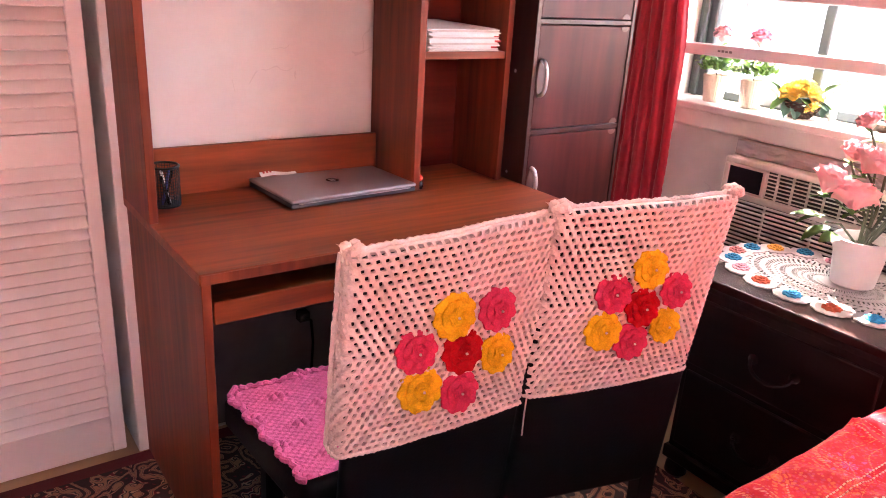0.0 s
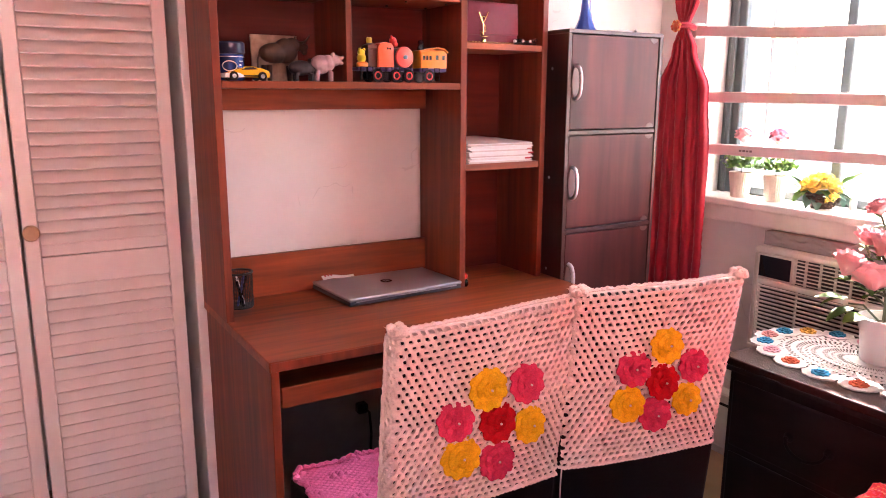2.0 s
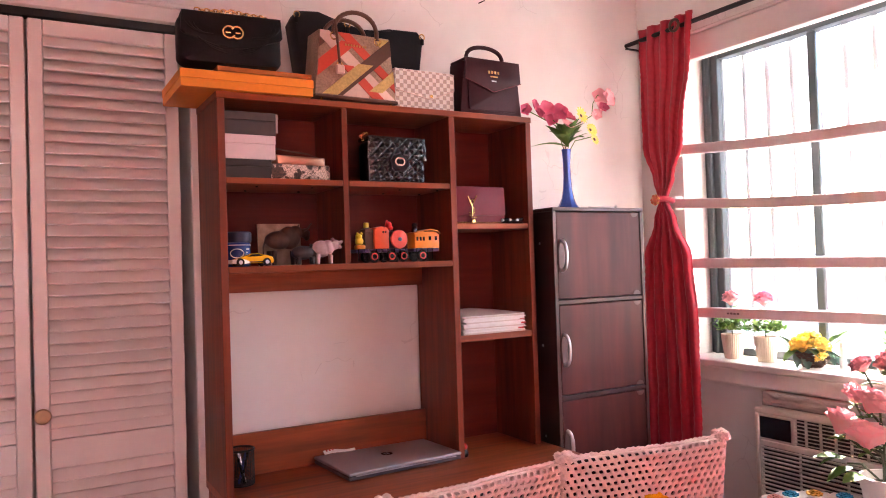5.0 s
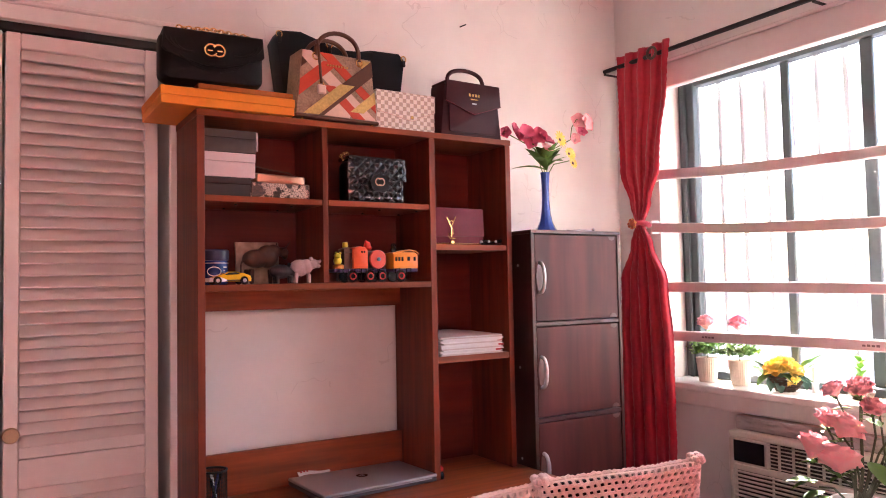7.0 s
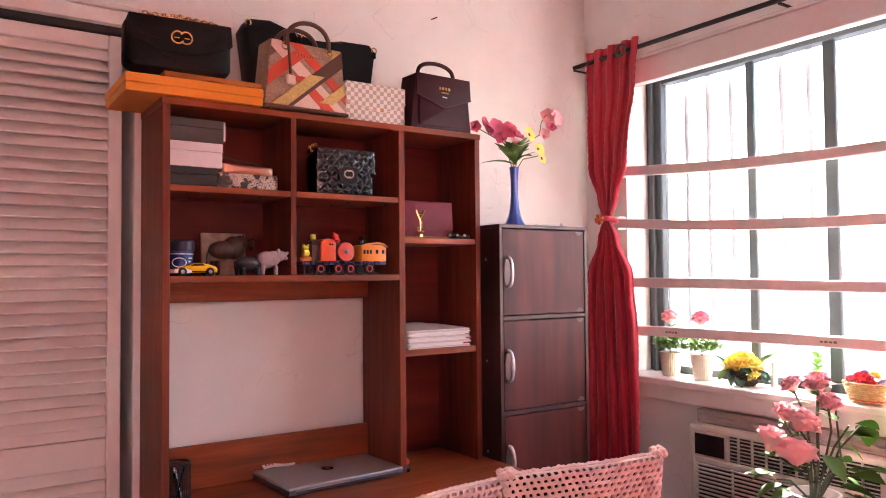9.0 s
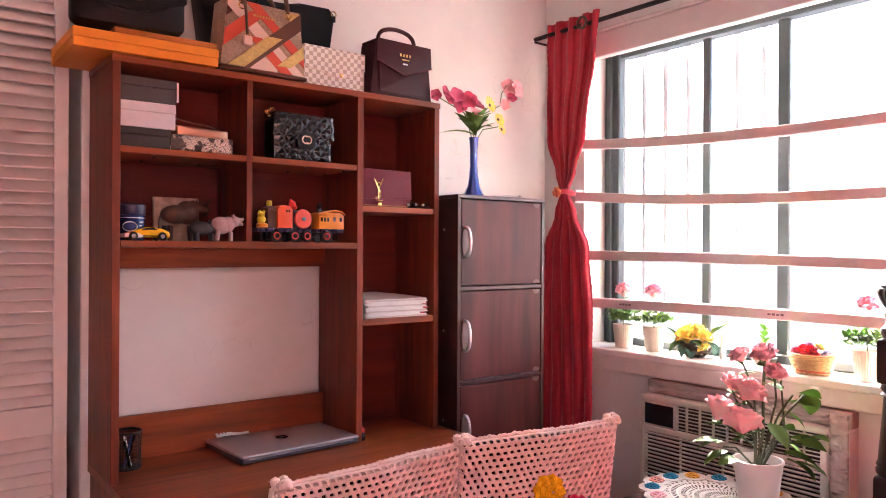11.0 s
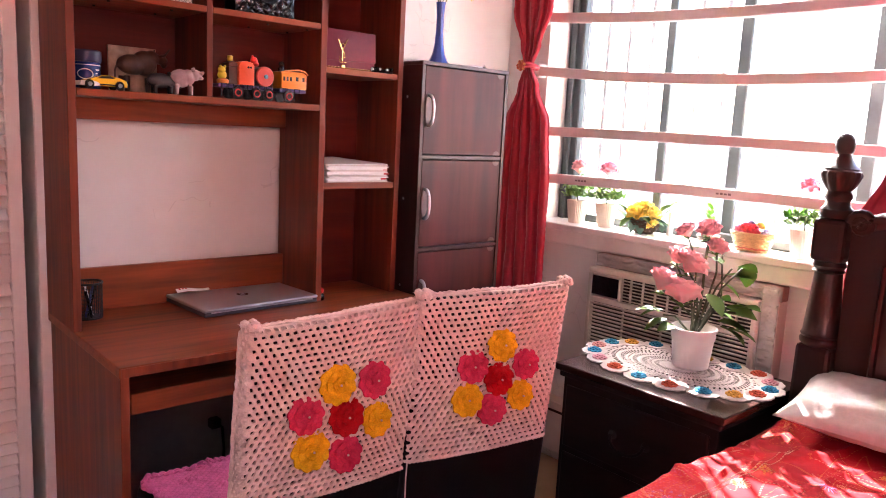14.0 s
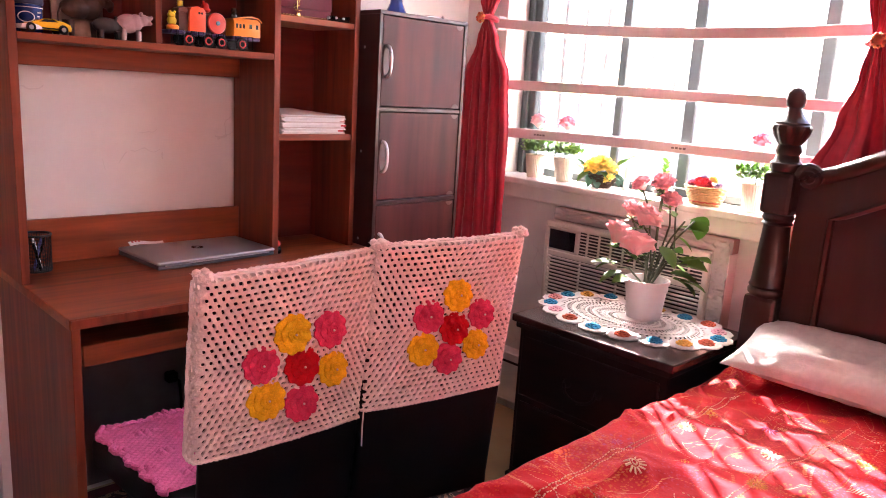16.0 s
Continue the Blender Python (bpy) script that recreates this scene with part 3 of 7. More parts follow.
# window guard: four flat bars across the opening, sagging a little
def guard_bar(zl, zm, zr):
    """A painted steel bar from y = 1.86 to 0.34 through the three heights."""
    def f(y):
        s = (1.86 - y) / 1.52
        return zl * (1 - s) * (1 - 2 * s) + 4 * zm * s * (1 - s) + zr * s * (2 * s - 1)
    bm = bmesh.new()
    n, h, x0, x1 = 24, 0.0185, 2.335, 2.357
    rows = []
    for i in range(n + 1):
        y = 1.86 - 1.52 * i / n
        z = f(y) + random.uniform(-0.0006, 0.0006)
        hh = h * (1.0 if i < 13 else 0.93)
        rows.append([bm.verts.new(p) for p in ((x0, y, z - hh + 0.003), (x0, y, z + hh - 0.003), (x0 + 0.003, y, z + hh), (x1, y, z + hh), (x1, y, z - hh), (x0 + 0.003, y, z - hh))])
    for a, b in zip(rows, rows[1:]):
        for k in range(6):
            bm.faces.new((a[k], a[(k + 1) % 6], b[(k + 1) % 6], b[k]))
    bm.faces.new(rows[0]); bm.faces.new(rows[-1][::-1])
    t = thing("window_guard_bar", (0, 0, 0), "white painted steel guard bar across the window", "guard bar", "window guard bars")
    part("bar", bm, M["guard"], t)
    for y in (1.858, 0.342):
        part("bracket", box_bm(2.333, X_E - 0.0004, y - 0.014, y + 0.014, f(y) - 0.026, f(y) + 0.026, 0.003), M["guard"], t)
    return t, f

M["guard"] = mat("guard_paint", (0.70, 0.62, 0.60), 0.4, grain=0.1, scale=45, bump=0.15)
bars = [guard_bar(*z) for z in ((1.775, 1.728, 1.735), (1.569, 1.522, 1.530), (1.334, 1.327, 1.310), (1.147, 1.158, 1.150))]
M["sticker"] = mat("worn_print", (0.20, 0.15, 0.15), 0.6)
# worn maker's stickers on the lowest bar
for y in (1.60, 1.02):
    f = bars[3][1]
    for k in range(4):
        part("sticker_line", box_bm(2.3342, 2.3349, y - 0.028 + 0.014 * k, y - 0.018 + 0.014 * k, f(y) - 0.004, f(y) + 0.003 - 0.001 * (k % 2)), M["sticker"], bars[3][0])

# unseen window added behind the bed's foot, to light closet and chairs
fill_win = new("fill_window")
tagged(fill_win, "unseen white framed window added in the south wall for fill light", "window", kind="structure")
for a, b, c, d in ((SX0 + 0.001, SX0 + 0.05, SZ0 + 0.001, SZ1 - 0.001), (SX1 - 0.05, SX1 - 0.001, SZ0 + 0.001, SZ1 - 0.001), (SX0 + 0.0505, SX1 - 0.0505, SZ0 + 0.001, SZ0 + 0.05), (SX0 + 0.0505, SX1 - 0.0505, SZ1 - 0.05, SZ1 - 0.001), (-0.02, 0.02, SZ0 + 0.0505, SZ1 - 0.0505)):
    part("frame", box_bm(a, b, Y_S - 0.15, Y_S - 0.10, c, d, 0.004), M["white"], fill_win)
for a, b in ((SX0 + 0.051, -0.0205), (0.0205, SX1 - 0.051)):
    part("pane", box_bm(a, b, Y_S - 0.128, Y_S - 0.124, SZ0 + 0.051, SZ1 - 0.051), M["glass"], fill_win).visible_shadow = False

# white security grille outside the left sashes
grille = thing("security_grille", (0, 0, 0), "pale grey iron grille outside the window", "window grille")
M["grille"] = mat("grille_paint", (0.30, 0.30, 0.29), 0.5, grain=0.08, scale=50, bump=0.1)
for i in range(7):
    y, zj = 1.867 - i * 0.1045, 1.80 + 0.05 * (i % 2)
    bar = part("bar", tube([(2.66, y, 0.9), (2.66, y, 2.3)], 0.0085, 10), M["grille"], grille, smooth=True)
    part("sleeve", tube([(2.66, y, zj), (2.66, y, 2.29)], 0.0105, 10), M["grille"], bar, smooth=True)
for y in (1.19, 1.9):
    for z in (0.93, 2.27):
        part("bracket", box_bm(2.6005, 2.6545, y - 0.008, y + 0.008, z - 0.008, z + 0.008), M["grille"], grille)
for z in (0.93, 2.27):
    part("rail", box_bm(2.655, 2.667, 1.17, 1.95, z - 0.012, z + 0.012), M["grille"], grille)

# low brick house across the yard
M["siding"] = mat("pale_brick_wall", (0.66, 0.65, 0.63), 0.8, grain=0.3, scale=9, stretch=(1, 0.5, 2.5), bump=0.3)
M["roofing"] = mat("grey_roofing", (0.3, 0.3, 0.31), 0.8, grain=0.3, scale=6)
house = thing("outside_house", (11.5, 4.5, -3), "low pale brick house across the yard", "house")
part("wall", box_bm(0, 7, -9, 9, 0, 4.2), M["siding"], house)
part("roof", box_bm(-0.2, 7.2, -9.2, 9.2, 4.2005, 4.35, 0.02), M["siding"], house)
for y in (-6.0, -3.3, -0.6, 2.3, 5.0):
    w = part("window", box_bm(-0.06, -0.0005, y, y + 1.0, 2.2, 3.7), M["white"], house)
    part("pane", box_bm(-0.07, -0.0605, y + 0.08, y + 0.92, 2.28, 3.62), M["pale_blind"], w)
# unseen house, added so its sunlit brick reflects reddish light through the south opening
bounce_house = thing("outside_house", (0, -7.0, -3), "unseen red brick house added to bounce sunlight into the bedroom", "house")
M["bounce_brick"] = mat("bounce_brick_wall", (0.50, 0.22, 0.18), 0.85, grain=0.3, scale=9, stretch=(0.5, 1, 2.5), bump=0.3)
part("wall", box_bm(-9, 9, -6, 0, 0, 7.5), M["bounce_brick"], bounce_house)
part("roof", box_bm(-9.2, 9.2, -6.2, 0.2, 7.5005, 7.7, 0.02), M["roofing"], bounce_house)
solo("ground", box_bm(-60, 60, -60, 60, -3.1, -3.0), mat("yard_asphalt", (0.07, 0.07, 0.068), 0.8, grain=0.2, scale=2), "dark asphalt yard outside", "ground", kind="structure")

# ---- desk ----
desk = thing("desk", (0, 0, 0), "reddish cherry laminate computer desk with keyboard tray", "desk")
DX, DY0, DY1 = (0.592, 1.640), 1.45, 2.046
part("desk_top", box_bm(DX[0], DX[1], DY0, DY1, 0.735, 0.76, 0.0025, seg=2), M["cherry_x"], desk)
part("edge_band", box_bm(DX[0] + 0.004, DX[1] - 0.004, DY0 - 0.0022, DY0 - 0.0002, 0.7375, 0.7575), M["cherry_z"], desk, "darker edge banding")
for x in (DX[0] + 0.006, DX[1] - 0.026):
    part("side_panel", box_bm(x, x + 0.02, DY0 + 0.012, DY1 - 0.004, 0.0, 0.7345, 0.0015), M["cherry_z"], desk)
part("keyboard_tray", box_bm(0.632, 1.60, 1.482, 1.86, 0.644, 0.658, 0.0015), M["cherry_x"], desk)
part("tray_front", box_bm(0.622, 1.608, 1.464, 1.4815, 0.640, 0.690, 0.002), M["cherry_x"], desk)
for x in (0.6185, 1.604):
    part("tray_runner", box_bm(x, x + 0.009, 1.50, 1.9, 0.659, 0.69), M["iron"], desk)
part("back_panel", box_bm(0.6185, 1.613, 2.030, 2.040, 0.03, 0.7345), M["desk_back"], desk, "dark grey back panel")

# ---- hutch ----
hutch = thing("desk_hutch", (0, 0, 0), "reddish cherry hutch of open shelves standing on the desk", "hutch")
HY0, HY1, HZ0, HZ1 = 1.788, 2.034, 0.7605, 1.838
HB = 2.014   # front of the back boards
def hp(name, x0, x1, y0, y1, z0, z1, m="cherry_x", label=""):
    return part(name, box_bm(x0, x1, y0, y1, z0, z1, 0.0012), M[m], hutch, label)
hp("side_panel", 0.590, 0.610, HY0, HY1, HZ0, HZ1 - 0.0185, "cherry_z")
hp("partition", 1.297, 1.318, HY0, HB + 0.018, HZ0, HZ1 - 0.0185, "cherry_z")
hp("side_panel", 1.591, 1.611, HY0, HY1, HZ0, HZ1 - 0.0185, "cherry_z")
hp("top_board", 0.588, 1.613, HY0 - 0.002, HY1, HZ1 - 0.018, HZ1)
hp("divider", 0.942, 0.959, HY0 + 0.003, HB - 0.0005, 1.3725, HZ1 - 0.0185, "cherry_z")
hp("shelf", 0.6105, 0.9415, HY0 + 0.003, HB - 0.0005, 1.594, 1.611)
hp("shelf", 0.9595, 1.2965, HY0 + 0.003, HB - 0.0005, 1.594, 1.611)
hp("shelf", 0.6105, 1.2965, HY0, HB - 0.0005, 1.354, 1.372)
hp("shelf", 1.3185, 1.5905, HY0 + 0.003, HB - 0.0005, 1.469, 1.487)
hp("shelf", 1.3185, 1.5905, HY0 + 0.003, HB - 0.0005, 1.116, 1.136)
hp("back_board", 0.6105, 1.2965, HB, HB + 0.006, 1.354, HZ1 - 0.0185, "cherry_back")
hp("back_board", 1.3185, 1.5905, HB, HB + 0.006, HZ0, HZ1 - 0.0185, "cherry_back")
hp("apron", 0.6105, 1.2965, 1.992, 2.008, 1.296, 1.3535)
hp("back_rail", 0.6105, 1.2965, 1.996, 2.012, HZ0, 0.883)
for x in (0.70, 0.86, 1.14, 1.27):
    for y in (1.83, 1.95):
        part("shelf_pin", box_bm(x, x + 0.006, y, y + 0.004, 1.5895, 1.5935), M["iron"], hutch)

# ---- tall cabinet of stacked doors ----
cab = thing("storage_cabinet", (0, 0, 0), "tall dark wenge cabinet with stacked small doors", "cabinet")
CX0, CX1, CY0, CY1, CZ = 1.642, 2.042, 1.726, 2.04, 1.536
part("side_panel", box_bm(CX0, CX0 + 0.014, CY0, CY1, 0, CZ - 0.0125, 0.001), M["wenge"], cab)
part("side_panel", box_bm(CX1 - 0.014, CX1, CY0, CY1, 0, CZ - 0.0125, 0.001), M["wenge"], cab)
part("top_board", box_bm(CX0, CX1, CY0 - 0.001, CY1, CZ - 0.012, CZ, 0.001), M["wenge"], cab)
part("back_board", box_bm(CX0 + 0.0145, CX1 - 0.0145, CY1 - 0.006, CY1, 0.02, CZ - 0.0125), M["wenge"], cab)
cells = [(1.5235, 1.231), (1.217, 0.918), (0.904, 0.606), (0.592, 0.294), (0.28, 0.02)]
def arch_handle(h=0.098):
    pts = []
    for i in range(13):
        a = math.pi * i / 12
        pts.append((0, -0.027 * math.sin(a) ** 0.7, -h / 2 * math.cos(a)))
    return tube(pts, 0.0062, 10)
for zt, zb in cells:
    if zb > 0.1:
        part("rail", box_bm(CX0 + 0.0145, CX1 - 0.0145, CY0 + 0.001, CY1 - 0.007, zb - 0.0135, zb - 0.0005, 0.001), M["wenge"], cab)
    d = part("door", box_bm(CX0 + 0.0165, CX1 - 0.0165, CY0 + 0.002, CY0 + 0.016, zb + 0.003, zt - 0.003, 0.0015), M["wenge_door"], cab)
    h = part("handle", arch_handle(), M["steel_matt"], d, "silver arched handle", True, pose(CX0 + 0.033, CY0 + 0.002, (zt + zb) / 2 + 0.0, 0, 0, 0))
    part("handle_plate", extrude_outline([(0.0135 * math.cos(a), 0.052 * math.sin(a)) for a in [2 * math.pi * k / 28 for k in range(28)]], -0.0016, 0.0, bevel=0.0006), M["wenge_cap"], d, "oval brown handle plate", m=pose(CX0 + 0.033, CY0 + 0.0017, (zt + zb) / 2))
    for z, s in ((zt - 0.004, -1), (zb + 0.004, 1)):
        pv = bmesh.new()
        vs = [pv.verts.new((CX1 - 0.040 + 0.017 * math.cos(a), CY0 + 0.0005, z + s * 0.015 * math.sin(a))) for a in [math.pi * k / 10 for k in range(11)]]
        fv = pv.faces.new(vs)
        bmesh.ops.translate(pv, verts=bmesh.ops.extrude_face_region(pv, geom=[fv])["geom"][:11] and [v for v in pv.verts if v not in vs], vec=(0, 0.0012, 0))
        part("hinge_cap", pv, M["wenge_cap"], d)
for z in (1.42, 1.08, 0.78):
    part("screw_cap", lathe([(0.005, 0), (0.004, 0.001)], 10), M["steel"], cab, m=pose(CX0, 1.80, z, 0, -90, 0))

# ---- nightstand ----
ns = thing("nightstand", (0, 0, 0), "dark brown wooden nightstand with bail-handled drawers", "nightstand")
NX0, NX1, NY0, NY1, NZ = 1.806, 2.262, 0.668, 1.222, 0.633
part("top", box_bm(NX0, NX1, NY0, NY1, NZ - 0.024, NZ, 0.005, seg=3), M["ns_top"], ns)
part("moulding", box_bm(NX0 + 0.010, NX1 - 0.01, NY0 + 0.010, NY1 - 0.010, NZ - 0.044, NZ - 0.0245, 0.006, seg=2), M["ns_wood"], ns)
part("body", box_bm(NX0 + 0.022, NX1 - 0.012, NY0 + 0.022, NY1 - 0.022, 0.10, NZ - 0.0445, 0.002), M["ns_wood"], ns)
part("plinth", box_bm(NX0 + 0.012, NX1 - 0.012, NY0 + 0.012, NY1 - 0.012, 0.06, 0.0995, 0.004), M["ns_wood"], ns)
for x in (NX0 + 0.045, NX1 - 0.05):
    for y in (NY0 + 0.045, NY1 - 0.045):
        part("foot", lathe([(0.02, 0), (0.032, 0.015), (0.03, 0.04), (0.02, 0.0595)], 14, at=(x, y, 0)), M["ns_wood"], ns, smooth=True)
for z0, z1 in ((0.375, 0.568), (0.125, 0.355)):
    d = part("drawer_front", box_bm(NX0 + 0.010, NX0 + 0.0215, NY0 + 0.04, NY1 - 0.04, z0, z1, 0.005, seg=2), M["ns_wood"], ns)
    zc = (z0 + z1) / 2
    pts = [(NX0 - 0.002 - 0.012 * math.sin(math.pi * i / 10), 0.945 + 0.055 * math.cos(math.pi * i / 10), zc - 0.035 * math.sin(math.pi * i / 10)) for i in range(11)]
    h = part("handle", tube(pts, 0.0045, 8), M["ns_iron"], d, "black curled bail handle", True)
    for y in (0.89, 1.0):
        part("rosette", lathe([(0.014, 0), (0.012, 0.004), (0.005, 0.008), (0.005, 0.012)], 12), M["ns_iron"], d, smooth=True, m=pose(NX0 + 0.0098, y, zc, 0, -90, 0))

# ---- bed ----
bed = thing("bed", (0, 0, 0), "mahogany bed with turned headboard posts", "bed")
BX0, BX1, BY0, BY1, BZ = 0.20, 2.10, -0.95, 0.622, 0.592
post_prof = [(0.0396, 0.775), (0.0517, 0.79), (0.0528, 0.799), (0.0484, 0.806), (0.0517, 0.812), (0.0473, 0.822), (0.0429, 0.88), (0.0374, 0.95), (0.0352, 0.985), (0.0418, 0.990), (0.0363, 0.996), (0.0429, 1.005), (0.0396, 1.0165)]
fin_low = [(0.0383, 1.135), (0.0426, 1.145), (0.0418, 1.158), (0.0331, 1.166), (0.0296, 1.18), (0.0348, 1.190), (0.0331, 1.200), (0.0296, 1.208)]
fin_bulb = [(0.0296, 1.207), (0.0357, 1.216), (0.0444, 1.234), (0.0492, 1.250), (0.0470, 1.259), (0.0400, 1.264)]
fin_top = [(0.0435, 1.263), (0.0435, 1.267), (0.0331, 1.276), (0.0235, 1.290), (0.0183, 1.302), (0.0165, 1.306), (0.0226, 1.311), (0.0257, 1.326), (0.0235, 1.343), (0.0157, 1.355), (0.0017, 1.361)]
def bed_post(y):
    p = part("post", lathe(post_prof, 32, at=(2.185, y, 0)), M["mahogany"], bed, "turned mahogany post", True)
    part("block", box_bm(2.185 - 0.043, 2.185 + 0.043, y - 0.043, y + 0.043, 1.016, 1.134, 0.014, seg=2), M["mahogany"], p)
    f = lathe(fin_low, 32, at=(2.185, y, 0))
    n = 56
    rings = [[f.verts.new((2.185 + r * (1 + 0.05 * math.sin(14 * a) * math.sin(math.pi * k / 5)) * math.cos(a), y + r * (1 + 0.05 * math.sin(14 * a) * math.sin(math.pi * k / 5)) * math.sin(a), z)) for a in [2 * math.pi * i / n for i in range(n)]] for k, (r, z) in enumerate(fin_bulb)]
    for a, b in zip(rings, rings[1:]):
        for i in range(n):
            f.faces.new((a[i], a[(i + 1) % n], b[(i + 1) % n], b[i]))
    lathe(fin_top, 32, f, (2.185, y, 0))
    part("finial", f, M["mahogany"], p, "fluted acorn-shaped finial", True)
    base = box_bm(2.185 - 0.052, 2.185 + 0.052, y - 0.052, y + 0.052, 0.0, 0.785, 0.012, seg=2)
    for v in base.verts:
        if v.co.z > 0.7:
            v.co.x = 2.185 + (v.co.x - 2.185) * 0.90
            v.co.y = y + (v.co.y - y) * 0.90
    part("lower_block", base, M["mahogany"], p)
PY0, PY1 = -0.97, 0.610
bed_post(PY1)
bed_post(PY0)
def hb_top(y):
    s = (PY1 - 0.05 - y) / (PY1 - 0.05 - (PY0 + PY1) / 2)
    s = min(s, 2 - s)
    return 1.115 + 0.30 * (3 * s * s - 2 * s ** 3) ** 0.8 if s > 0 else 1.115
ys = [PY1 - 0.05 - (PY1 - PY0 - 0.1) * i / 48 for i in range(49)]
bm = bmesh.new()
fr = [bm.verts.new((2.17, y, hb_top(y))) for y in ys]
fb = [bm.verts.new((2.17, y, 0.35)) for y in ys]
br = [bm.verts.new((2.205, y, hb_top(y))) for y in ys]
bb = [bm.verts.new((2.205, y, 0.35)) for y in ys]
for i in range(48):
    for a, b in ((fr, fb), (bb, br), (br, fr), (fb, bb)):
        bm.faces.new((a[i], b[i], b[i + 1], a[i + 1]))
bm.faces.new((fr[0], br[0], bb[0], fb[0])); bm.faces.new((fr[-1], fb[-1], bb[-1], br[-1]))
hbp = part("headboard_panel", bm, M["mahogany"], bed)
part("crest_rail", tube([(2.183, y, hb_top(y) + 0.006) for y in ys], 0.024, 10), M["mahogany"], hbp, smooth=True)
part("scroll", tube([(2.160 , 0.535 + 0.030 * math.cos(a) * (1 - a / 15), 1.128 + 0.030 * math.sin(a) * (1 - a / 15)) for a in [k * 0.5 for k in range(24)]], 0.012, 8), M["mahogany"], hbp, smooth=True)
pin = [(2.168, y, hb_top(y) - 0.115) for y in ys if 0.47 > y > PY0 + 0.15]
part("panel_bead", tube([(2.168, pin[0][1], 0.5)] + pin + [(2.168, pin[-1][1], 0.5)], 0.009, 6), M["mahogany"], hbp, smooth=True)
part("side_rail", box_bm(BX0, 2.13, BY1 - 0.035, BY1 - 0.01, 0.22, 0.40, 0.005), M["mahogany"], bed)
part("side_rail", box_bm(BX0, 2.13, BY0 + 0.01, BY0 + 0.035, 0.22, 0.40, 0.005), M["mahogany"], bed)
part("mattress", box_bm(BX0 + 0.02, 2.12, BY0 + 0.04, BY1 - 0.04, 0.28, 0.555, 0.03, seg=3), M["pillow"], bed)

def spread(u, v):
    """The bedspread: a rounded sheet that hangs over the sides, with soft folds."""
    y = BY0 - 0.02 + (BY1 - BY0 + 0.04) * v
    d = min(v, 1 - v) * (BY1 - BY0 + 0.04)
    x = BX0 - 0.01 + (2.10 - BX0) * u
    top = BZ - 0.002
    n = 0.010 * noise.noise((x * 3.1, y * 3.4, 0.3)) + 0.006 * noise.noise((x * 9, y * 7, 1.3)) + 0.004 * abs(noise.noise((x * 14 + y * 9, y * 12 - x * 6, 4.0)))
    r = 0.032
    drop = 0.0
    if d < r:
        drop = r - math.sqrt(max(0, r * r - (r - d) ** 2))
    # creases
    n += 0.009 * max(0, 1 - abs(noise.noise((x * 4 + y * 3, y * 2.2 - x * 1.6, 7.0))) * 5) ** 2 + 0.007 * max(0, 1 - abs(noise.noise((x * 3 - y * 6, y * 4 + x * 3, 9.0))) * 5) ** 2
    c = noise.noise((x * 2.2 + y * 1.1, y * 5.5 - x * 2.6, 15.0))
    n += 0.008 * math.exp(-(c / 0.045) ** 2)
    return (x, y, top - drop + n - 0.006)
bmx = bmesh.new()
nu, nv = 210, 180
rows = []
for j in range(nv + 1):
    rows.append([bmx.verts.new(spread(i / nu, j / nv)) for i in range(nu + 1)])
def hang(row, sy):
    out = []
    for k in range(1, 9):
        r2 = []
        for v in row:
            w = 0.012 * math.sin(v.co.x * 23 + 0.7 * k * 0.2) * k / 8 + 0.008 * noise.noise((v.co.x * 6, k * 0.3, 2))
            r2.append(bmx.verts.new((v.co.x, v.co.y + sy * (0.004 + abs(w)), v.co.z - 0.035 * k)))
        out.append(r2)
    return out
full = hang(rows[0], -1)[::-1] + rows + hang(rows[-1], 1)
for a, b in zip(full, full[1:]):
    for i in range(nu):
        bmx.faces.new((a[i], a[i + 1], b[i + 1], b[i]))
cover_bed = thing("bedspread", (0, 0, 0), "red cotton bedspread stitched with gold flowers, sunlit", "bedspread")
part("cloth", bmx, M["bedspread"], cover_bed, smooth=True)

def on_spread(x, y, d=0.0012):
    """A point just above the bedspread's top."""
    p = spread((x - BX0 + 0.01) / (2.10 - BX0), (y - BY0 + 0.02) / (BY1 - BY0 + 0.04))
    return Vector((x, y, p[2] + d))

def stitch(bm, x, y, a, length, width):
    """One short thread lying on the cloth, in the direction a."""
    ux, uy = math.cos(a) * length / 2, math.sin(a) * length / 2
    wx, wy = -math.sin(a) * width / 2, math.cos(a) * width / 2
    lo = [on_spread(x + sx * ux + sy * wx, y + sx * uy + sy * wy, 0.0002) for sx, sy in ((-1, -1), (1, -1), (1, 1), (-1, 1))]
    base = [bm.verts.new(p) for p in lo]
    ridge = [bm.verts.new(on_spread(x - 0.7 * ux, y - 0.7 * uy, 0.0016)), bm.verts.new(on_spread(x + 0.7 * ux, y + 0.7 * uy, 0.0016))]
    bm.faces.new((base[0], base[1], ridge[1], ridge[0])); bm.faces.new((base[2], base[3], ridge[0], ridge[1]))
    bm.faces.new((base[1], base[2], ridge[1])); bm.faces.new((base[3], base[0], ridge[0]))

rnd_b = random.Random(77)
bm = bmesh.new()
for y0, slope, wave in ((0.515, 0.02, 0.012), (0.30, -0.10, 0.02), (0.06, 0.06, 0.03), (-0.20, -0.04, 0.02), (-0.50, 0.05, 0.02)):
    for off in (0.0, 0.011):
        x = 0.30
        while x < 1.88:
            y = y0 + off + slope * (x - 1.2) + wave * math.sin(3.1 * x + 9 * y0)
            a = math.atan(slope + 3.1 * wave * math.cos(3.1 * x + 9 * y0))
            if BY0 + 0.06 < y < BY1 - 0.05:
                stitch(bm, x, y, a, 0.0062, 0.0026)
            x += 0.0096
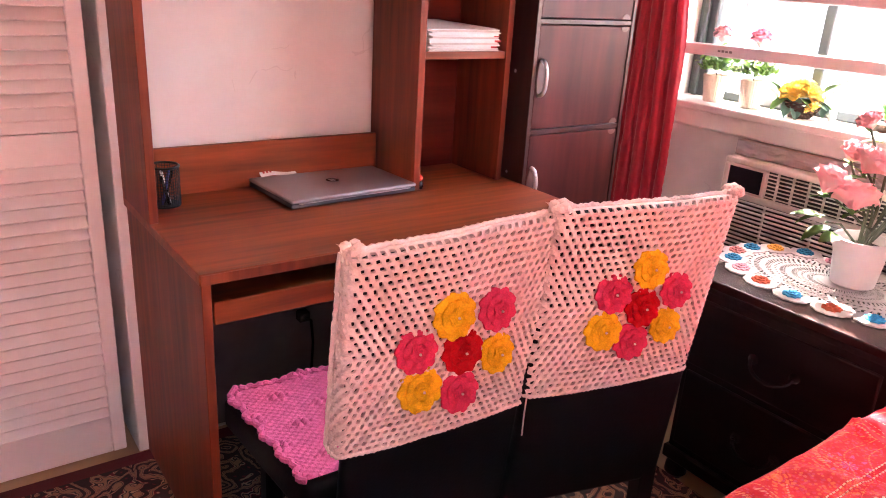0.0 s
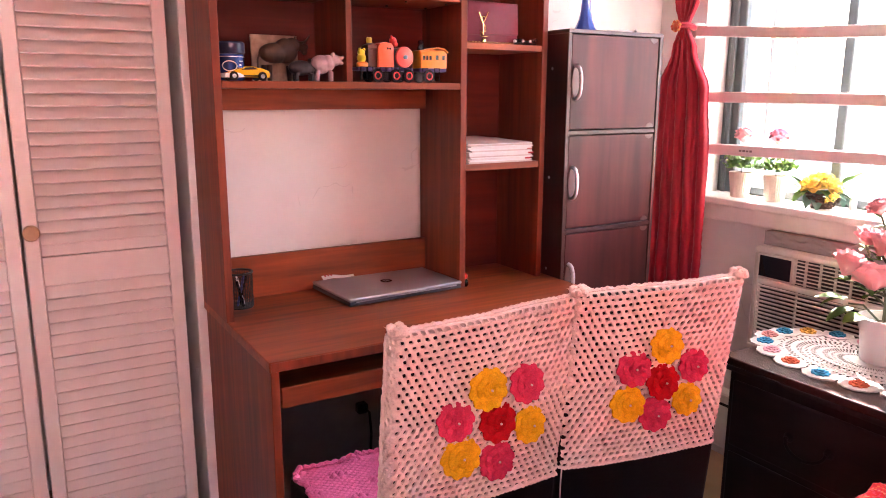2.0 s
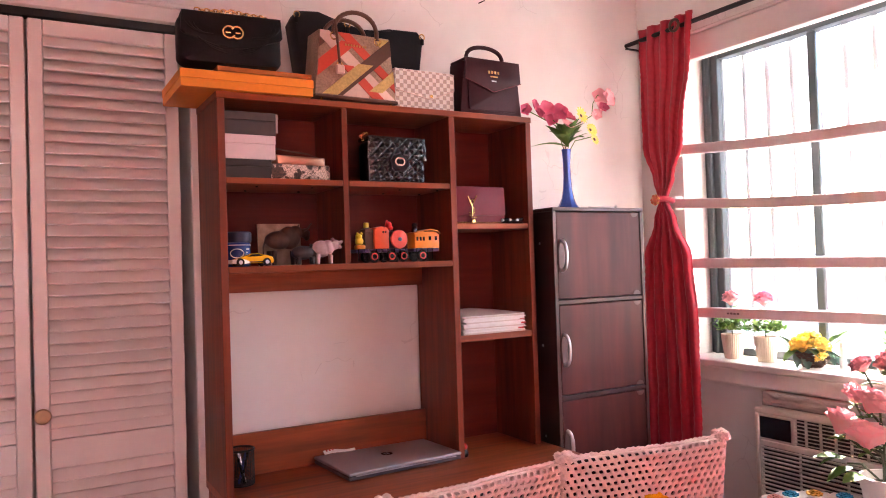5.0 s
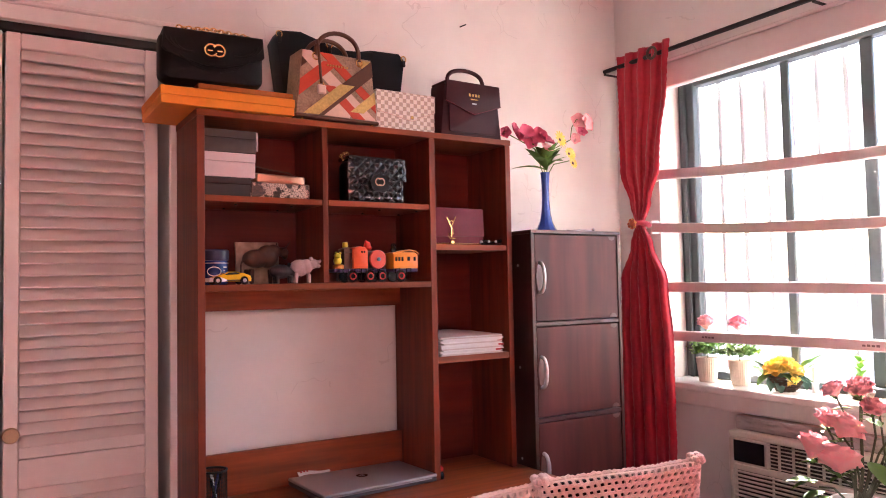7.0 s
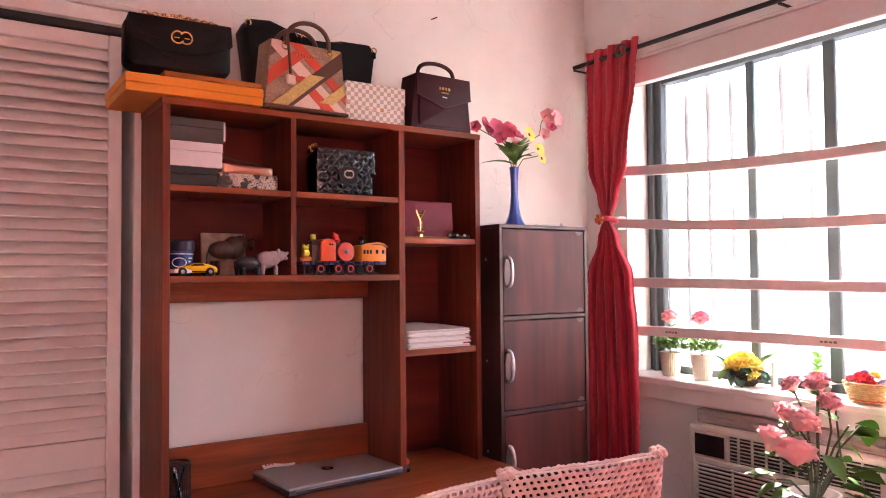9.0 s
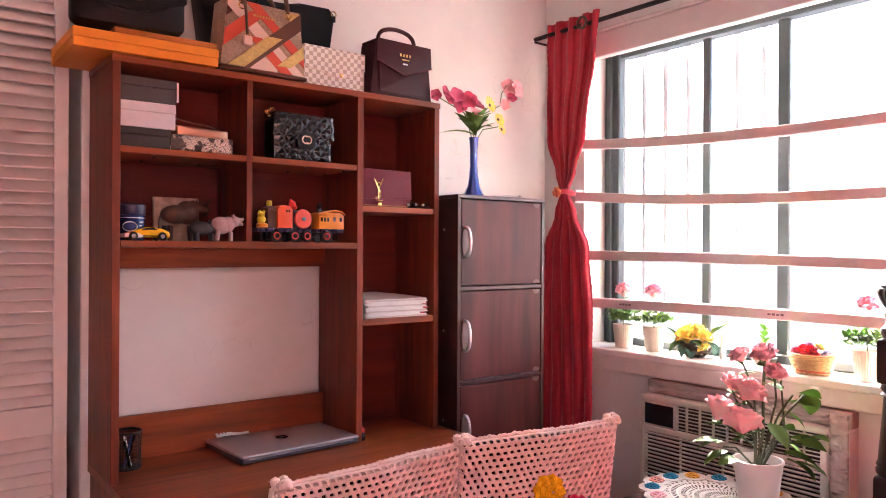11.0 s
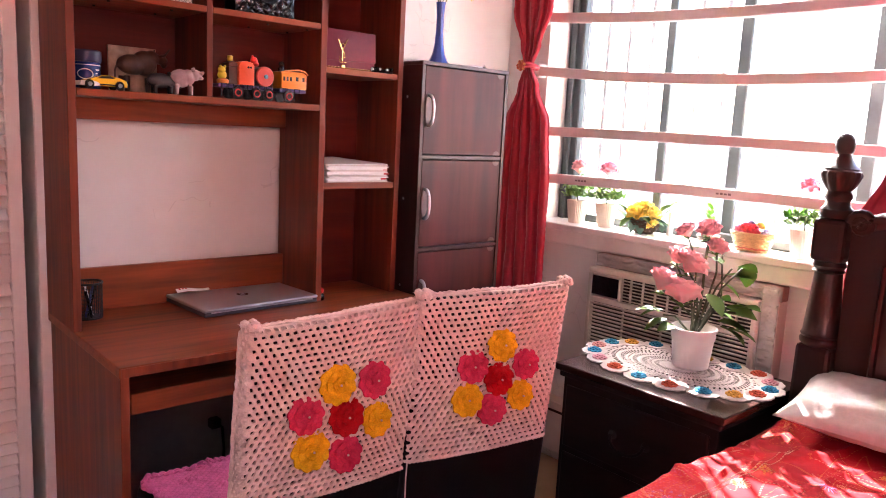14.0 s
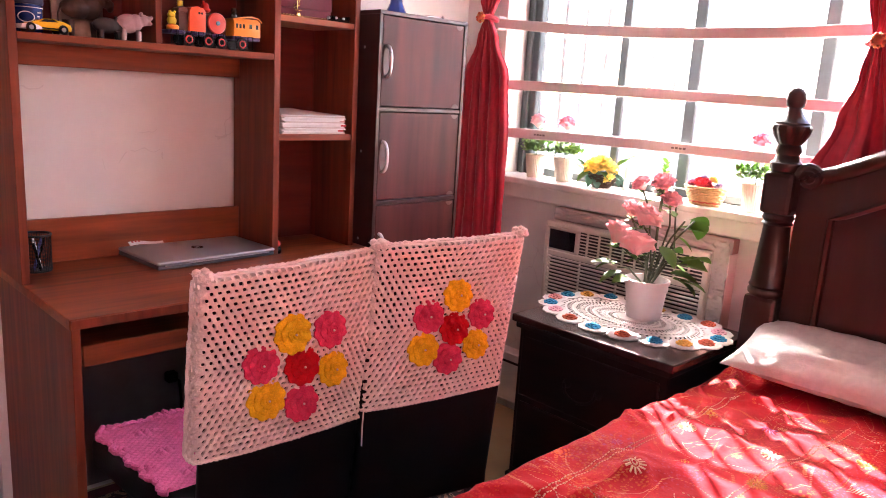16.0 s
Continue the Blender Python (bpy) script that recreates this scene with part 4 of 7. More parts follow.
# leaf outlines in running stitch
for k in range(26):
    cx, cy, ang, L = rnd_b.uniform(0.7, 1.85), rnd_b.uniform(-0.5, 0.5), rnd_b.uniform(0, 6.28), rnd_b.uniform(0.07, 0.15)
    for side in (-1, 1):
        for i in range(int(L / 0.008)):
            t = (i + 0.5) * 0.008 / L
            px, py = (t - 0.5) * L, side * 0.28 * L * math.sin(math.pi * t)
            a = ang + math.atan2(side * 0.28 * math.pi * math.cos(math.pi * t), 1)
            stitch(bm, cx + px * math.cos(ang) - py * math.sin(ang), cy + px * math.sin(ang) + py * math.cos(ang), a, 0.005, 0.0018)
tagged(part("running_stitch", bm, M["thread_pale"], cover_bed, "pale running stitch"), kind="stuff")
blooms = {"thread_gold": [], "thread_cream": [], "thread_violet": []}
spots = []
tries = 0
while len(spots) < 42 and tries < 4000:
    tries += 1
    c = (rnd_b.uniform(0.5, 1.9), rnd_b.uniform(-0.6, 0.54))
    if all((c[0] - q[0]) ** 2 + (c[1] - q[1]) ** 2 > 0.012 for q in spots):
        spots.append(c)
for k, (cx, cy) in enumerate(spots):
    blooms[("thread_gold", "thread_cream", "thread_gold", "thread_violet")[k % 4]].append((cx, cy, rnd_b.uniform(0.018, 0.030), rnd_b.randint(11, 16)))
for key, flowers in blooms.items():
    bm = bmesh.new()
    for cx, cy, r, n in flowers:
        for i in range(n):
            a = 2 * math.pi * i / n
            stitch(bm, cx + 0.68 * r * math.cos(a), cy + 0.68 * r * math.sin(a), a, r * 0.62, r * 0.16)
        for i in range(6):
            a = 2 * math.pi * i / 6
            stitch(bm, cx + 0.2 * r * math.cos(a), cy + 0.2 * r * math.sin(a), a + 1.57, r * 0.2, r * 0.12)
    tagged(part("stitched_flowers", bm, M[key], cover_bed, {"thread_gold": "gold stitched flowers", "thread_cream": "cream stitched flowers", "thread_violet": "violet stitched flowers"}[key]), kind="stuff")

def pillow_bm(w, d, h, puff=2.6):
    bm = bmesh.new()
    n = 36
    def f(sgn):
        def g(u, v):
            a, b = 2 * u - 1, 2 * v - 1
            e = max(0.0, (1 - abs(a) ** puff)) ** 0.55 * max(0.0, (1 - abs(b) ** puff)) ** 0.55
            pinch = 1 - 0.06 * (1 - abs(a)) * abs(b) - 0.0
            wr = 0.014 * noise.noise((a * 3.0, b * 3.0, sgn)) + 0.008 * noise.noise((a * 9, b * 4, sgn)) + 0.004 * abs(noise.noise((a * 16 + b * 5, b * 9, sgn)))
            return (a * w / 2 * (1 - 0.05 * (1 - b * b)), b * d / 2 * (1 - 0.07 * (1 - a * a)), sgn * (h / 2 * e + wr * e))
        return g
    grid_bm(n, n, f(1), bm=bm)
    grid_bm(n, n, f(-1), bm=bm)
    bmesh.ops.remove_doubles(bm, verts=bm.verts[:], dist=0.0008)
    return bm
solo("pillow", pillow_bm(0.66, 0.26, 0.10), M["pillow"], "white cotton pillow leaning against the headboard", "pillow", smooth=True, m=pose(2.075, 0.285, 0.672, 0, 0, 90) @ pose(0, 0, 0, -20, 0, 0) )

# ---- chairs ----
def chair(at, rz, label, top):
    """Upholstered dining chair, its back at local y = 0 and seat towards +y."""
    t = thing("dining_chair", at, label, "chair", "chairs at the desk", rz)
    w, tilt = 0.375, 8.0
    back = box_bm(-w / 2, w / 2, -0.020, 0.010, 0.30, top, 0.012, seg=3)
    for v in back.verts:
        v.co.y -= (v.co.z - 0.45) * math.tan(radians(tilt)) if v.co.z > 0.45 else 0
    part("backrest", back, M["leather"], t, smooth=True)
    seat = box_bm(-0.225, 0.225, 0.029, 0.40, 0.385, 0.466, 0.02, seg=3)
    for v in seat.verts:
        v.co.x *= 1 + 0.16 * (v.co.y / 0.40)
    part("seat", seat, M["leather"], t, smooth=True)
    part("seat_frame", box_bm(-w / 2, w / 2, 0.03, 0.385, 0.33, 0.3845, 0.004), M["leather"], t)
    for x in (-w / 2 + 0.002, w / 2 - 0.042):
        for y in (-0.02, 0.345):
            part("leg", box_bm(x, x + 0.04, y, y + 0.04, 0.0, 0.335, 0.003), M["ns_wood"], t)
    return t
ch1 = chair((0.882, 1.083, 0), -2.0, "dark brown leatherette chair with crocheted cover and pink seat pad", 0.925)
ch2 = chair((1.250, 1.015, 0), -14.5, "dark brown leatherette chair with crocheted back cover", 0.962)

# ---- curtains ----
def curtain(edges, folds, label, seed):
    """A hanging cloth; edges: rows of z, y of one edge, y of the other."""
    def at(z):
        for (za, a0, a1), (zb, b0, b1) in zip(edges, edges[1:]):
            if za >= z >= zb:
                s = (za - z) / (za - zb)
                s = s * s * (3 - 2 * s)
                return a0 + (b0 - a0) * s, a1 + (b1 - a1) * s
        return edges[-1][1:]
    z0, z1 = edges[0][0], edges[-1][0]
    def f(u, v):
        z = z0 + (z1 - z0) * v
        a, b = at(z)
        w = abs(b - a)
        amp = 0.013 * min(1.0, w / 0.2) + 0.005
        ph = u * folds * 2 * math.pi + 1.8 * noise.noise((u * 2, z * 1.2, seed))
        pinch = max(0.0, 1 - w / 0.2)
        x = 2.287 - amp * math.cos(ph) * (0.55 + 0.45 * noise.noise((u * 4, 2.0, seed))) + 0.005 * noise.noise((u * 8, z * 4, seed)) + 0.0022 * noise.noise((u * 30, z * 6, seed)) + 0.0012 * math.sin(z * 210 + 9 * noise.noise((u * 5, z * 3, seed))) + 0.008 * pinch * math.sin(u * 60)
        y = a + (b - a) * (u + 0.016 * math.sin(2 * ph)) + 0.004 * noise.noise((u * 6, z * 9, seed + 3))
        return (min(x, 2.322), y, z)
    t = thing("curtain", (0, 0, 0), label, "curtain", "window curtains")
    cloth = part("cloth", grid_bm(110, 260, f), M["red_cloth"], t, smooth=True)
    sol = cloth.modifiers.new("thick", "SOLIDIFY")
    sol.thickness = 0.0015
    return t, at

M["beads"] = mat("red_gold_beads", (0.6, 0.12, 0.05), 0.3, metal=0.3, grain=0.3, scale=200)
M["tie_gold"] = mat("tie_gold", (0.75, 0.36, 0.12), 0.35, metal=0.8)
def tieback(parent, y, z, w):
    pts = [(2.287 + 0.036 * math.cos(a), y + w * math.sin(a), z + 0.004 * math.sin(2 * a)) for a in [2 * math.pi * i / 28 for i in range(28)]]
    tb = part("tieback", tube(pts, 0.011, 8, closed=True), M["red_cloth"], parent, "beaded tieback with a rosette", True)
    for i in range(11):
        a = 2 * math.pi * i / 11
        part("bead", lathe([(0.001, -0.006), (0.005, -0.003), (0.006, 0), (0.005, 0.003), (0.001, 0.006)], 8), M["tie_gold"] if i % 2 else M["beads"], tb, smooth=True, m=pose(2.242 + 0.004 * (i % 2), y + 0.016 * math.cos(a), z + 0.016 * math.sin(a)))
    part("rosette", lathe([(0.013, 0), (0.014, 0.004), (0.008, 0.009), (0.002, 0.011)], 12), M["beads"], tb, smooth=True, m=pose(2.246, y, z, 0, -90, 0))

cl, _ = curtain([(2.262, 1.955, 1.685), (2.15, 1.957, 1.700), (1.80, 1.950, 1.752), (1.66, 1.905, 1.80), (1.58, 1.884, 1.836), (1.50, 1.905, 1.80), (1.36, 1.955, 1.735), (1.13, 1.968, 1.715), (0.08, 1.975, 1.712)], 4.3, "deep red curtain tied in the middle with a beaded tieback", 1.0)
tieback(cl, 1.860, 1.580, 0.030)
cr, _ = curtain([(2.262, 0.18, 0.50), (1.85, 0.26, 0.52), (1.60, 0.385, 0.50), (1.49, 0.425, 0.482), (1.40, 0.40, 0.497), (1.28, 0.33, 0.53), (1.12, 0.26, 0.59), (0.95, 0.24, 0.60), (0.08, 0.24, 0.60)], 3, "deep red curtain swept aside behind the bed's headboard", 5.0)
tieback(cr, 0.452, 1.487, 0.036)
for c, ys in ((cl, (1.752,)), (cr, (0.44,))):
    for y in ys:
        ring = tube([(2.262, y + 0.021 * math.cos(a), 2.222 + 0.021 * math.sin(a)) for a in [2 * math.pi * i / 24 for i in range(24)]], 0.0055, 8, closed=True)
        part("grommet", ring, M["bronze"], c, "dark bronze grommet", True)
rod = thing("curtain_rod", (0, 0, 0), "thin black metal curtain rod above the window", "curtain rod")
part("pole", tube([(2.287, 2.03, 2.222), (2.287, 1.0, 2.221), (2.287, 0.02, 2.222)], 0.0085, 12), M["iron"], rod, smooth=True)
for y in (1.12, 2.03, 0.05):
    part("bracket", box_bm(2.287, X_E - 0.0008, y - 0.004, y + 0.004, 2.208, 2.214), M["iron"], rod)

# baseboard heater and skirting below the window
heater = thing("baseboard_heater", (0, 0, 0), "white metal baseboard heater along the window wall", "heater")
part("cover", box_bm(2.318, X_E - 0.001, 1.05, 2.03, 0.06, 0.27, 0.006), M["white"], heater)
# dark strip on the uncut cover, coloured like the shade in a slot
part("slot", box_bm(2.3165, 2.3178, 1.06, 2.02, 0.225, 0.235), M["dark"], heater)
for y in (1.08, 2.0):
    part("foot", box_bm(2.33, 2.37, y - 0.01, y + 0.01, 0, 0.0595), M["white"], heater)

# ---- air conditioner ----
ac = thing("air_conditioner", (0, 0, -0.013), "cream wall air conditioner with dark display and louvers", "air conditioner")
AX, AY0, AY1, AZ0, AZ1 = 2.300, 0.845, 1.500, 0.49, 0.856
bm = box_bm(AX + 0.022, X_E - 0.001, AY0, AY1, AZ0, AZ1, 0.008, seg=2)
part("body", bm, M["ac"], ac)
part("top_frame", box_bm(AX, AX + 0.0215, AY0, AY1, 0.835, AZ1, 0.007, seg=3), M["ac"], ac)
part("bottom_frame", box_bm(AX, AX + 0.0215, AY0, AY1, AZ0, 0.512, 0.005, seg=2), M["ac"], ac)
part("mid_frame", box_bm(AX, AX + 0.0215, AY0 + 0.02, AY1 - 0.02, 0.728, 0.748, 0.004, seg=2), M["ac"], ac)
for a, b in ((AY0, AY0 + 0.0195), (AY1 - 0.0195, AY1)):
    part("side_frame", box_bm(AX, AX + 0.0215, a, b, 0.5125, 0.8345, 0.004), M["ac"], ac)
part("control_panel", box_bm(AX + 0.001, AX + 0.021, 1.352, 1.480, 0.7485, 0.8345, 0.003), M["ac"], ac)
part("display", box_bm(AX - 0.001, AX + 0.0008, 1.362, 1.478, 0.757, 0.828, 0.0003), M["display"], ac, "dark glossy display")
# dark sheet behind the slats, its colour playing the shade there
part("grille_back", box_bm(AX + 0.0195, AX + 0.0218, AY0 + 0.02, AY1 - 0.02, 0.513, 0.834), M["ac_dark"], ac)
vent = finish(box_bm(-0.006, 0.006, AY0 + 0.0195, 1.3515, -0.0016, 0.0016), "vent_slat", M["ac"])
for i in range(7):
    o = new("vent_slat", vent); o.parent = ac; o.matrix_basis = pose(AX + 0.010, 0, 0.756 + 0.0118 * i, 0, 20, 0)
for i in range(9):
    part("vent_post", box_bm(AX + 0.006, AX + 0.019, 0.915 + 0.05 * i, 0.917 + 0.05 * i, 0.7485, 0.8345), M["ac"], ac)
low = finish(box_bm(-0.0075, 0.0075, AY0 + 0.0195, AY1 - 0.0195, -0.0024, 0.0024), "louver_slat", M["ac"])
for i in range(16):
    o = new("louver_slat", low); o.parent = ac; o.matrix_basis = pose(AX + 0.009, 0, 0.520 + 0.0134 * i, 0, 28, 0)
for y in (1.02, 1.18, 1.34):
    part("louver_post", box_bm(AX + 0.010, AX + 0.019, y, y + 0.004, 0.5125, 0.7275), M["ac"], ac)
# plastic-wrapped filler panels round it
filler = thing("filler_panel", (0, 0, -0.012), "plastic-wrapped filler panel round the air conditioner", "panel")
def crumple(x, y0, y1, z0, z1, seed):
    def f(u, v):
        y, z = y0 + (y1 - y0) * u, z0 + (z1 - z0) * v
        e = min(u, 1 - u, v, 1 - v)
        n = abs(noise.noise((y * 28, z * 60, seed))) * 0.012 + abs(noise.noise((y * 70, z * 110, seed + 2))) * 0.005
        return (x - (n if e > 0 else 0), y, z)
    return grid_bm(90 if y1 - y0 > 0.2 else 24, 16 if y1 - y0 > 0.2 else 70, f)
part("top_board", box_bm(2.335, X_E - 0.001, 0.79, 1.492, 0.8565, 0.905, 0.003), M["ac_brown"], filler)
part("side_board", box_bm(2.318, X_E - 0.001, 0.79, 0.8445, 0.50, 0.856, 0.003), M["ac"], filler)
part("wrap", crumple(2.334, 0.79, 1.492, 0.858, 0.905, 1), M["wrap"], filler, "crinkled clear plastic wrap", True)
part("wrap", crumple(2.317, 0.79, 0.844, 0.55, 0.90, 4), M["wrap"], filler, "crinkled clear plastic wrap", True)

# ---- flowers and leaves ----
def petal(bm, m, w, h, cup, curl, nu=4, nv=5, mi=0):
    """One cupped petal growing along local z."""
    vs = []
    for j in range(nv + 1):
        v = j / nv
        ww = w * math.sin(math.pi * min(1, 0.12 + 0.80 * v)) ** 0.7
        row = []
        for i in range(nu + 1):
            u = 2 * i / nu - 1
            x = ww * u
            z = h * v - 0.08 * h * u * u * v
            y = cup * (u * u) * w - curl * h * (v ** 2) + 0.03 * h * math.sin(5 * u + 3 * v) * v
            row.append(bm.verts.new(m @ Vector((x, -y, z))))
        vs.append(row)
    for a, b in zip(vs, vs[1:]):
        for i in range(nu):
            f = bm.faces.new((a[i], a[i + 1], b[i + 1], b[i]))
            f.material_index = mi
    return vs[0]

def rose_bm(r, openness=1.0, seed=0, bm=None, at=Matrix.Identity(4)):
    """A rose head of overlapping petals round a tight heart, opening along local z."""
    rnd = random.Random(seed)
    bm = bm or bmesh.new()
    layers = [(3, 0.16, 0.75, 4), (4, 0.34, 0.80, 12), (5, 0.55, 0.82, 26), (6, 0.78, 0.80, 46), (6, 0.95, 0.70, 68)]
    if openness < 0.6:
        layers = layers[:3]
    heart = bm.verts.new(at @ Vector((0, 0, -0.32 * r)))
    for k, (n, rad, h, tilt) in enumerate(layers):
        for i in range(n):
            a = 360 * (i + 0.5 * (k % 2)) / n + rnd.uniform(-9, 9)
            t = tilt * openness + rnd.uniform(-5, 5)
            m = at @ pose(0, 0, 0, 0, 0, a) @ pose(0, r * rad * 0.28, -0.1 * r, -t, 0, 0)
            foot = petal(bm, m, r * (0.36 + 0.30 * rad), r * h * (1.0 + 0.25 * (1 - rad)), 0.55, 0.16 + 0.14 * rad)
            for q in range(len(foot) - 1):
                bm.faces.new((foot[q + 1], foot[q], heart))
    return bm

def leaf_mesh(bm, m, L, w, bend=0.25):
    vs = []
    for j in range(6):
        v = j / 5
        ww = w * math.sin(math.pi * min(0.98, 0.04 + 0.94 * v)) ** 0.8
        z = -bend * L * v * v
        vs.append([bm.verts.new(m @ Vector((s * ww, L * v, z + abs(s) * ww * 0.25))) for s in (-1, -0.5, 0, 0.5, 1)])
    for a, b in zip(vs, vs[1:]):
        for i in range(4):
            bm.faces.new((a[i], a[i + 1], b[i + 1], b[i]))
    return bm

def leaf_cluster(bm, at, n, L, w, spread, seed, up=(20, 70)):
    rnd = random.Random(seed)
    for i in range(n):
        m = pose(at[0] + rnd.uniform(-spread, spread), at[1] + rnd.uniform(-spread, spread), at[2] + rnd.uniform(-0.3, 0.5) * spread, 0, 0, rnd.uniform(0, 360)) @ pose(0, 0, 0, rnd.uniform(*up), rnd.uniform(-25, 25), 0)
        s = rnd.uniform(0.7, 1.25)
        leaf_mesh(bm, m, L * s, w * s)
    return bm

def cloth_mat(name, c, c2=None, sub=0.0):
    return mat(name, c, 0.65, grain=0.25, scale=140, bump=0.15, second=c2, sheen=0.2)
M["petal_pink"] = mat("silk_petal_pink", (0.84, 0.33, 0.37), 0.65, spec=0.2, grain=0.3, scale=45, second=(0.88, 0.54, 0.55))
M["petal_pale"] = mat("silk_petal_pale_pink", (0.84, 0.44, 0.45), 0.65, spec=0.2, grain=0.3, scale=40, second=(0.8, 0.36, 0.40))
M["petal_hot"] = mat("silk_petal_hot_pink", (0.74, 0.13, 0.24), 0.6, grain=0.3, scale=40)
M["petal_bright"] = mat("silk_petal_bright_pink", (0.84, 0.28, 0.36), 0.65, spec=0.2, grain=0.3, scale=40)
M["petal_yellow"] = mat("silk_petal_yellow", (0.85, 0.52, 0.03), 0.6, grain=0.25, scale=50, second=(0.8, 0.65, 0.2))
M["petal_red"] = mat("silk_petal_red", (0.65, 0.03, 0.05), 0.6, grain=0.3, scale=40)
M["petal_violet"] = mat("silk_petal_violet", (0.35, 0.26, 0.45), 0.6, grain=0.3, scale=40)
M["leaf"] = mat("silk_leaf_green", (0.06, 0.13, 0.04), 0.65, spec=0.25, grain=0.4, scale=60, second=(0.10, 0.20, 0.03))
M["leaf_bright"] = mat("bright_foliage", (0.13, 0.28, 0.03), 0.5, grain=0.4, scale=80, second=(0.06, 0.15, 0.02))
M["leaf_teal"] = mat("blue_green_leaf", (0.08, 0.20, 0.15), 0.5, grain=0.3, scale=60)
M["stem"] = mat("dark_stem", (0.05, 0.06, 0.03), 0.6, grain=0.3, scale=80)
M["soil"] = mat("dark_soil", (0.02, 0.014, 0.01), 0.9, grain=0.4, scale=150, bump=0.6)

# rose plant on the nightstand
TOPZ = NZ + 0.006
rp = thing("potted_roses", (2.118, 0.95, TOPZ), "white plastic pot of pink artificial roses on a doily", "potted plant")
part("pot", lathe([(0.050, 0), (0.053, 0.002), (0.062, 0.085), (0.065, 0.09), (0.0655, 0.116), (0.070, 0.117), (0.070, 0.124), (0.063, 0.124), (0.059, 0.10), (0.03, 0.099)], 40), M["pot_white"], rp, "white plastic pot", True)
part("soil", lathe([(0.0585, 0.0995), (0.04, 0.104), (0.001, 0.106)], 20), M["soil"], rp)
heads = [(-0.01, 0.046, 0.405, 0.036, 0.62), (-0.01, -0.024, 0.418, 0.041, 0.85), (-0.02, -0.058, 0.372, 0.036, 0.60), (-0.02, 0.070, 0.322, 0.042, 0.85), (-0.04, 0.014, 0.308, 0.056, 1.0), (-0.04, 0.100, 0.238, 0.058, 1.0), (-0.05, 0.020, 0.216, 0.060, 1.0), (0.03, -0.005, 0.40, 0.030, 0.6)]
for i, (x, y, z, r, o) in enumerate(heads):
    m = pose(x, y, z, -20 + 60 * (0.05 - y), -25 - 300 * abs(x) * 0.2, 40 * i)
    part("rose", rose_bm(r * 1.12, max(o * 0.68, 0.6), i), M["petal_pale"] if i in (0, 2) else M["petal_pink"], rp, smooth=True, m=m)
    st = [(x * 0.1, y * 0.12, 0.1), (x * 0.2, y * 0.1 - 0.012 * (i % 3), 0.1 + (z - 0.1) * 0.35), (x * 0.7, y * 0.7 - 0.02 * (1 - (i % 2)), 0.1 + (z - 0.1) * 0.75), (x, y, z - r * 0.2)]
    part("stem", tube(st, 0.0032, 6), M["stem"], rp, smooth=True)
    bmc = leaf_cluster(bmesh.new(), (x, y, z - r * 0.5), 5, r * 0.8, r * 0.16, 0.004, i, (10, 50))
    tagged(part("calyx", bmc, M["leaf"], rp, smooth=True), kind="stuff")
for i, (x, y, z, rz, L) in enumerate(((-0.02, -0.14, 0.21, -130, 0.075), (0.0, -0.10, 0.19, -160, 0.07), (-0.03, -0.12, 0.165, 200, 0.075), (-0.03, -0.135, 0.15, 170, 0.08), (-0.05, 0.085, 0.14, 60, 0.065), (-0.05, 0.11, 0.165, 40, 0.06), (0.0, -0.11, 0.30, -120, 0.075), (0.02, -0.14, 0.325, -100, 0.07), (0.02, -0.08, 0.27, -140, 0.06), (0.0, -0.06, 0.335, -80, 0.05), (-0.04, -0.07, 0.24, -200, 0.07), (0.03, 0.03, 0.36, 30, 0.05), (0.0, -0.02, 0.34, 160, 0.06), (-0.05, 0.045, 0.125, 80, 0.06), (-0.03, -0.10, 0.225, -90, 0.065), (-0.04, -0.17, 0.15, 175, 0.075), (-0.03, -0.19, 0.215, -105, 0.075), (-0.03, -0.15, 0.195, -150, 0.07), (-0.02, -0.20, 0.33, -75, 0.08), (-0.01, -0.16, 0.30, -95, 0.07), (-0.04, 0.13, 0.155, 30, 0.06))):
    part("leaf", leaf_mesh(bmesh.new(), Matrix.Identity(4), L * 1.15, L * 0.36, 0.35), M["leaf"], rp, smooth=True, m=pose(x, y * 0.75, z, random.uniform(-25, 20), random.uniform(-40, 10), rz))
for p in (((0, 0, 0.1), (0.0, -0.05, 0.2), (-0.01, -0.075, 0.24), (-0.02, -0.105, 0.20)), ((0, 0.005, 0.1), (0.0, -0.06, 0.26), (0.01, -0.095, 0.32)), ((0, 0.01, 0.1), (-0.03, 0.05, 0.15), (-0.05, 0.08, 0.15)), ((0, -0.01, 0.1), (0.005, -0.075, 0.22), (0.01, -0.06, 0.36)), ((0, -0.01, 0.1), (-0.02, -0.06, 0.19), (-0.03, -0.14, 0.20)), ((0, -0.01, 0.1), (-0.01, -0.08, 0.26), (-0.02, -0.14, 0.33))):
    part("stem", tube(p, 0.003, 6), M["stem"], rp, smooth=True)

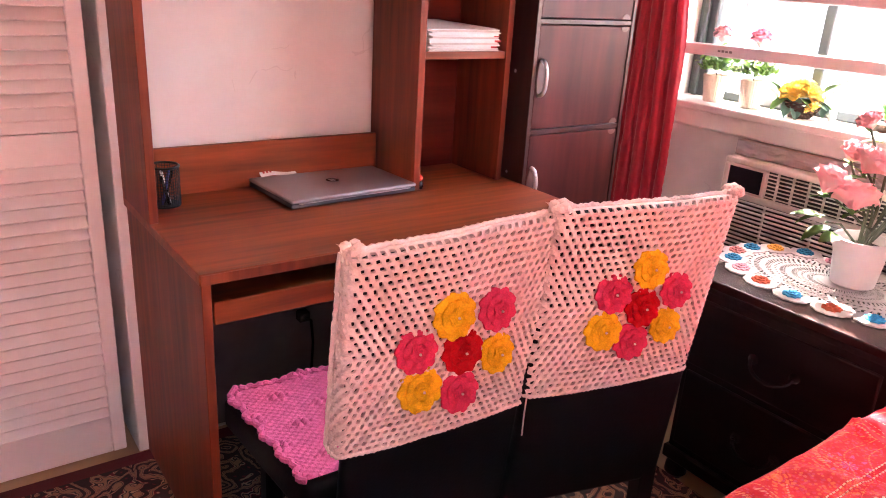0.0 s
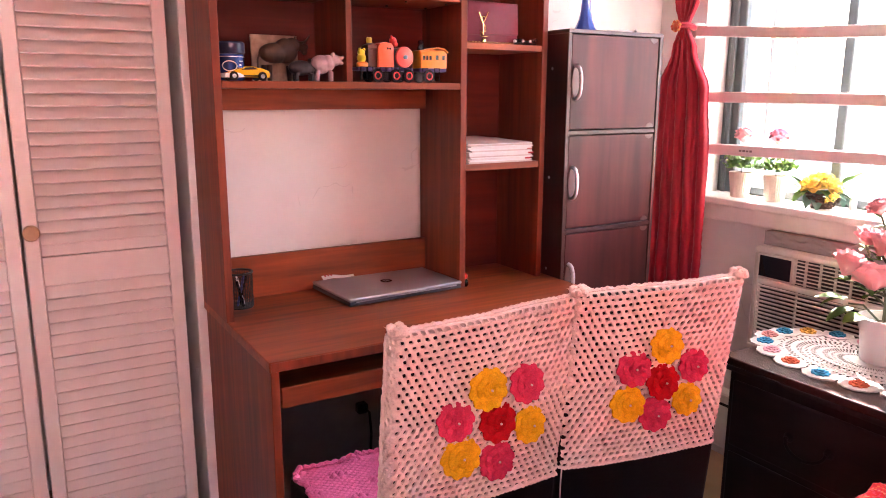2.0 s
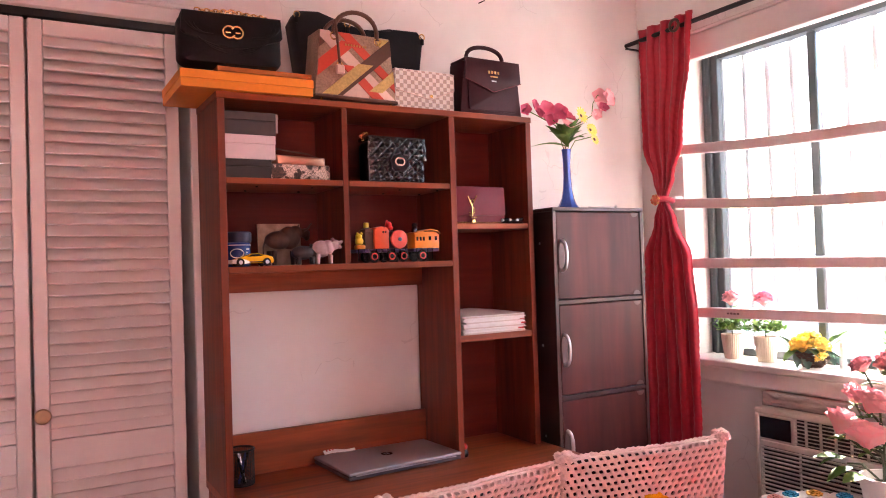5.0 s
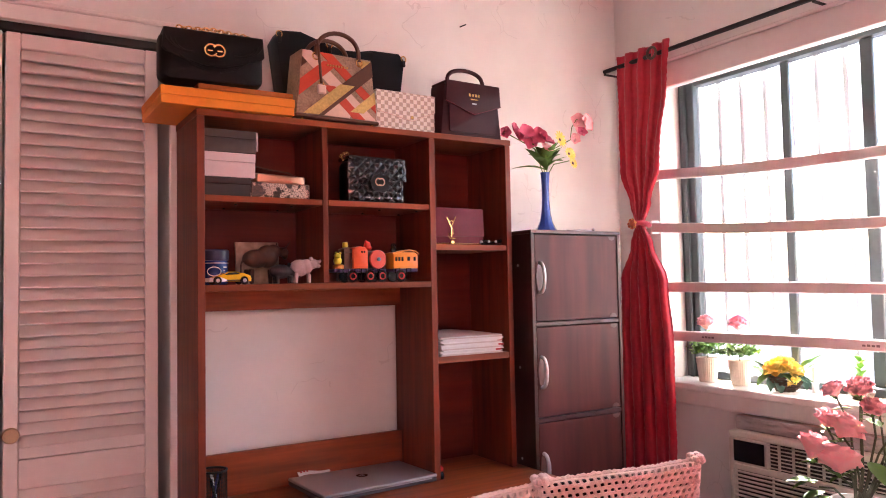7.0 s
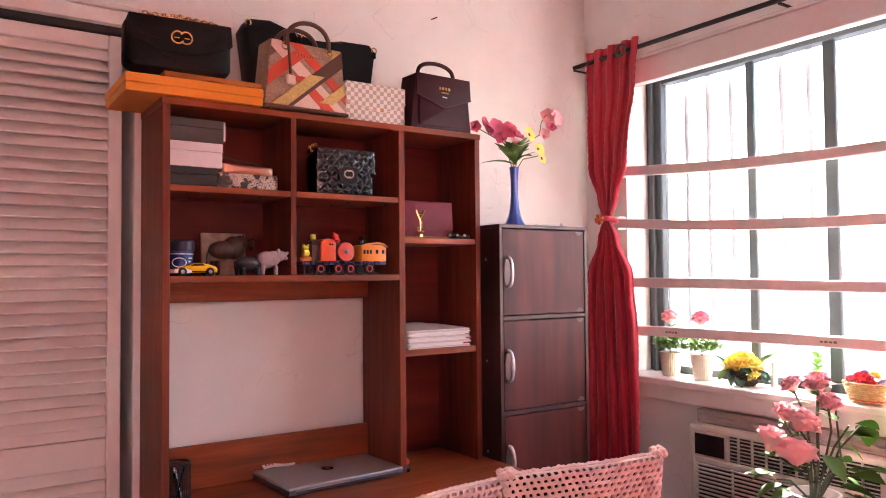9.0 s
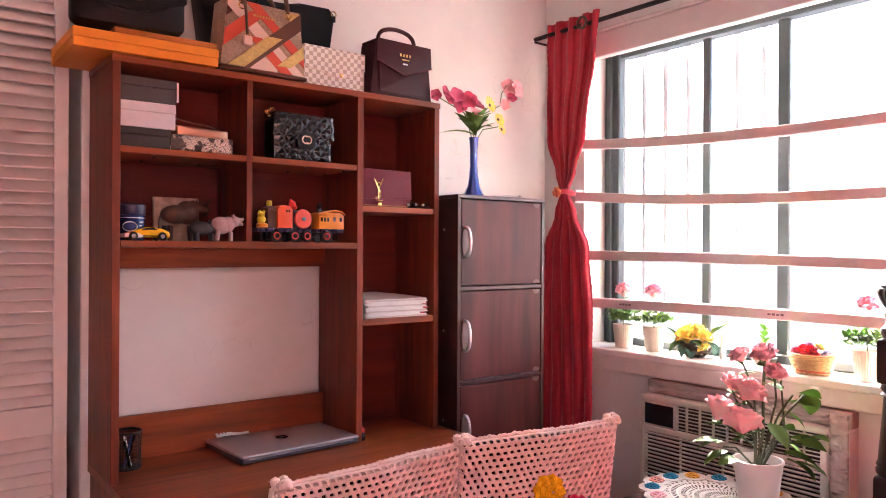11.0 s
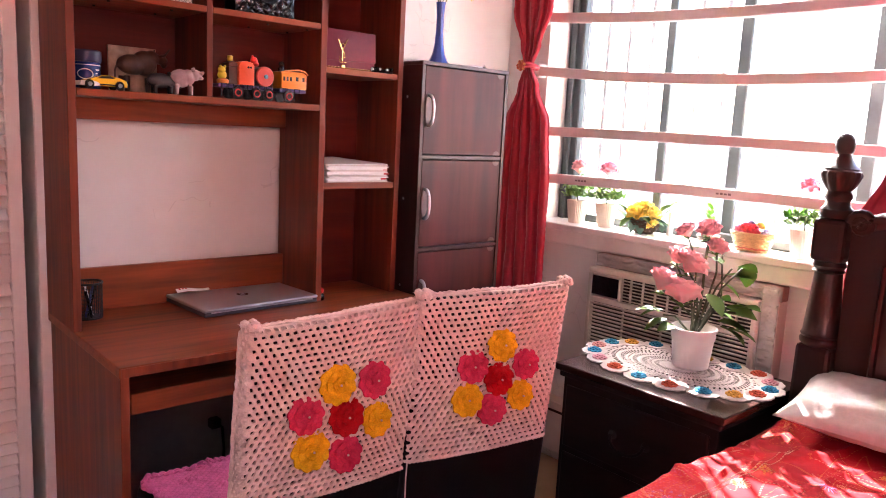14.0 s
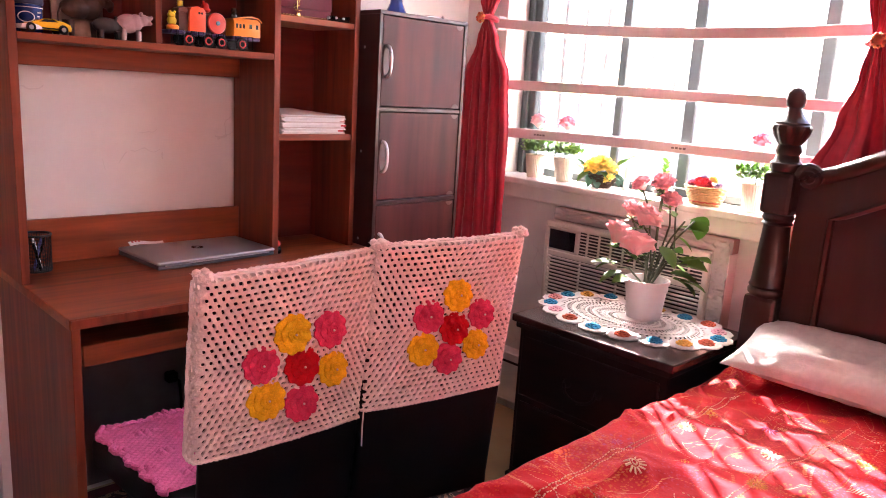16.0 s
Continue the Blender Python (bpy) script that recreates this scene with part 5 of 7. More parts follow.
# pots on the sill
def ribbed_pot(at, flower, r, seed, label):
    t = thing("flower_pot", at, label, "potted plant", "ribbed pots on the sill")
    bm = bmesh.new()
    n = 64
    prof = [(0.029, 0.0), (0.030, 0.002), (0.0405, 0.088), (0.0415, 0.09), (0.0385, 0.09), (0.036, 0.075)]
    rings = []
    for k, (rr, z) in enumerate(prof):
        rings.append([bm.verts.new(((rr + (0.0011 if (i % 2 and 0 < k < 3) else 0)) * math.cos(2 * math.pi * i / n), (rr + (0.0011 if (i % 2 and 0 < k < 3) else 0)) * math.sin(2 * math.pi * i / n), z)) for i in range(n)])
    for a, b in zip(rings, rings[1:]):
        for i in range(n):
            bm.faces.new((a[i], a[(i + 1) % n], b[(i + 1) % n], b[i]))
    bm.faces.new(rings[0][::-1]); bm.faces.new(rings[-1])
    part("pot", bm, M["pot_cream"], t, "cream ribbed pot")
    part("foliage", leaf_cluster(bmesh.new(), (0, 0, 0.118), 280, 0.023, 0.0065, 0.050, seed, (0, 80)), M["leaf_bright"], t, smooth=True)
    part("stem", tube([(0, 0, 0.08), (0.002, 0.004, 0.15), (0, 0.002, 0.212)], 0.002, 6), M["stem"], t)
    part("rose", rose_bm(r, 0.6, seed), flower, t, smooth=True, m=pose(0, 0.002, 0.206, 12, -18, 0) @ Matrix.Diagonal((0.95, 0.95, 1.25, 1)))
    part("leaf", leaf_mesh(bmesh.new(), pose(0, 0.0, 0.18, 35, 0, -110), 0.042, 0.013), M["leaf"], t, smooth=True)
    return t
SZ = 0.9803
ribbed_pot((2.42, 1.672, SZ), M["petal_pale"], 0.042, 11, "cream ribbed pot with a pale pink rose on the sill")
ribbed_pot((2.425, 1.535, SZ), M["petal_bright"], 0.043, 12, "cream ribbed pot with a bright pink rose on the sill")
p6 = ribbed_pot((2.395, 0.775, SZ), M["petal_bright"], 0.040, 13, "cream ribbed pot with a deep pink rose by the headboard")
part("leaf", leaf_mesh(bmesh.new(), pose(0, 0.02, 0.12, 65, 0, 20), 0.075, 0.014, 0.1), M["leaf_bright"], p6, smooth=True)

yb = thing("flower_bowl", (2.425, 1.36, SZ), "dark woven bowl of yellow silk flowers on the sill", "flower arrangement")
bmw = bmesh.new()
for k in range(7):
    rr = 0.030 + 0.024 * math.sin(k / 6 * math.pi * 0.55)
    tube([(rr * math.cos(a) , rr * math.sin(a), 0.004 + 0.0072 * k + 0.0022 * math.sin(12 * a + k * 3.14)) for a in [2 * math.pi * i / 48 for i in range(48)]], 0.0044, 6, bmw, closed=True)
part("bowl", bmw, M["wicker_dark"], yb, "dark brown woven bowl", True)
part("base", lathe([(0.026, 0.0), (0.03, 0.003), (0.045, 0.035)], 20), M["wicker_dark"], yb)
for i, (x, y, z, r) in enumerate(((-0.02, 0.02, 0.072, 0.044), (-0.01, -0.035, 0.07, 0.038), (0.01, 0.05, 0.065, 0.034), (0.0, 0.0, 0.09, 0.036), (-0.03, -0.055, 0.035, 0.026))):
    part("flower", rose_bm(r, 1.1, 20 + i), M["petal_yellow"], yb, smooth=True, m=pose(x, y, z, 0, -30, 70 * i))
for i in range(9):
    a = 200 * i / 8 + 80
    part("leaf", leaf_mesh(bmesh.new(), Matrix.Identity(4), 0.075, 0.019, 0.4), M["leaf_teal"] if i % 3 else M["leaf"], yb, smooth=True, m=pose(-0.02, -0.015 + 0.012 * (i - 4) * -1, 0.06, random.uniform(-35, 10), 0, a))
for x, y, z, rz in ((0.0, -0.075, 0.075, -150), (0.01, -0.06, 0.085, -190), (0.0, 0.06, 0.055, 40), (0.0, 0.08, 0.045, 10), (0.0, -0.09, 0.10, -170), (-0.01, 0.07, 0.07, 60)):
    part("leaf", leaf_mesh(bmesh.new(), Matrix.Identity(4), 0.055, 0.02, 0.1), M["leaf_bright"], yb, smooth=True, m=pose(x, y, z, 40, 0, rz))

cdl = thing("candle", (2.46, 1.275, SZ), "short white candle on the sill", "candle")
part("wax", lathe([(0.011, 0), (0.011, 0.083), (0.009, 0.086)], 16), M["pot_white"], cdl, smooth=True)
suc = thing("succulent", (2.455, 1.12, SZ), "small green succulent in a low dark dish", "potted plant")
part("dish", lathe([(0.03, 0), (0.04, 0.02), (0.038, 0.024), (0.001, 0.022)], 20), M["wicker_dark"], suc, smooth=True)
for i in range(22):
    part("leaf", leaf_mesh(bmesh.new(), Matrix.Identity(4), 0.034, 0.011, 0.1), M["leaf_bright"], suc, smooth=True, m=pose(0, 0, 0.03 + 0.0045 * i, 50 - 0.5 * i, 0, 137.5 * i))

bk = thing("flower_basket", (2.388, 0.93, SZ), "woven straw basket of silk roses with a thin hoop handle", "flower basket")
bmw = bmesh.new()
for k in range(10):
    rr = 0.044 + 0.0022 * k
    tube([(0.72 * (rr + 0.0016 * math.sin(14 * a + k * math.pi)) * math.cos(a), 1.12 * (rr + 0.0016 * math.sin(14 * a + k * math.pi)) * math.sin(a), 0.004 + 0.0062 * k) for a in [2 * math.pi * i / 84 for i in range(84)]], 0.0036, 6, bmw, closed=True)
part("weave", bmw, M["straw"], bk, "tan woven straw", True)
part("red_band", tube([(0.72 * 0.0475 * math.cos(a), 1.12 * 0.0475 * math.sin(a), 0.012) for a in [2 * math.pi * i / 60 for i in range(60)]], 0.0042, 6, closed=True), M["straw_red"], bk, "red woven band", True)
part("liner", lathe([(0.03, 0.002), (0.042, 0.05), (0.001, 0.052)], 20), M["soil"], bk)
part("handle", tube([(0.0, 0.066 * math.cos(a), 0.05 + 0.215 * math.sin(a)) for a in [math.pi * i / 24 for i in range(25)]], 0.0018, 6), M["straw"], bk, "thin hoop handle", True)
for i, (x, y, z, r, mm) in enumerate(((-0.015, 0.0, 0.066, 0.026, "petal_red"), (-0.012, 0.042, 0.062, 0.021, "petal_hot"), (-0.02, -0.018, 0.058, 0.018, "petal_red"), (-0.005, -0.022, 0.082, 0.018, "petal_yellow"), (0.005, 0.012, 0.085, 0.014, "petal_violet"), (-0.01, -0.048, 0.062, 0.018, "petal_violet"), (0.015, 0.03, 0.068, 0.018, "petal_hot"), (-0.005, 0.025, 0.075, 0.018, "petal_red"))):
    part("rose", rose_bm(r, 1.0, 40 + i), M[mm], bk, smooth=True, m=pose(x, y, z, 0, -35, 50 * i))

def flower_big(r, seed):
    """Crocheted rose: scalloped outer petals, a raised inner round and a spiral heart."""
    rnd = random.Random(seed)
    bm = bmesh.new()
    ph = rnd.uniform(0, 6)
    n = 84
    for k, (rad, zz, lobes, cupz) in enumerate(((1.0, 0.000, 9, 0.006), (0.70, 0.0055, 7, 0.006), (0.40, 0.0105, 5, 0.005))):
        rows = []
        for j in range(6):
            v = j / 5
            row = []
            for i in range(n):
                a = 2 * math.pi * i / n
                lob = 0.86 + 0.14 * abs(math.sin(lobes / 2 * a + ph + k)) ** 0.6
                R = r * rad * (0.12 + 0.88 * v) * (1 + (lob - 1) * v ** 2)
                stitch = 0.0009 * math.cos(28 * a) * (1 if j % 2 else -1)
                z = zz + cupz * math.sin(v * 2.2) + stitch + 0.0026 * v * v * math.sin(lobes * a + 2 * ph)
                row.append(bm.verts.new((R * math.cos(a), R * math.sin(a), z)))
            rows.append(row)
        rows.append([bm.verts.new((q.co.x * 1.01, q.co.y * 1.01, q.co.z - 0.0035)) for q in rows[-1]])
        rows.append([bm.verts.new((q.co.x * 0.80, q.co.y * 0.80, zz - 0.003)) for q in rows[-1]])
        for p, q in zip(rows, rows[1:]):
            for i in range(n):
                bm.faces.new((p[i], p[(i + 1) % n], q[(i + 1) % n], q[i]))
        bm.faces.new(rows[0])
    tube([(r * 0.30 * (1 - t / 14) * math.cos(t), r * 0.30 * (1 - t / 14) * math.sin(t), 0.0152) for t in [0.35 * k for k in range(34)]], 0.0016, 6, bm)
    return bm

# ---- doily ----
doily = thing("doily", (2.085, 0.972, NZ + 0.001), "white crocheted doily edged with coloured flowers", "doily")
DXR, DYR = 0.205, 0.300
bm = bmesh.new()
NR, NS_ = 30, 204
def dpt(r, a, z):
    return (DXR * r * math.cos(a), DYR * r * math.sin(a), z)
dv = []
for k in range(NR + 1):
    r = 0.04 + 0.80 * k / NR
    dv.append([bm.verts.new(dpt(r, 2 * math.pi * (i + 0.25 * (k % 2)) / NS_, 0.002 + 0.0012 * math.sin(k * 2.1))) for i in range(NS_)])
for k in range(NR):
    for i in range(NS_):
        hole = (k in (6, 7, 11, 12, 15, 16, 20, 21, 24, 25) and (i + k) % 3 == 0) or (k in (9, 18, 27) and i % 4 == 0)
        if not hole:
            bm.faces.new((dv[k][i], dv[k][(i + 1) % NS_], dv[k + 1][(i + 1) % NS_], dv[k + 1][i]))
part("lace", bm, M["lace"], doily)
part("middle", lathe([(0.04, 0.001), (0.04, 0.003), (0.001, 0.0035)], 24), M["lace"], doily)
order = ["d_yellow", "d_blue", "d_pinko", "d_blue", "d_pink", "d_orange", "d_blue", "d_orange", "d_blue", "d_yellow", "d_orange", "d_blue", "d_pink", "d_orange", "d_blue", "d_yellow", "d_pink", "d_blue"]
scal = None
for i in range(18):
    a = radians(58 + 20 * i)
    x, y = DXR * 0.93 * math.cos(a), DYR * 0.93 * math.sin(a)
    if x + 2.085 > 2.232:
        x = 2.232 - 2.085
    if scal is None:
        sb = bmesh.new()
        vs = [(0.040 * (1 + 0.04 * math.cos(10 * t)) * math.cos(t), 0.046 * (1 + 0.04 * math.cos(10 * t)) * math.sin(t)) for t in [2 * math.pi * k / 40 for k in range(40)]]
        top = [sb.verts.new((p, q, 0.0036)) for p, q in vs]
        bot = [sb.verts.new((p, q, 0.0)) for p, q in vs]
        sb.faces.new(top); sb.faces.new(bot[::-1])
        for k in range(40):
            sb.faces.new((top[k], bot[k], bot[(k + 1) % 40], top[(k + 1) % 40]))
        scal = finish(sb, "scallop", M["lace"])
    s = new("scallop", scal)
    s.parent = doily
    s.matrix_basis = pose(x, y, 0.0004 + 0.0003 * (i % 2), 0, 0, math.degrees(a))
    fo = part("flower", flower_big(0.0235, i), M[order[i]], doily, smooth=True, m=pose(x, y, 0.0045, 0, 0, 37 * i) @ Matrix.Diagonal((1, 1, 0.7, 1)))

# ---- crocheted chair covers ----
def cover(ch, w, z0, z1, flowers, label, seed, slope_b, slope_t):
    """A crocheted slipcover with open stitches over a chair's back; wrapped in the chair's own space."""
    ob = thing("chair_cover", (0, 0, 0), label, "chair cover", "crocheted chair covers")
    ob.matrix_basis = ch.matrix_basis
    tanb = math.tan(radians(8.0))
    def surf(s, z, d):
        """s runs along the girth: 0 the middle of the outer face; d: how far out."""
        hw, dep = w / 2, 0.044
        puff = 0.010 * (1 - (2 * s / w) ** 2) if abs(s) < hw else 0
        wob = 0.005 * noise.noise((s * 7, z * 7, seed)) + 0.003 * noise.noise((s * 17, z * 17, seed))
        yb = -(z - 0.45) * tanb
        over = max(0.0, z - z1)
        z = min(z, z1)
        q = (z - z0) / (z1 - z0)
        fold = 0.0105 * math.sin(math.pi / 2 * min(1.0, over / 0.014))
        yb += max(0.0, over - 0.004)
        z = z + fold + (slope_b + (slope_t - slope_b) * q) * max(-w / 2, min(w / 2, s))
        flare = 0.010 * ((z - z0) / (z1 - z0))
        if abs(s) <= hw:
            return Vector((s * (1 + flare), yb - 0.030 - puff - d + wob, z + 0.004 * noise.noise((s * 9, 0, seed)) * (z - z0) / (z1 - z0)))
        e = abs(s) - hw
        sg = 1 if s > 0 else -1
        return Vector((sg * (hw * (1 + flare) + d + 0.004 * math.sin(math.pi * min(1, e / dep)) + wob * 0.5), yb - 0.030 + e, z))
    bm = bmesh.new()
    cw, chh = 0.0150, 0.0128
    nrow = round((z1 - z0) / chh)
    nall = nrow + 2
    smax = w / 2 + 0.042
    ncol = round(2 * smax / cw)
    zc = (z0 + z1) / 2
    rnd = random.Random(seed)
    ztop = z0 + nall * (z1 - z0) / nrow
    for r in range(nall):
        z = z0 + (r + 0.5) * (z1 - z0) / nrow
        for c in range(ncol + 1):
            s = -smax + (c + 0.5 * (r % 2)) * 2 * smax / ncol
            if abs(s) > smax - 0.002:
                continue
            hx, hz = cw / 2 * 1.03, chh / 2 * 1.05
            edge = False
            side = abs(s) > abs(z - zc) * w / (z1 - z0)
            ix, iz = (0.0036, 0.0045) if side else (0.0046, 0.0038)
            ix *= rnd.uniform(0.88, 1.18); iz *= rnd.uniform(0.88, 1.18)
            sl = 0.0012 * (1 if (s > 0) == (z > zc) else -1)
            if abs(s) > w / 2:
                ix *= 1.1
            outer = [(-hx, -hz), (0, -hz), (hx, -hz), (hx, 0), (hx, hz), (0, hz), (-hx, hz), (-hx, 0)]
            lift = [0.0022, 0.0006, 0.0022, 0.0002, 0.0022, 0.0006, 0.0022, 0.0002]
            inner = [(-ix * 0.8 - sl, -iz * 0.8), (-sl, -iz), (ix * 0.8 - sl, -iz * 0.8), (ix, 0), (ix * 0.8 + sl, iz * 0.8), (sl, iz), (-ix * 0.8 + sl, iz * 0.8), (-ix, 0)]
            vo = [bm.verts.new(surf(s + a, min(max(z + b, z0), ztop), 0.003 + l)) for (a, b), l in zip(outer, lift)]
            vi = [bm.verts.new(surf(s + a, z + b, 0.0042)) for a, b in inner]
            if edge:
                for k in range(8):
                    bm.faces.new((vo[k], vo[(k + 1) % 8], vi[(k + 1) % 8], vi[k]))
                bm.faces.new(vi)
                continue
            vd = [bm.verts.new(surf(s + a * 1.15, z + b * 1.15, -0.0025)) for a, b in inner]
            for k in range(8):
                bm.faces.new((vo[k], vo[(k + 1) % 8], vi[(k + 1) % 8], vi[k]))
                bm.faces.new((vi[k], vi[(k + 1) % 8], vd[(k + 1) % 8], vd[k]))
    tagged(part("crochet_face", bm, M["crochet"], ob, "open-stitch cream pink crochet", True), kind="stuff")
    # the side towards the desk and the top
    inner = grid_bm(20, 20, lambda u, v: Vector(((u - 0.5) * w * 1.01, -(z0 + (z1 - z0) * v - 0.45) * tanb + 0.013, z0 + (z1 - z0) * v + slope_t * (u - 0.5) * w * v)))
    part("inner_face", inner, M["crochet"], ob)
    # picot hems
    def hem(pts, r, name):
        out = []
        for i, p in enumerate(pts):
            out.append(p + Vector((rnd.uniform(-1, 1) * 0.001, rnd.uniform(-1, 1) * 0.001, (0.0012 if i % 2 else -0.0006))))
        part(name, tube(out, r, 7), M["crochet"], ob, smooth=True)
    n = 64
    hem([surf(-w / 2 + w * i / n, ztop, 0.003) + Vector((0, 0, 0.003 * noise.noise((i * 0.4, seed, 0)))) for i in range(n + 1)], 0.0055, "top_hem")
    hem([surf(-smax + 2 * smax * i / 96, z0 - 0.001, 0.003) for i in range(97)], 0.0045, "bottom_hem")
    for sg in (-1, 1):
        hem([surf(sg * (smax - 0.001), z0 + (z1 - z0) * i / 56, 0.004) for i in range(57)], 0.0052, "side_hem")
        cnr = surf(sg * w / 2, z1 + 0.004, 0.002)
        cb = bmesh.new()
        for k in range(9):
            a = 2 * math.pi * k / 9
            lathe([(0.001, -0.009), (0.0085, -0.004), (0.0095, 0), (0.008, 0.005), (0.001, 0.009)], 8, cb, (cnr.x + 0.010 * math.cos(a), cnr.y + 0.014 + 0.013 * math.sin(a), cnr.z + 0.010 + 0.004 * math.sin(3 * a)))
        part("corner_tuft", cb, M["crochet"], ob, smooth=True)
    for dx, dz, col, rr in flowers:
        p = surf(dx, zc + dz, 0.0095)
        fo = part("crochet_flower", flower_big(rr, seed + int(1000 * (dx + dz))), M[col], ob, "raised crocheted flower with a bead", True, m=Matrix.Translation(p) @ pose(0, 0, 0, 90 - 8 + random.uniform(-2, 2), 0, 18 * dx + random.uniform(-2, 2)) @ pose(0, 0, 0, 0, 0, random.uniform(0, 360)))
        part("bead", lathe([(0.0005, -0.0025), (0.0024, -0.001), (0.0026, 0.0004), (0.0016, 0.0022), (0.0003, 0.0026)], 10), M["pearl"], fo, "pearl bead", True, m=pose(0.001, 0, 0.0174))
    return ob

Y_, P_, R_ = "yarn_yellow", "yarn_pink", "yarn_red"
cover(ch1, 0.396, 0.568, 0.943, [(0.005, -0.019, R_, 0.041), (-0.025, 0.059, Y_, 0.042), (0.062, 0.049, P_, 0.040), (-0.087, 0.005, P_, 0.039), (0.081, -0.044, Y_, 0.038), (-0.069, -0.077, Y_, 0.042), (0.011, -0.104, P_, 0.040)], "cream pink crocheted chair cover with red and yellow flowers", 3, 0.0, 0.045)
cv2 = cover(ch2, 0.356, 0.592, 0.966, [(0.015, -0.009, R_, 0.039), (0.011, 0.073, Y_, 0.038), (0.082, 0.018, P_, 0.036), (-0.056, 0.030, P_, 0.038), (0.078, -0.058, Y_, 0.036), (-0.060, -0.049, Y_, 0.039), (0.007, -0.082, P_, 0.038)], "cream pink crocheted chair cover with a ring of flowers", 7, 0.035, 0.035)
part("loose_thread", tube([(-0.181, -0.052, 0.588), (-0.184, -0.054, 0.55), (-0.183, -0.052, 0.50)], 0.0016, 5), M["crochet"], cv2, "loose pale thread", True)

# pink pad on the first seat
pad = thing("seat_pad", (0, 0, 0), "pink crocheted seat pad with bobble diamonds and scalloped edge", "seat pad")
pad.matrix_basis = ch1.matrix_basis
def padf(u, v):
    x, y = (-0.215 - 0.028 * v) * (1 - u) + 0.20 * u, 0.04 + 0.342 * v
    d = abs(((u * 3) % 1) - 0.5) + abs(((v * 3) % 1) - 0.5)
    bob = 0.0115 * max(0, math.cos(d * 2 * math.pi * 1.0)) * abs(math.sin(u * 75)) * abs(math.sin(v * 70))
    net = 0.002 * math.sin(u * 150) * math.sin(v * 140)
    drop = 0.0
    if y > 0.38:
        drop = (y - 0.38) * 0.6
    return (x + 0.005 * math.sin(y * 85) * (1 if u < 0.02 else 0), y, 0.4705 + bob + net - drop + 0.003 * noise.noise((u * 6, v * 6, 2)))
bm = grid_bm(130, 120, padf)
part("crochet", bm, M["yarn_rose"], pad, smooth=True)
edge = []
for i in range(81):
    q = padf(0, i / 80)
    edge.append((q[0] - 0.003 - 0.006 * abs(math.sin(i * 0.62)), q[1], q[2] - 0.001))
for i in range(1, 81):
    q = padf(i / 80, 1)
    edge.append((q[0], q[1] + 0.002 + 0.006 * abs(math.sin(i * 0.62)), q[2] + 0.002))
part("scalloped_edge", tube(edge, 0.0065, 7), M["yarn_rose"], pad, smooth=True)

# ---- rug ----
solo("rug", box_bm(-1.2, 1.83, -2.0, 2.035, 0.0005, 0.009, 0.003), M["rug"], "dark red oriental rug with beige floral pattern", "rug")

# outlet and lead below the desk
outl = thing("power_lead", (0, 0, 0), "black plug and lead behind the desk", "power lead")
part("plug", box_bm(1.048, 1.084, 1.998, 2.0295, 0.318, 0.352, 0.005), M["black"], outl, "black plug")
part("lead", tube([(1.068, 2.0, 0.335), (1.082, 1.99, 0.325), (1.088, 1.99, 0.25), (1.08, 1.99, 0.12), (1.06, 1.98, 0.02), (0.98, 1.93, 0.014), (0.9, 1.95, 0.014)], 0.0042, 8), M["black"], outl, smooth=True)

# ---- on the desk ----
lap = thing("laptop", (1.102, 1.895, 0.7605), "closed silver laptop with a paper slip on it", "laptop", rz=3.5)
part("base", box_bm(-0.19, 0.19, -0.128, 0.128, 0.002, 0.0145, 0.004, seg=2), M["laptop_shell"], lap, "grey lower shell")
part("lid", box_bm(-0.191, 0.191, -0.130, 0.130, 0.015, 0.0245, 0.0045, seg=3), M["laptop"], lap, "brushed silver lid")
part("front_lip", box_bm(-0.17, 0.17, -0.1305, -0.1285, 0.0125, 0.0155), M["steel"], lap)
part("emblem", lathe([(0.018, 0), (0.018, 0.0004)], 28), M["black"], lap, "dark round emblem", m=pose(0.0, 0.0, 0.0246))
for x0, x1, s in ((-0.008, -0.005, 0.3), (0.001, 0.004, 0.3)):
    part("emblem_bar", box_bm(x0, x1, -0.009, 0.009, 0.02505, 0.0253), M["laptop"], lap)
for y in (-0.005, 0.005):
    part("emblem_bar", box_bm(-0.004, 0.008, y - 0.001, y + 0.001, 0.02505, 0.0253), M["laptop"], lap)
for x in (-0.16, 0.16):
    for y in (-0.1, 0.1):
        part("foot", box_bm(x - 0.012, x + 0.012, y - 0.005, y + 0.005, 0, 0.002), M["black"], lap)
def slip_at(x, y, d=0.0):
    """A point of the curled slip, propped up along its far edge."""
    u, v = x / 0.105 + 0.5, y / 0.03 + 0.5
    return (x, y, 0.0008 + d + 0.017 * v + 0.004 * (math.sin(u * 6.0) + 1) * (0.4 + 0.6 * v))


slip = thing("paper_slip", (0.985, 2.000, 0.7863), "curled white paper slip with red print", "paper", rz=4)
part("sheet", grid_bm(14, 4, lambda u, v: slip_at((u - 0.5) * 0.105, (v - 0.5) * 0.03)), M["paper"], slip)
for x in (-0.044, -0.034, -0.024):
    part("print_bar", grid_bm(3, 3, lambda u, v: slip_at(x + 0.006 * u, -0.007 + 0.014 * v, 0.0006)), M["print_red"], slip)

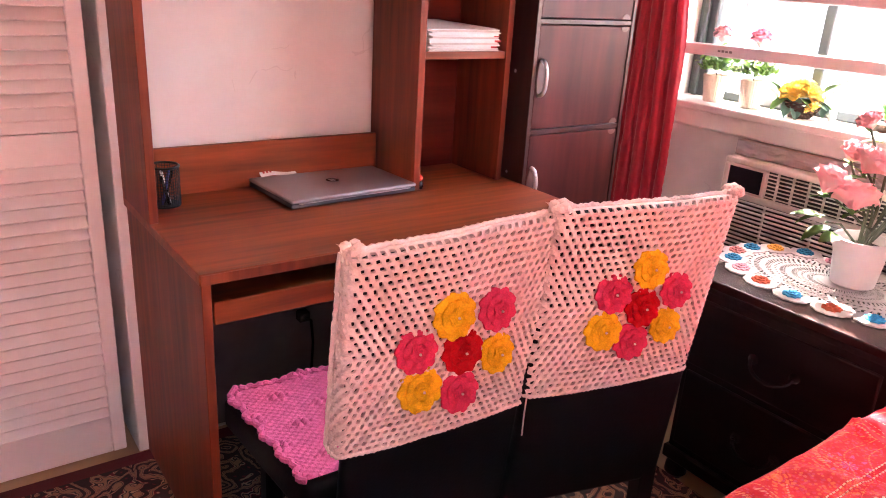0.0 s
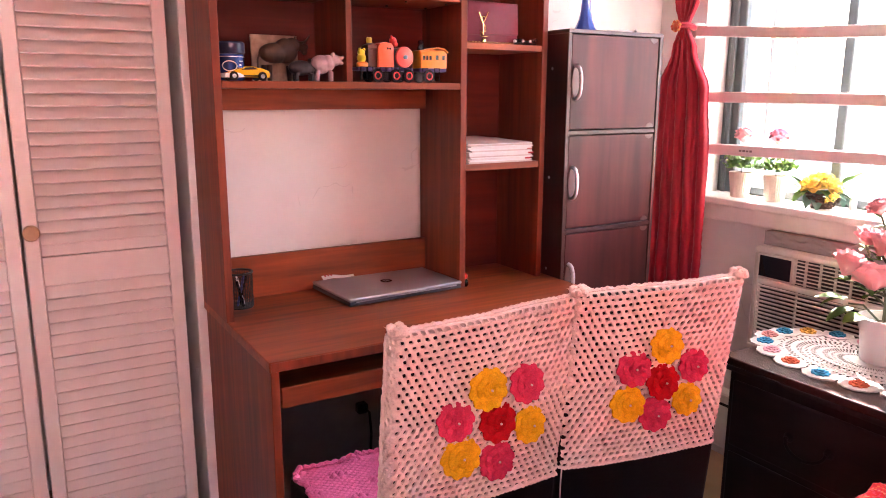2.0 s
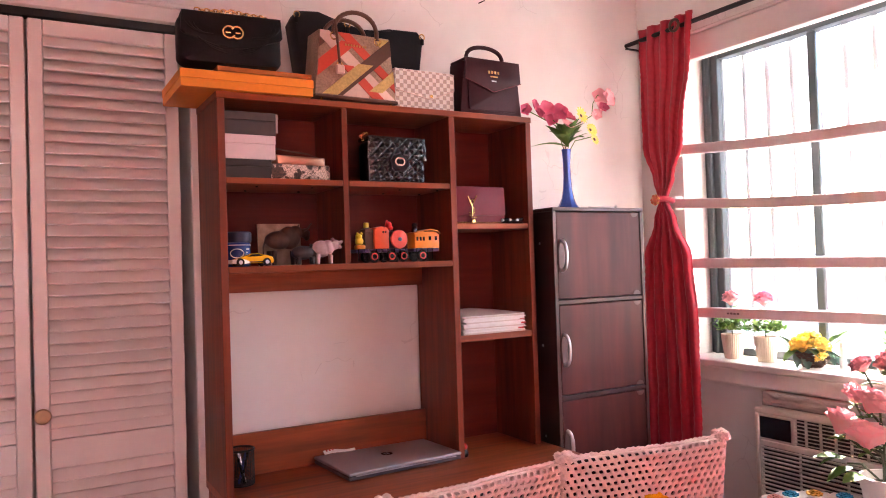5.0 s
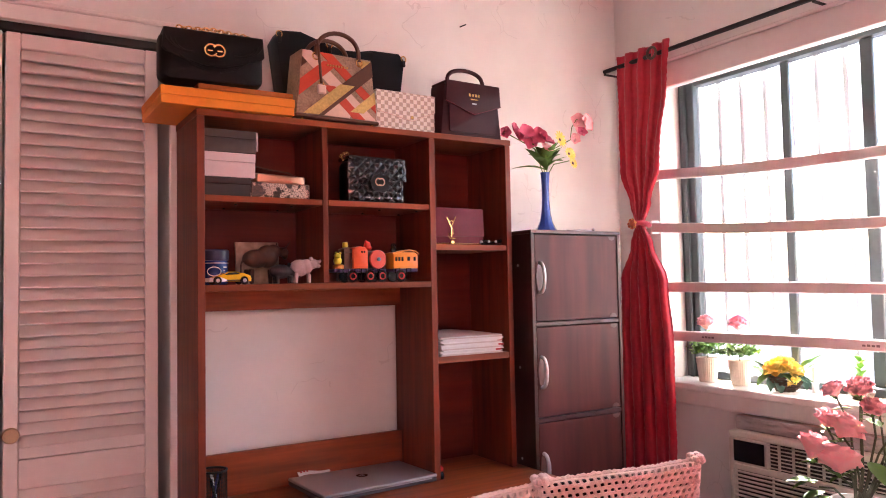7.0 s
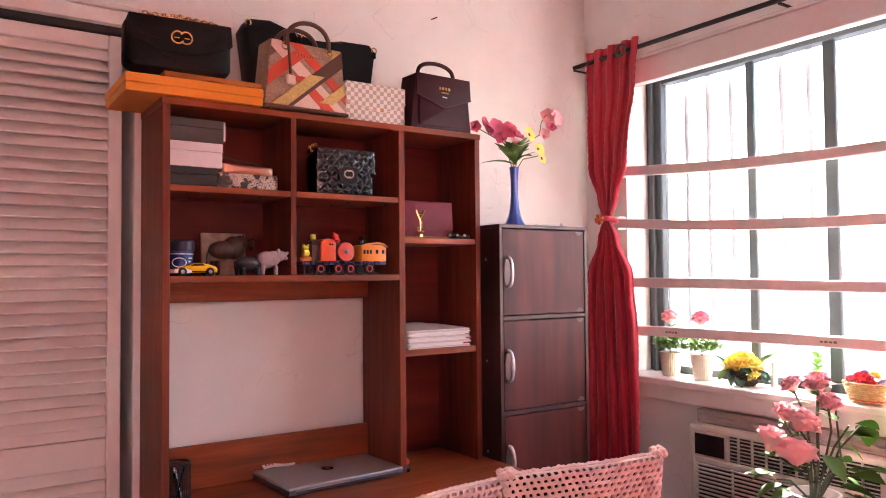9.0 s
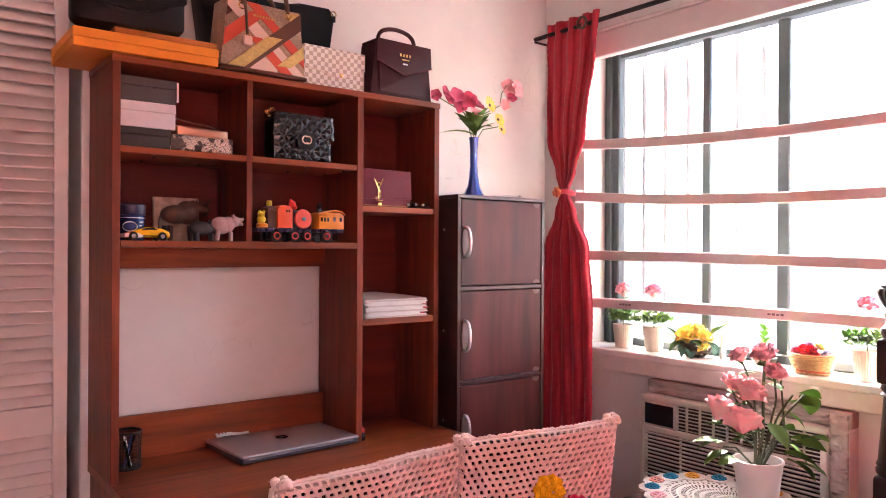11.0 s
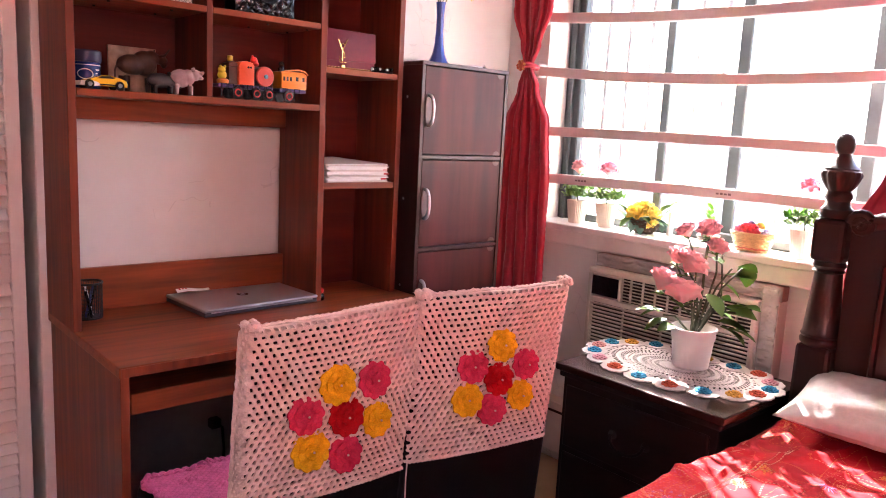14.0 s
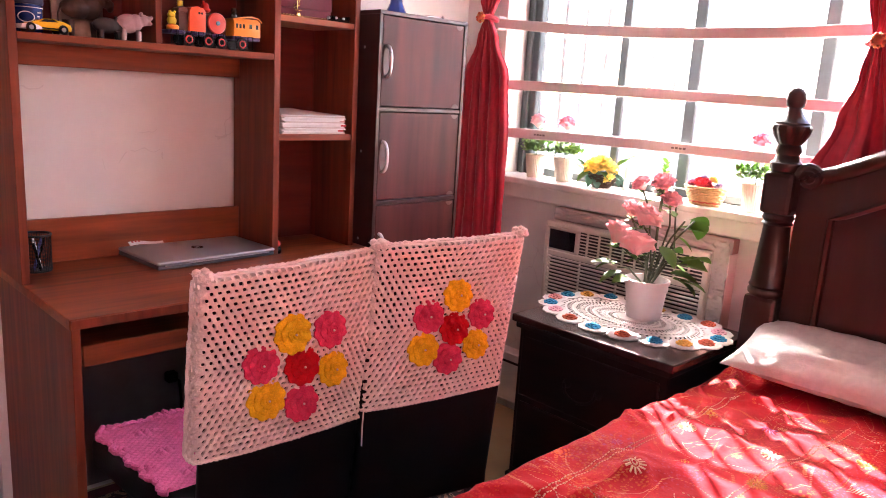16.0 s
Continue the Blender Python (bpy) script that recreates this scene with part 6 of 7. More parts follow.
cup = thing("pen_cup", (0.664, 1.925, 0.7605), "black wire mesh pen cup with pens", "pen cup")
bm = bmesh.new()
R, H = 0.036, 0.098
for i in range(36):
    a = 2 * math.pi * i / 36
    tube([(R * math.cos(a), R * math.sin(a), 0.002), (R * math.cos(a), R * math.sin(a), H)], 0.0007, 4, bm)
for k in range(26):
    z = 0.003 + (H - 0.004) * k / 25
    tube([(R * math.cos(a), R * math.sin(a), z) for a in [2 * math.pi * i / 36 for i in range(36)]], 0.0006, 4, bm, closed=True)
part("mesh", bm, M["iron"], cup, "fine black wire mesh")
part("rim", tube([(R * math.cos(a), R * math.sin(a), H) for a in [2 * math.pi * i / 36 for i in range(36)]], 0.003, 8, closed=True), M["iron"], cup, smooth=True)
part("bottom", lathe([(R, 0), (R, 0.003)], 36), M["iron"], cup)
for i, (x, y, tx, ty, L, c) in enumerate(((0.0, 0.01, 0.02, -0.012, 0.09, "black"), (0.01, 0, -0.012, 0.02, 0.085, "steel"), (-0.01, -0.01, 0.024, 0.012, 0.088, "pen_blue"), (0.005, -0.015, -0.02, -0.016, 0.08, "black"))):
    part("pen", tube([(x, y, 0.004), (x + tx, y + ty, L)], 0.0038, 8), M[c], cup, smooth=True)

toy = thing("toy_figure", (1.325, 1.802, 0.7605), "tiny red and black toy figure by the partition", "toy")
part("body", lathe([(0.010, 0), (0.012, 0.006), (0.010, 0.018), (0.006, 0.022)], 12), M["black"], toy, smooth=True)
part("head", lathe([(0.002, 0.02), (0.009, 0.026), (0.010, 0.033), (0.006, 0.04), (0.001, 0.042)], 12), M["toy_red"], toy, "red head", True)

# ---- on top of the hutch ----
HT = HZ1 + 0.0003
M["box_orange"] = mat("orange_box_card", (0.78, 0.23, 0.008), 0.5, grain=0.08, scale=80, bump=0.1)
M["box_orange_dark"] = mat("dull_orange_card", (0.55, 0.15, 0.02), 0.55, grain=0.1, scale=80, bump=0.1)
M["bag_black"] = mat("black_soft_leather", (0.006, 0.005, 0.006), 0.5, spec=0.18, grain=0.2, scale=120, bump=0.25)
M["bag_burgundy"] = mat("dark_burgundy_leather", (0.045, 0.010, 0.014), 0.5, spec=0.2, grain=0.2, scale=150, bump=0.15)
M["bag_brown"] = mat("brown_leather", (0.10, 0.035, 0.018), 0.42, grain=0.2, scale=150, bump=0.15)
M["bag_red"] = mat("orange_red_leather", (0.55, 0.055, 0.02), 0.45, grain=0.1, scale=150, bump=0.1)
M["bag_pale"] = mat("pale_pink_leather", (0.66, 0.46, 0.38), 0.45, grain=0.08, scale=150, bump=0.1)
M["bag_gold"] = mat("crackled_gold_leather", (0.62, 0.42, 0.14), 0.4, metal=0.4, grain=0.3, scale=140, bump=0.4)
M["bag_canvas"] = mat("monogram_canvas", (0.36, 0.24, 0.16), 0.6, grain=0.4, scale=170, second=(0.20, 0.12, 0.075), bump=0.2)
M["wine"] = mat("wine_leather", (0.15, 0.010, 0.026), 0.5, spec=0.3, grain=0.12, scale=160, bump=0.15)

def checker_mat(name, a, b_, s):
    m = bpy.data.materials.new(name)
    m.use_nodes = True
    N, L = m.node_tree.nodes, m.node_tree.links
    tc = N.new("ShaderNodeTexCoord"); ck = N.new("ShaderNodeTexChecker")
    mp = N.new("ShaderNodeMapping"); mp.inputs["Scale"].default_value = (1, 0, 1)
    mp.inputs["Location"].default_value = (0, 0.003, 0.0005)
    ck.inputs["Scale"].default_value = s
    ck.inputs["Color1"].default_value, ck.inputs["Color2"].default_value = (*a, 1), (*b_, 1)
    L.new(tc.outputs["Object"], mp.inputs[0]); L.new(mp.outputs[0], ck.inputs["Vector"])
    nz = N.new("ShaderNodeTexNoise"); nz.inputs["Scale"].default_value = 220
    L.new(tc.outputs["Object"], nz.inputs["Vector"])
    mx = N.new("ShaderNodeMix"); mx.data_type = "RGBA"; mx.inputs["Factor"].default_value = 0.12
    L.new(ck.outputs["Color"], mx.inputs["A"]); L.new(nz.outputs["Color"], mx.inputs["B"])
    L.new(mx.outputs["Result"], N["Principled BSDF"].inputs["Base Color"])
    N["Principled BSDF"].inputs["Roughness"].default_value = 0.5
    return m
M["check"] = checker_mat("cream_check_canvas", (0.74, 0.66, 0.58), (0.42, 0.31, 0.25), 78)

ob1 = thing("gift_box", (0.496, 1.765, HT), "flat bright orange box on the hutch", "box", "orange boxes")
part("tray", box_bm(0, 0.354, 0, 0.27, 0, 0.022, 0.001), M["box_orange"], ob1)
part("lid", box_bm(-0.0015, 0.3555, -0.0015, 0.2715, 0.0225, 0.046, 0.0015), M["box_orange"], ob1)
ob2 = thing("gift_box", (0.598, 1.80, HT + 0.0465), "smaller dull orange box on a larger one", "box", "orange boxes")
part("tray", box_bm(0, 0.26, 0, 0.2, 0, 0.010, 0.001), M["box_orange_dark"], ob2)
part("lid", box_bm(-0.0012, 0.2612, -0.0012, 0.2012, 0.0102, 0.024, 0.001), M["box_orange_dark"], ob2)
part("ribbon_end", box_bm(0.250, 0.256, -0.0022, -0.0014, 0.014, 0.018), M["gold"], ob2)

def rounded(w, h, r, n=6, taper=0.0, sag=0.0):
    """Outline of a rounded rectangle in x and z, its base at z = 0."""
    pts = []
    for cx, cz, a0 in ((w / 2 - r, r, -90), (w / 2 - r - taper, h - r, 0), (-w / 2 + r + taper, h - r, 90), (-w / 2 + r, r, 180)):
        for k in range(n + 1):
            a = radians(a0 + 90 * k / n)
            pts.append((cx + r * math.cos(a), cz + r * math.sin(a)))
    return pts

def chain(pts, parent, link=0.009, name="chain"):
    """A metal chain drawn as alternating oval links along pts, in one mesh."""
    bm = bmesh.new()
    seg = [Vector(p) for p in pts]
    path = []
    for a, b in zip(seg, seg[1:]):
        n = max(1, round((b - a).length / (link * 0.75)))
        path += [a.lerp(b, k / n) for k in range(n)]
    path.append(seg[-1])
    for i, p in enumerate(path[:-1]):
        d = (path[i + 1] - p).normalized()
        side = Vector((0, 1, 0)) if i % 2 else d.cross(Vector((0, 1, 0))).normalized()
        tube([p + d * (link * 0.55 * math.cos(a)) + side * (link * 0.36 * math.sin(a)) for a in [2 * math.pi * k / 10 for k in range(10)]], link * 0.13, 5, bm, closed=True)
    return part(name, bm, M["gold"], parent, "gold chain strap", True)

def ring_bm(r, t, w0=0.0, w1=360.0, sx=1.0):
    n = 28
    pts = [(sx * r * math.cos(radians(w0 + (w1 - w0) * k / n)), 0, r * math.sin(radians(w0 + (w1 - w0) * k / n))) for k in range(n + (0 if w1 - w0 >= 360 else 1))]
    return tube(pts, t, 8, closed=w1 - w0 >= 360)

# soft black flap bag with a gold double ring
b1 = thing("handbag", (0.632, 1.812, HT + 0.0712), "soft black flap handbag with gold double-ring clasp and chain", "handbag", "handbags on the hutch", rz=-4)
W, H, D = 0.270, 0.122, 0.085
def soft_body(w, h, d, ny=14, nx=26, puff=0.018, seed=1, taper=0.0):
    """A stuffed box: rounded, bulging front and back."""
    bm = bmesh.new()
    prof = rounded(w, h, min(w, h) * 0.14, 6, taper)
    layers = []
    for k in range(ny + 1):
        s = 2 * k / ny - 1
        sc = 1 - 0.10 * abs(s) ** 4
        layers.append([bm.verts.new((x * sc, s * d / 2, h / 2 + (z - h / 2) * sc - (0.0 if sc == 1 else 0) - h / 2 * (1 - sc))) for x, z in prof])
    n = len(prof)
    for a, b in zip(layers, layers[1:]):
        for i in range(n):
            bm.faces.new((a[i], b[i], b[(i + 1) % n], a[(i + 1) % n]))
    for lay, sg in ((layers[0], -1), (layers[-1], 1)):
        prev = lay
        for q in (0.8, 0.55, 0.25):
            ring = []
            for v in lay:
                c = Vector((0, v.co.y, h * 0.48))
                p = c.lerp(v.co, q)
                p.y += sg * puff * (1 - q ** 2) + 0.003 * noise.noise((p.x * 20, p.z * 20, seed))
                ring.append(bm.verts.new(p))
            for i in range(n):
                bm.faces.new((prev[i], prev[(i + 1) % n], ring[(i + 1) % n], ring[i]))
            prev = ring
        bm.faces.new(prev)
    return bm
part("body", soft_body(W, H, D, puff=0.016, seed=2), M["bag_black"], b1, smooth=True)
fl = [(-W / 2 + 0.008, H + 0.002), (W / 2 - 0.008, H + 0.002), (W / 2 - 0.004, 0.072)] + [(0.125 * math.cos(a), 0.064 - 0.030 * math.sin(a) ** 3) for a in [math.pi * k / 20 for k in range(1, 20)]] + [(-W / 2 + 0.004, 0.072)]
part("flap", extrude_outline(fl, -D / 2 - 0.022, -D / 2 - 0.008, bevel=0.004), M["bag_black"], b1, smooth=True)
part("flap_top", extrude_outline([(-W / 2 + 0.005, H - 0.006), (W / 2 - 0.005, H - 0.006), (W / 2 - 0.010, H + 0.006), (-W / 2 + 0.010, H + 0.006)], -D / 2 - 0.012, D / 2 - 0.01, bevel=0.004), M["bag_black"], b1, smooth=True)
for i in range(6):
    for sg in (-1, 1):
        part("quilt_seam", tube([(sg * (0.124 - 0.012 * i - 0.050 * t * t), -D / 2 - 0.0225, max(0.066, 0.102 - 0.004 * i - 0.040 * t) if i < 3 else 0.058 - 0.009 * (i - 3) - 0.022 * t) for t in (0, 0.25, 0.5, 0.75, 1.0)], 0.0022, 6), M["bag_black"], b1, smooth=True)
for x, sp in ((-0.010, (40, 330)), (0.010, (-140, 150))):
    part("clasp_ring", ring_bm(0.0155, 0.0026, *sp), M["gold"], b1, "gold ring clasp", True, pose(x, -D / 2 - 0.0245, 0.075))
    part("clasp_bar", tube([(x - 0.004 if x > 0 else x + 0.004, -D / 2 - 0.0245, 0.074), (x * 1.9, -D / 2 - 0.0245, 0.074)], 0.0022, 6), M["gold"], b1, smooth=True)
chain([(-0.085, -0.035, H + 0.014), (-0.05, -0.045, H + 0.010), (0.0, -0.048, H + 0.013), (0.05, -0.045, H + 0.009), (0.10, -0.03, H + 0.012)], b1, 0.014)

# black bucket tote at the back
b2 = thing("handbag", (1.078, 1.965, HT), "plain black structured tote behind other bags", "handbag", "handbags on the hutch")
tote = extrude_outline([(-0.185, 0), (0.185, 0), (0.222, 0.265), (0.20, 0.288), (0.10, 0.285), (0.0, 0.255), (-0.06, 0.285), (-0.14, 0.308), (-0.205, 0.302), (-0.222, 0.27)], -0.03, 0.06, bevel=0.012)
part("body", tote, M["bag_navy"], b2, smooth=True)
for x, z in ((-0.212, 0.285), (-0.05, 0.275), (0.212, 0.268)):
    part("ring", ring_bm(0.009, 0.002), M["gold"], b2, smooth=True, m=pose(x, -0.034, z))
    part("tab", box_bm(x - 0.006, x + 0.006, -0.038, -0.0305, z - 0.026, z - 0.006, 0.002), M["bag_black"], b2)

# patchwork top-handle bag
b3 = thing("handbag", (0.992, 1.822, HT + 0.006), "patchwork top-handle bag in canvas, red, pink and gold leather", "handbag", "handbags on the hutch", rz=3)
TW, BW, BH = 0.112, 0.132, 0.196      # half widths at top and base, height
part("body", extrude_outline([(-BW, 0), (BW, 0), (TW, BH), (-TW, BH)], -0.03, 0.06, bevel=0.005), M["bag_canvas"], b3, smooth=True)
part("base", box_bm(-BW - 0.003, BW + 0.003, -0.036, 0.064, -0.0005, 0.010, 0.003), M["bag_brown"], b3, "brown leather base")
for x in (-BW + 0.02, BW - 0.02):
    for y in (-0.028, 0.05):
        part("stud", lathe([(0.005, -0.006), (0.004, 0)], 10), M["gold"], b3, m=pose(x, y, 0))
def patch(poly, col, lift):
    part("patch", extrude_outline(poly, -0.0315 - lift, -0.0302, bevel=0.0004), M[col], b3)
def strip(x0, z0, x1, z1, w, col, lift):
    """A leather band on the front, clipped to the bag's outline."""
    poly = [(x0 - w, z0), (x0 + w, z0), (x1 + w, z1), (x1 - w, z1)]
    def clip(pl, nx, nz, c):
        out = []
        for a, b in zip(pl, pl[1:] + pl[:1]):
            da, db = nx * a[0] + nz * a[1] - c, nx * b[0] + nz * b[1] - c
            if da <= 0:
                out.append(a)
            if da * db < 0:
                s = da / (da - db)
                out.append((a[0] + (b[0] - a[0]) * s, a[1] + (b[1] - a[1]) * s))
        return out
    k = (BW - TW) / BH
    for nx, nz, c in ((0, 1, BH - 0.002), (0, -1, -0.011), (1, k, BW - 0.002), (-1, k, BW - 0.002)):
        poly = clip(poly, nx, nz, c)
    if len(poly) > 2:
        patch(poly, col, lift)
strip(-0.145, 0.225, 0.165, -0.045, 0.026, "bag_pale", 0.0010)
strip(-0.075, 0.225, 0.24, -0.045, 0.020, "bag_red", 0.0010)
strip(-0.03, 0.10, 0.13, -0.045, 0.020, "bag_red", 0.0018)
strip(-0.09, 0.0, 0.17, 0.215, 0.030, "bag_brown", 0.0026)
strip(-0.10, 0.0, 0.03, 0.108, 0.024, "bag_gold", 0.0034)
strip(-0.15, 0.060, -0.02, 0.17, 0.026, "bag_red", 0.0014)
strip(-0.16, 0.12, -0.04, 0.225, 0.018, "bag_brown", 0.0008)
strip(0.06, 0.03, 0.18, 0.13, 0.022, "bag_gold", 0.0034)
strip(0.085, 0.19, 0.11, 0.15, 0.022, "bag_gold", 0.0008)
strip(-0.01, 0.0, 0.01, 0.06, 0.044, "bag_pale", 0.0004)
for y in (-0.03, 0.045):
    pts = [(-0.07 * math.cos(math.pi * s), y - 0.012 * math.sin(math.pi * s), BH - 0.012 + 0.070 * math.sin(math.pi * s) ** 0.75) for s in [k / 14 for k in range(15)]]
    part("handle", tube(pts, 0.0065, 10), M["bag_brown"], b3, "rolled brown leather handle", True)
for x in (-0.07, 0.07):
    part("handle_ring", ring_bm(0.010, 0.002), M["gold"], b3, smooth=True, m=pose(x, -0.034, BH - 0.016))
part("tag_strap", tube([(-0.068, -0.04, BH + 0.03), (-0.064, -0.046, BH - 0.04), (-0.058, -0.042, 0.100)], 0.0042, 8), M["bag_brown"], b3, smooth=True)
part("padlock", box_bm(-0.070, -0.044, -0.047, -0.036, 0.070, 0.096, 0.003), M["bag_pale"], b3, "small leather-covered padlock")
part("padlock_bow", ring_bm(0.008, 0.0018, 0, 180), M["gold"], b3, smooth=True, m=pose(-0.057, -0.041, 0.096))
for k in range(8):
    part("letter_bar", box_bm(-0.036 + 0.009 * k, -0.031 + 0.009 * k, -0.0346, -0.0338, BH - 0.040, BH - 0.034), M["gold"], b3)

# check envelope clutch
b4 = thing("clutch", (1.232, 1.828, HT), "cream and beige checked canvas envelope clutch", "clutch", "handbags on the hutch", rz=1)
part("body", extrude_outline(rounded(0.212, 0.124, 0.006, 3), -0.012, 0.012, bevel=0.003), M["check"], b4, smooth=True)
part("flap", extrude_outline([(-0.105, 0.121), (0.105, 0.121), (0.105, 0.070), (0.02, 0.034), (-0.105, 0.058)], -0.0165, -0.0125, bevel=0.001), M["check"], b4)
part("flap_edge", tube([(-0.105, -0.0168, 0.058), (0.02, -0.0168, 0.034), (0.105, -0.0168, 0.070)], 0.0012, 6), M["bag_pale"], b4)
part("snap", lathe([(0.005, 0), (0.005, 0.002), (0.002, 0.0035)], 14), M["gold"], b4, smooth=True, m=pose(0.02, -0.0166, 0.045, 90, 0, 0))

# dark burgundy top-handle bag
b5 = thing("handbag", (1.468, 1.835, HT), "dark burgundy leather top-handle bag with pointed flap", "handbag", "handbags on the hutch", rz=2)
part("body", extrude_outline([(-0.122, 0), (0.122, 0), (0.105, 0.168), (-0.105, 0.168)], -0.035, 0.05, bevel=0.008), M["bag_burgundy"], b5, smooth=True)
part("pocket", extrude_outline(rounded(0.185, 0.10, 0.008, 4), -0.0405, -0.0355, bevel=0.0015), M["bag_burgundy"], b5, smooth=True, m=pose(0, 0, 0.012))
part("flap", extrude_outline([(-0.106, 0.176), (0.106, 0.176), (0.110, 0.108), (0.0, 0.072), (-0.110, 0.108)], -0.049, -0.041, bevel=0.003), M["bag_burgundy"], b5, smooth=True)
part("flap_top", box_bm(-0.105, 0.105, -0.046, 0.045, 0.1685, 0.177, 0.003), M["bag_burgundy"], b5)
part("flap_edge", tube([(-0.110, -0.0492, 0.108), (0.0, -0.0492, 0.072), (0.110, -0.0492, 0.108)], 0.0012, 6), M["wine"], b5)
part("handle", tube([(-0.072 * math.cos(math.pi * k / 16), 0.0, 0.176 + 0.052 * math.sin(math.pi * k / 16) ** 0.6) for k in range(17)], 0.0068, 10), M["bag_burgundy"], b5, "curved leather handle", True)
for x in (-0.073, 0.073):
    part("handle_ring", ring_bm(0.008, 0.002), M["gold"], b5, smooth=True, m=pose(x, -0.002, 0.178))
for k in range(4):
    part("letter_bar", box_bm(-0.021 + 0.012 * k, -0.014 + 0.012 * k, -0.0502, -0.0494, 0.130, 0.139), M["gold"], b5)
part("letter_bar", box_bm(-0.014, 0.016, -0.0502, -0.0494, 0.119, 0.123), M["gold"], b5)
part("letter_bar", box_bm(-0.008, 0.010, -0.0502, -0.0494, 0.105, 0.109), M["steel"], b5)

# ---- top row of the hutch ----
S1, S2, S3, S4 = 1.6113, 1.3723, 1.4873, 1.1363
M["card_black"] = mat("black_card", (0.025, 0.018, 0.016), 0.55, grain=0.15, scale=60, bump=0.1)
M["card_grey"] = mat("dark_brown_grey_card", (0.06, 0.042, 0.038), 0.55, grain=0.15, scale=60, bump=0.1)
M["card_pale"] = mat("pale_pink_card", (0.68, 0.55, 0.54), 0.6, grain=0.06, scale=60)
def shoe_box(z, w, h, col, label, x1=0.748):
    t = thing("storage_box", (0.612, 1.806, z), label, "box", "stacked boxes in the hutch")
    w = x1 - 0.612
    part("tray", box_bm(0.001, w - 0.001, 0.001, 0.185, 0, h * 0.62, 0.001), M[col], t)
    part("lid", box_bm(0, w, 0, 0.187, h * 0.62 + 0.0004, h, 0.0015), M[col], t)
    return t
shoe_box(S1, 0.13, 0.052, "card_black", "flat black cardboard box in the hutch", 0.739)
shoe_box(S1 + 0.0525, 0.14, 0.066, "card_pale", "pale pink cardboard box in a stack", 0.752)
bx = shoe_box(S1 + 0.1189, 0.14, 0.062, "card_grey", "dark grey cardboard box on top of a stack", 0.754)
part("ribbon_tab", box_bm(0.1425, 0.1475, 0.0, 0.006, 0.008, 0.060, 0.001), M["card_pale"], bx, "pale ribbon tab")
tray = thing("snakeskin_pouch", (0.826, 1.85, S1), "flat snakeskin-print pouch with rose gold flap", "pouch")
def snake():
    m = bpy.data.materials.new("snakeskin_print")
    m.use_nodes = True
    N, L = m.node_tree.nodes, m.node_tree.links
    tc = N.new("ShaderNodeTexCoord")
    v = N.new("ShaderNodeTexVoronoi"); v.inputs["Scale"].default_value = 150; v.feature = "DISTANCE_TO_EDGE"
    n = N.new("ShaderNodeTexNoise"); n.inputs["Scale"].default_value = 42; n.inputs["Detail"].default_value = 2
    L.new(tc.outputs["Object"], v.inputs["Vector"]); L.new(tc.outputs["Object"], n.inputs["Vector"])
    r = N.new("ShaderNodeValToRGB")
    r.color_ramp.elements[0].position, r.color_ramp.elements[0].color = 0.44, (0.03, 0.018, 0.014, 1)
    r.color_ramp.elements[1].position, r.color_ramp.elements[1].color = 0.50, (0.70, 0.54, 0.44, 1)
    L.new(n.outputs[0], r.inputs[0])
    g = N.new("ShaderNodeMath"); g.operation = "GREATER_THAN"; g.inputs[1].default_value = 0.06
    L.new(v.outputs["Distance"], g.inputs[0])
    mx = N.new("ShaderNodeMix"); mx.data_type = "RGBA"
    L.new(g.outputs[0], mx.inputs["Factor"]); mx.inputs["A"].default_value = (0.10, 0.06, 0.045, 1)
    L.new(r.outputs[0], mx.inputs["B"])
    b = N["Principled BSDF"]
    L.new(mx.outputs["Result"], b.inputs["Base Color"]); b.inputs["Roughness"].default_value = 0.35
    return m
M["snake"] = snake()
part("body", soft_body(0.185, 0.046, 0.07, puff=0.01, seed=7), M["snake"], tray, smooth=True)
part("top_flap", soft_body(0.150, 0.026, 0.065, puff=0.006, seed=8), M["rose_gold"], tray, "folded rose gold leather flap", True, pose(0.002, 0.0, 0.043, 0, 2, 0))
part("strap", tube([(-0.075, 0.02, 0.06), (-0.055, 0.01, 0.093), (-0.02, 0.0, 0.085), (0.03, -0.01, 0.078), (0.06, -0.01, 0.066)], 0.0022, 6), M["bag_brown"], tray, "thin leather strap", True)

# quilted black bag
b6 = thing("handbag", (1.128, 1.855, S1), "quilted black leather flap bag with rose gold clasp", "handbag", rz=2)
def quilt(w, h, y, cell=0.034, amp=0.0062, z0=0.0, taper=0.0):
    def f(u, v):
        x, z = (u - 0.5) * w * (1 - taper * v), z0 + h * v
        p, q = (x + z) / cell, (x - z) / cell
        a = abs((p % 1) - 0.5) * 2
        b = abs((q % 1) - 0.5) * 2
        puff = (1 - a ** 3) * (1 - b ** 3)
        e = min(u, 1 - u, v, 1 - v) * 12
        return (x, y - amp * puff * min(1, e) - 0.006 * math.sin(math.pi * u), z)
    return grid_bm(90, 64, f)
part("body", soft_body(0.196, 0.128, 0.07, puff=0.001, seed=9), M["bag_black"], b6, smooth=True)
part("quilted_front", quilt(0.188, 0.085, -0.034, z0=0.004), M["bag_gloss"], b6, "diamond-quilted leather", True)
part("quilted_flap", quilt(0.202, 0.066, -0.042, z0=0.070, taper=0.04), M["bag_gloss"], b6, "diamond-quilted flap", True)
part("flap_tab", extrude_outline(rounded(0.058, 0.050, 0.016, 5), -0.056, -0.051, bevel=0.001), M["bag_gloss"], b6, m=pose(0, 0, 0.034))
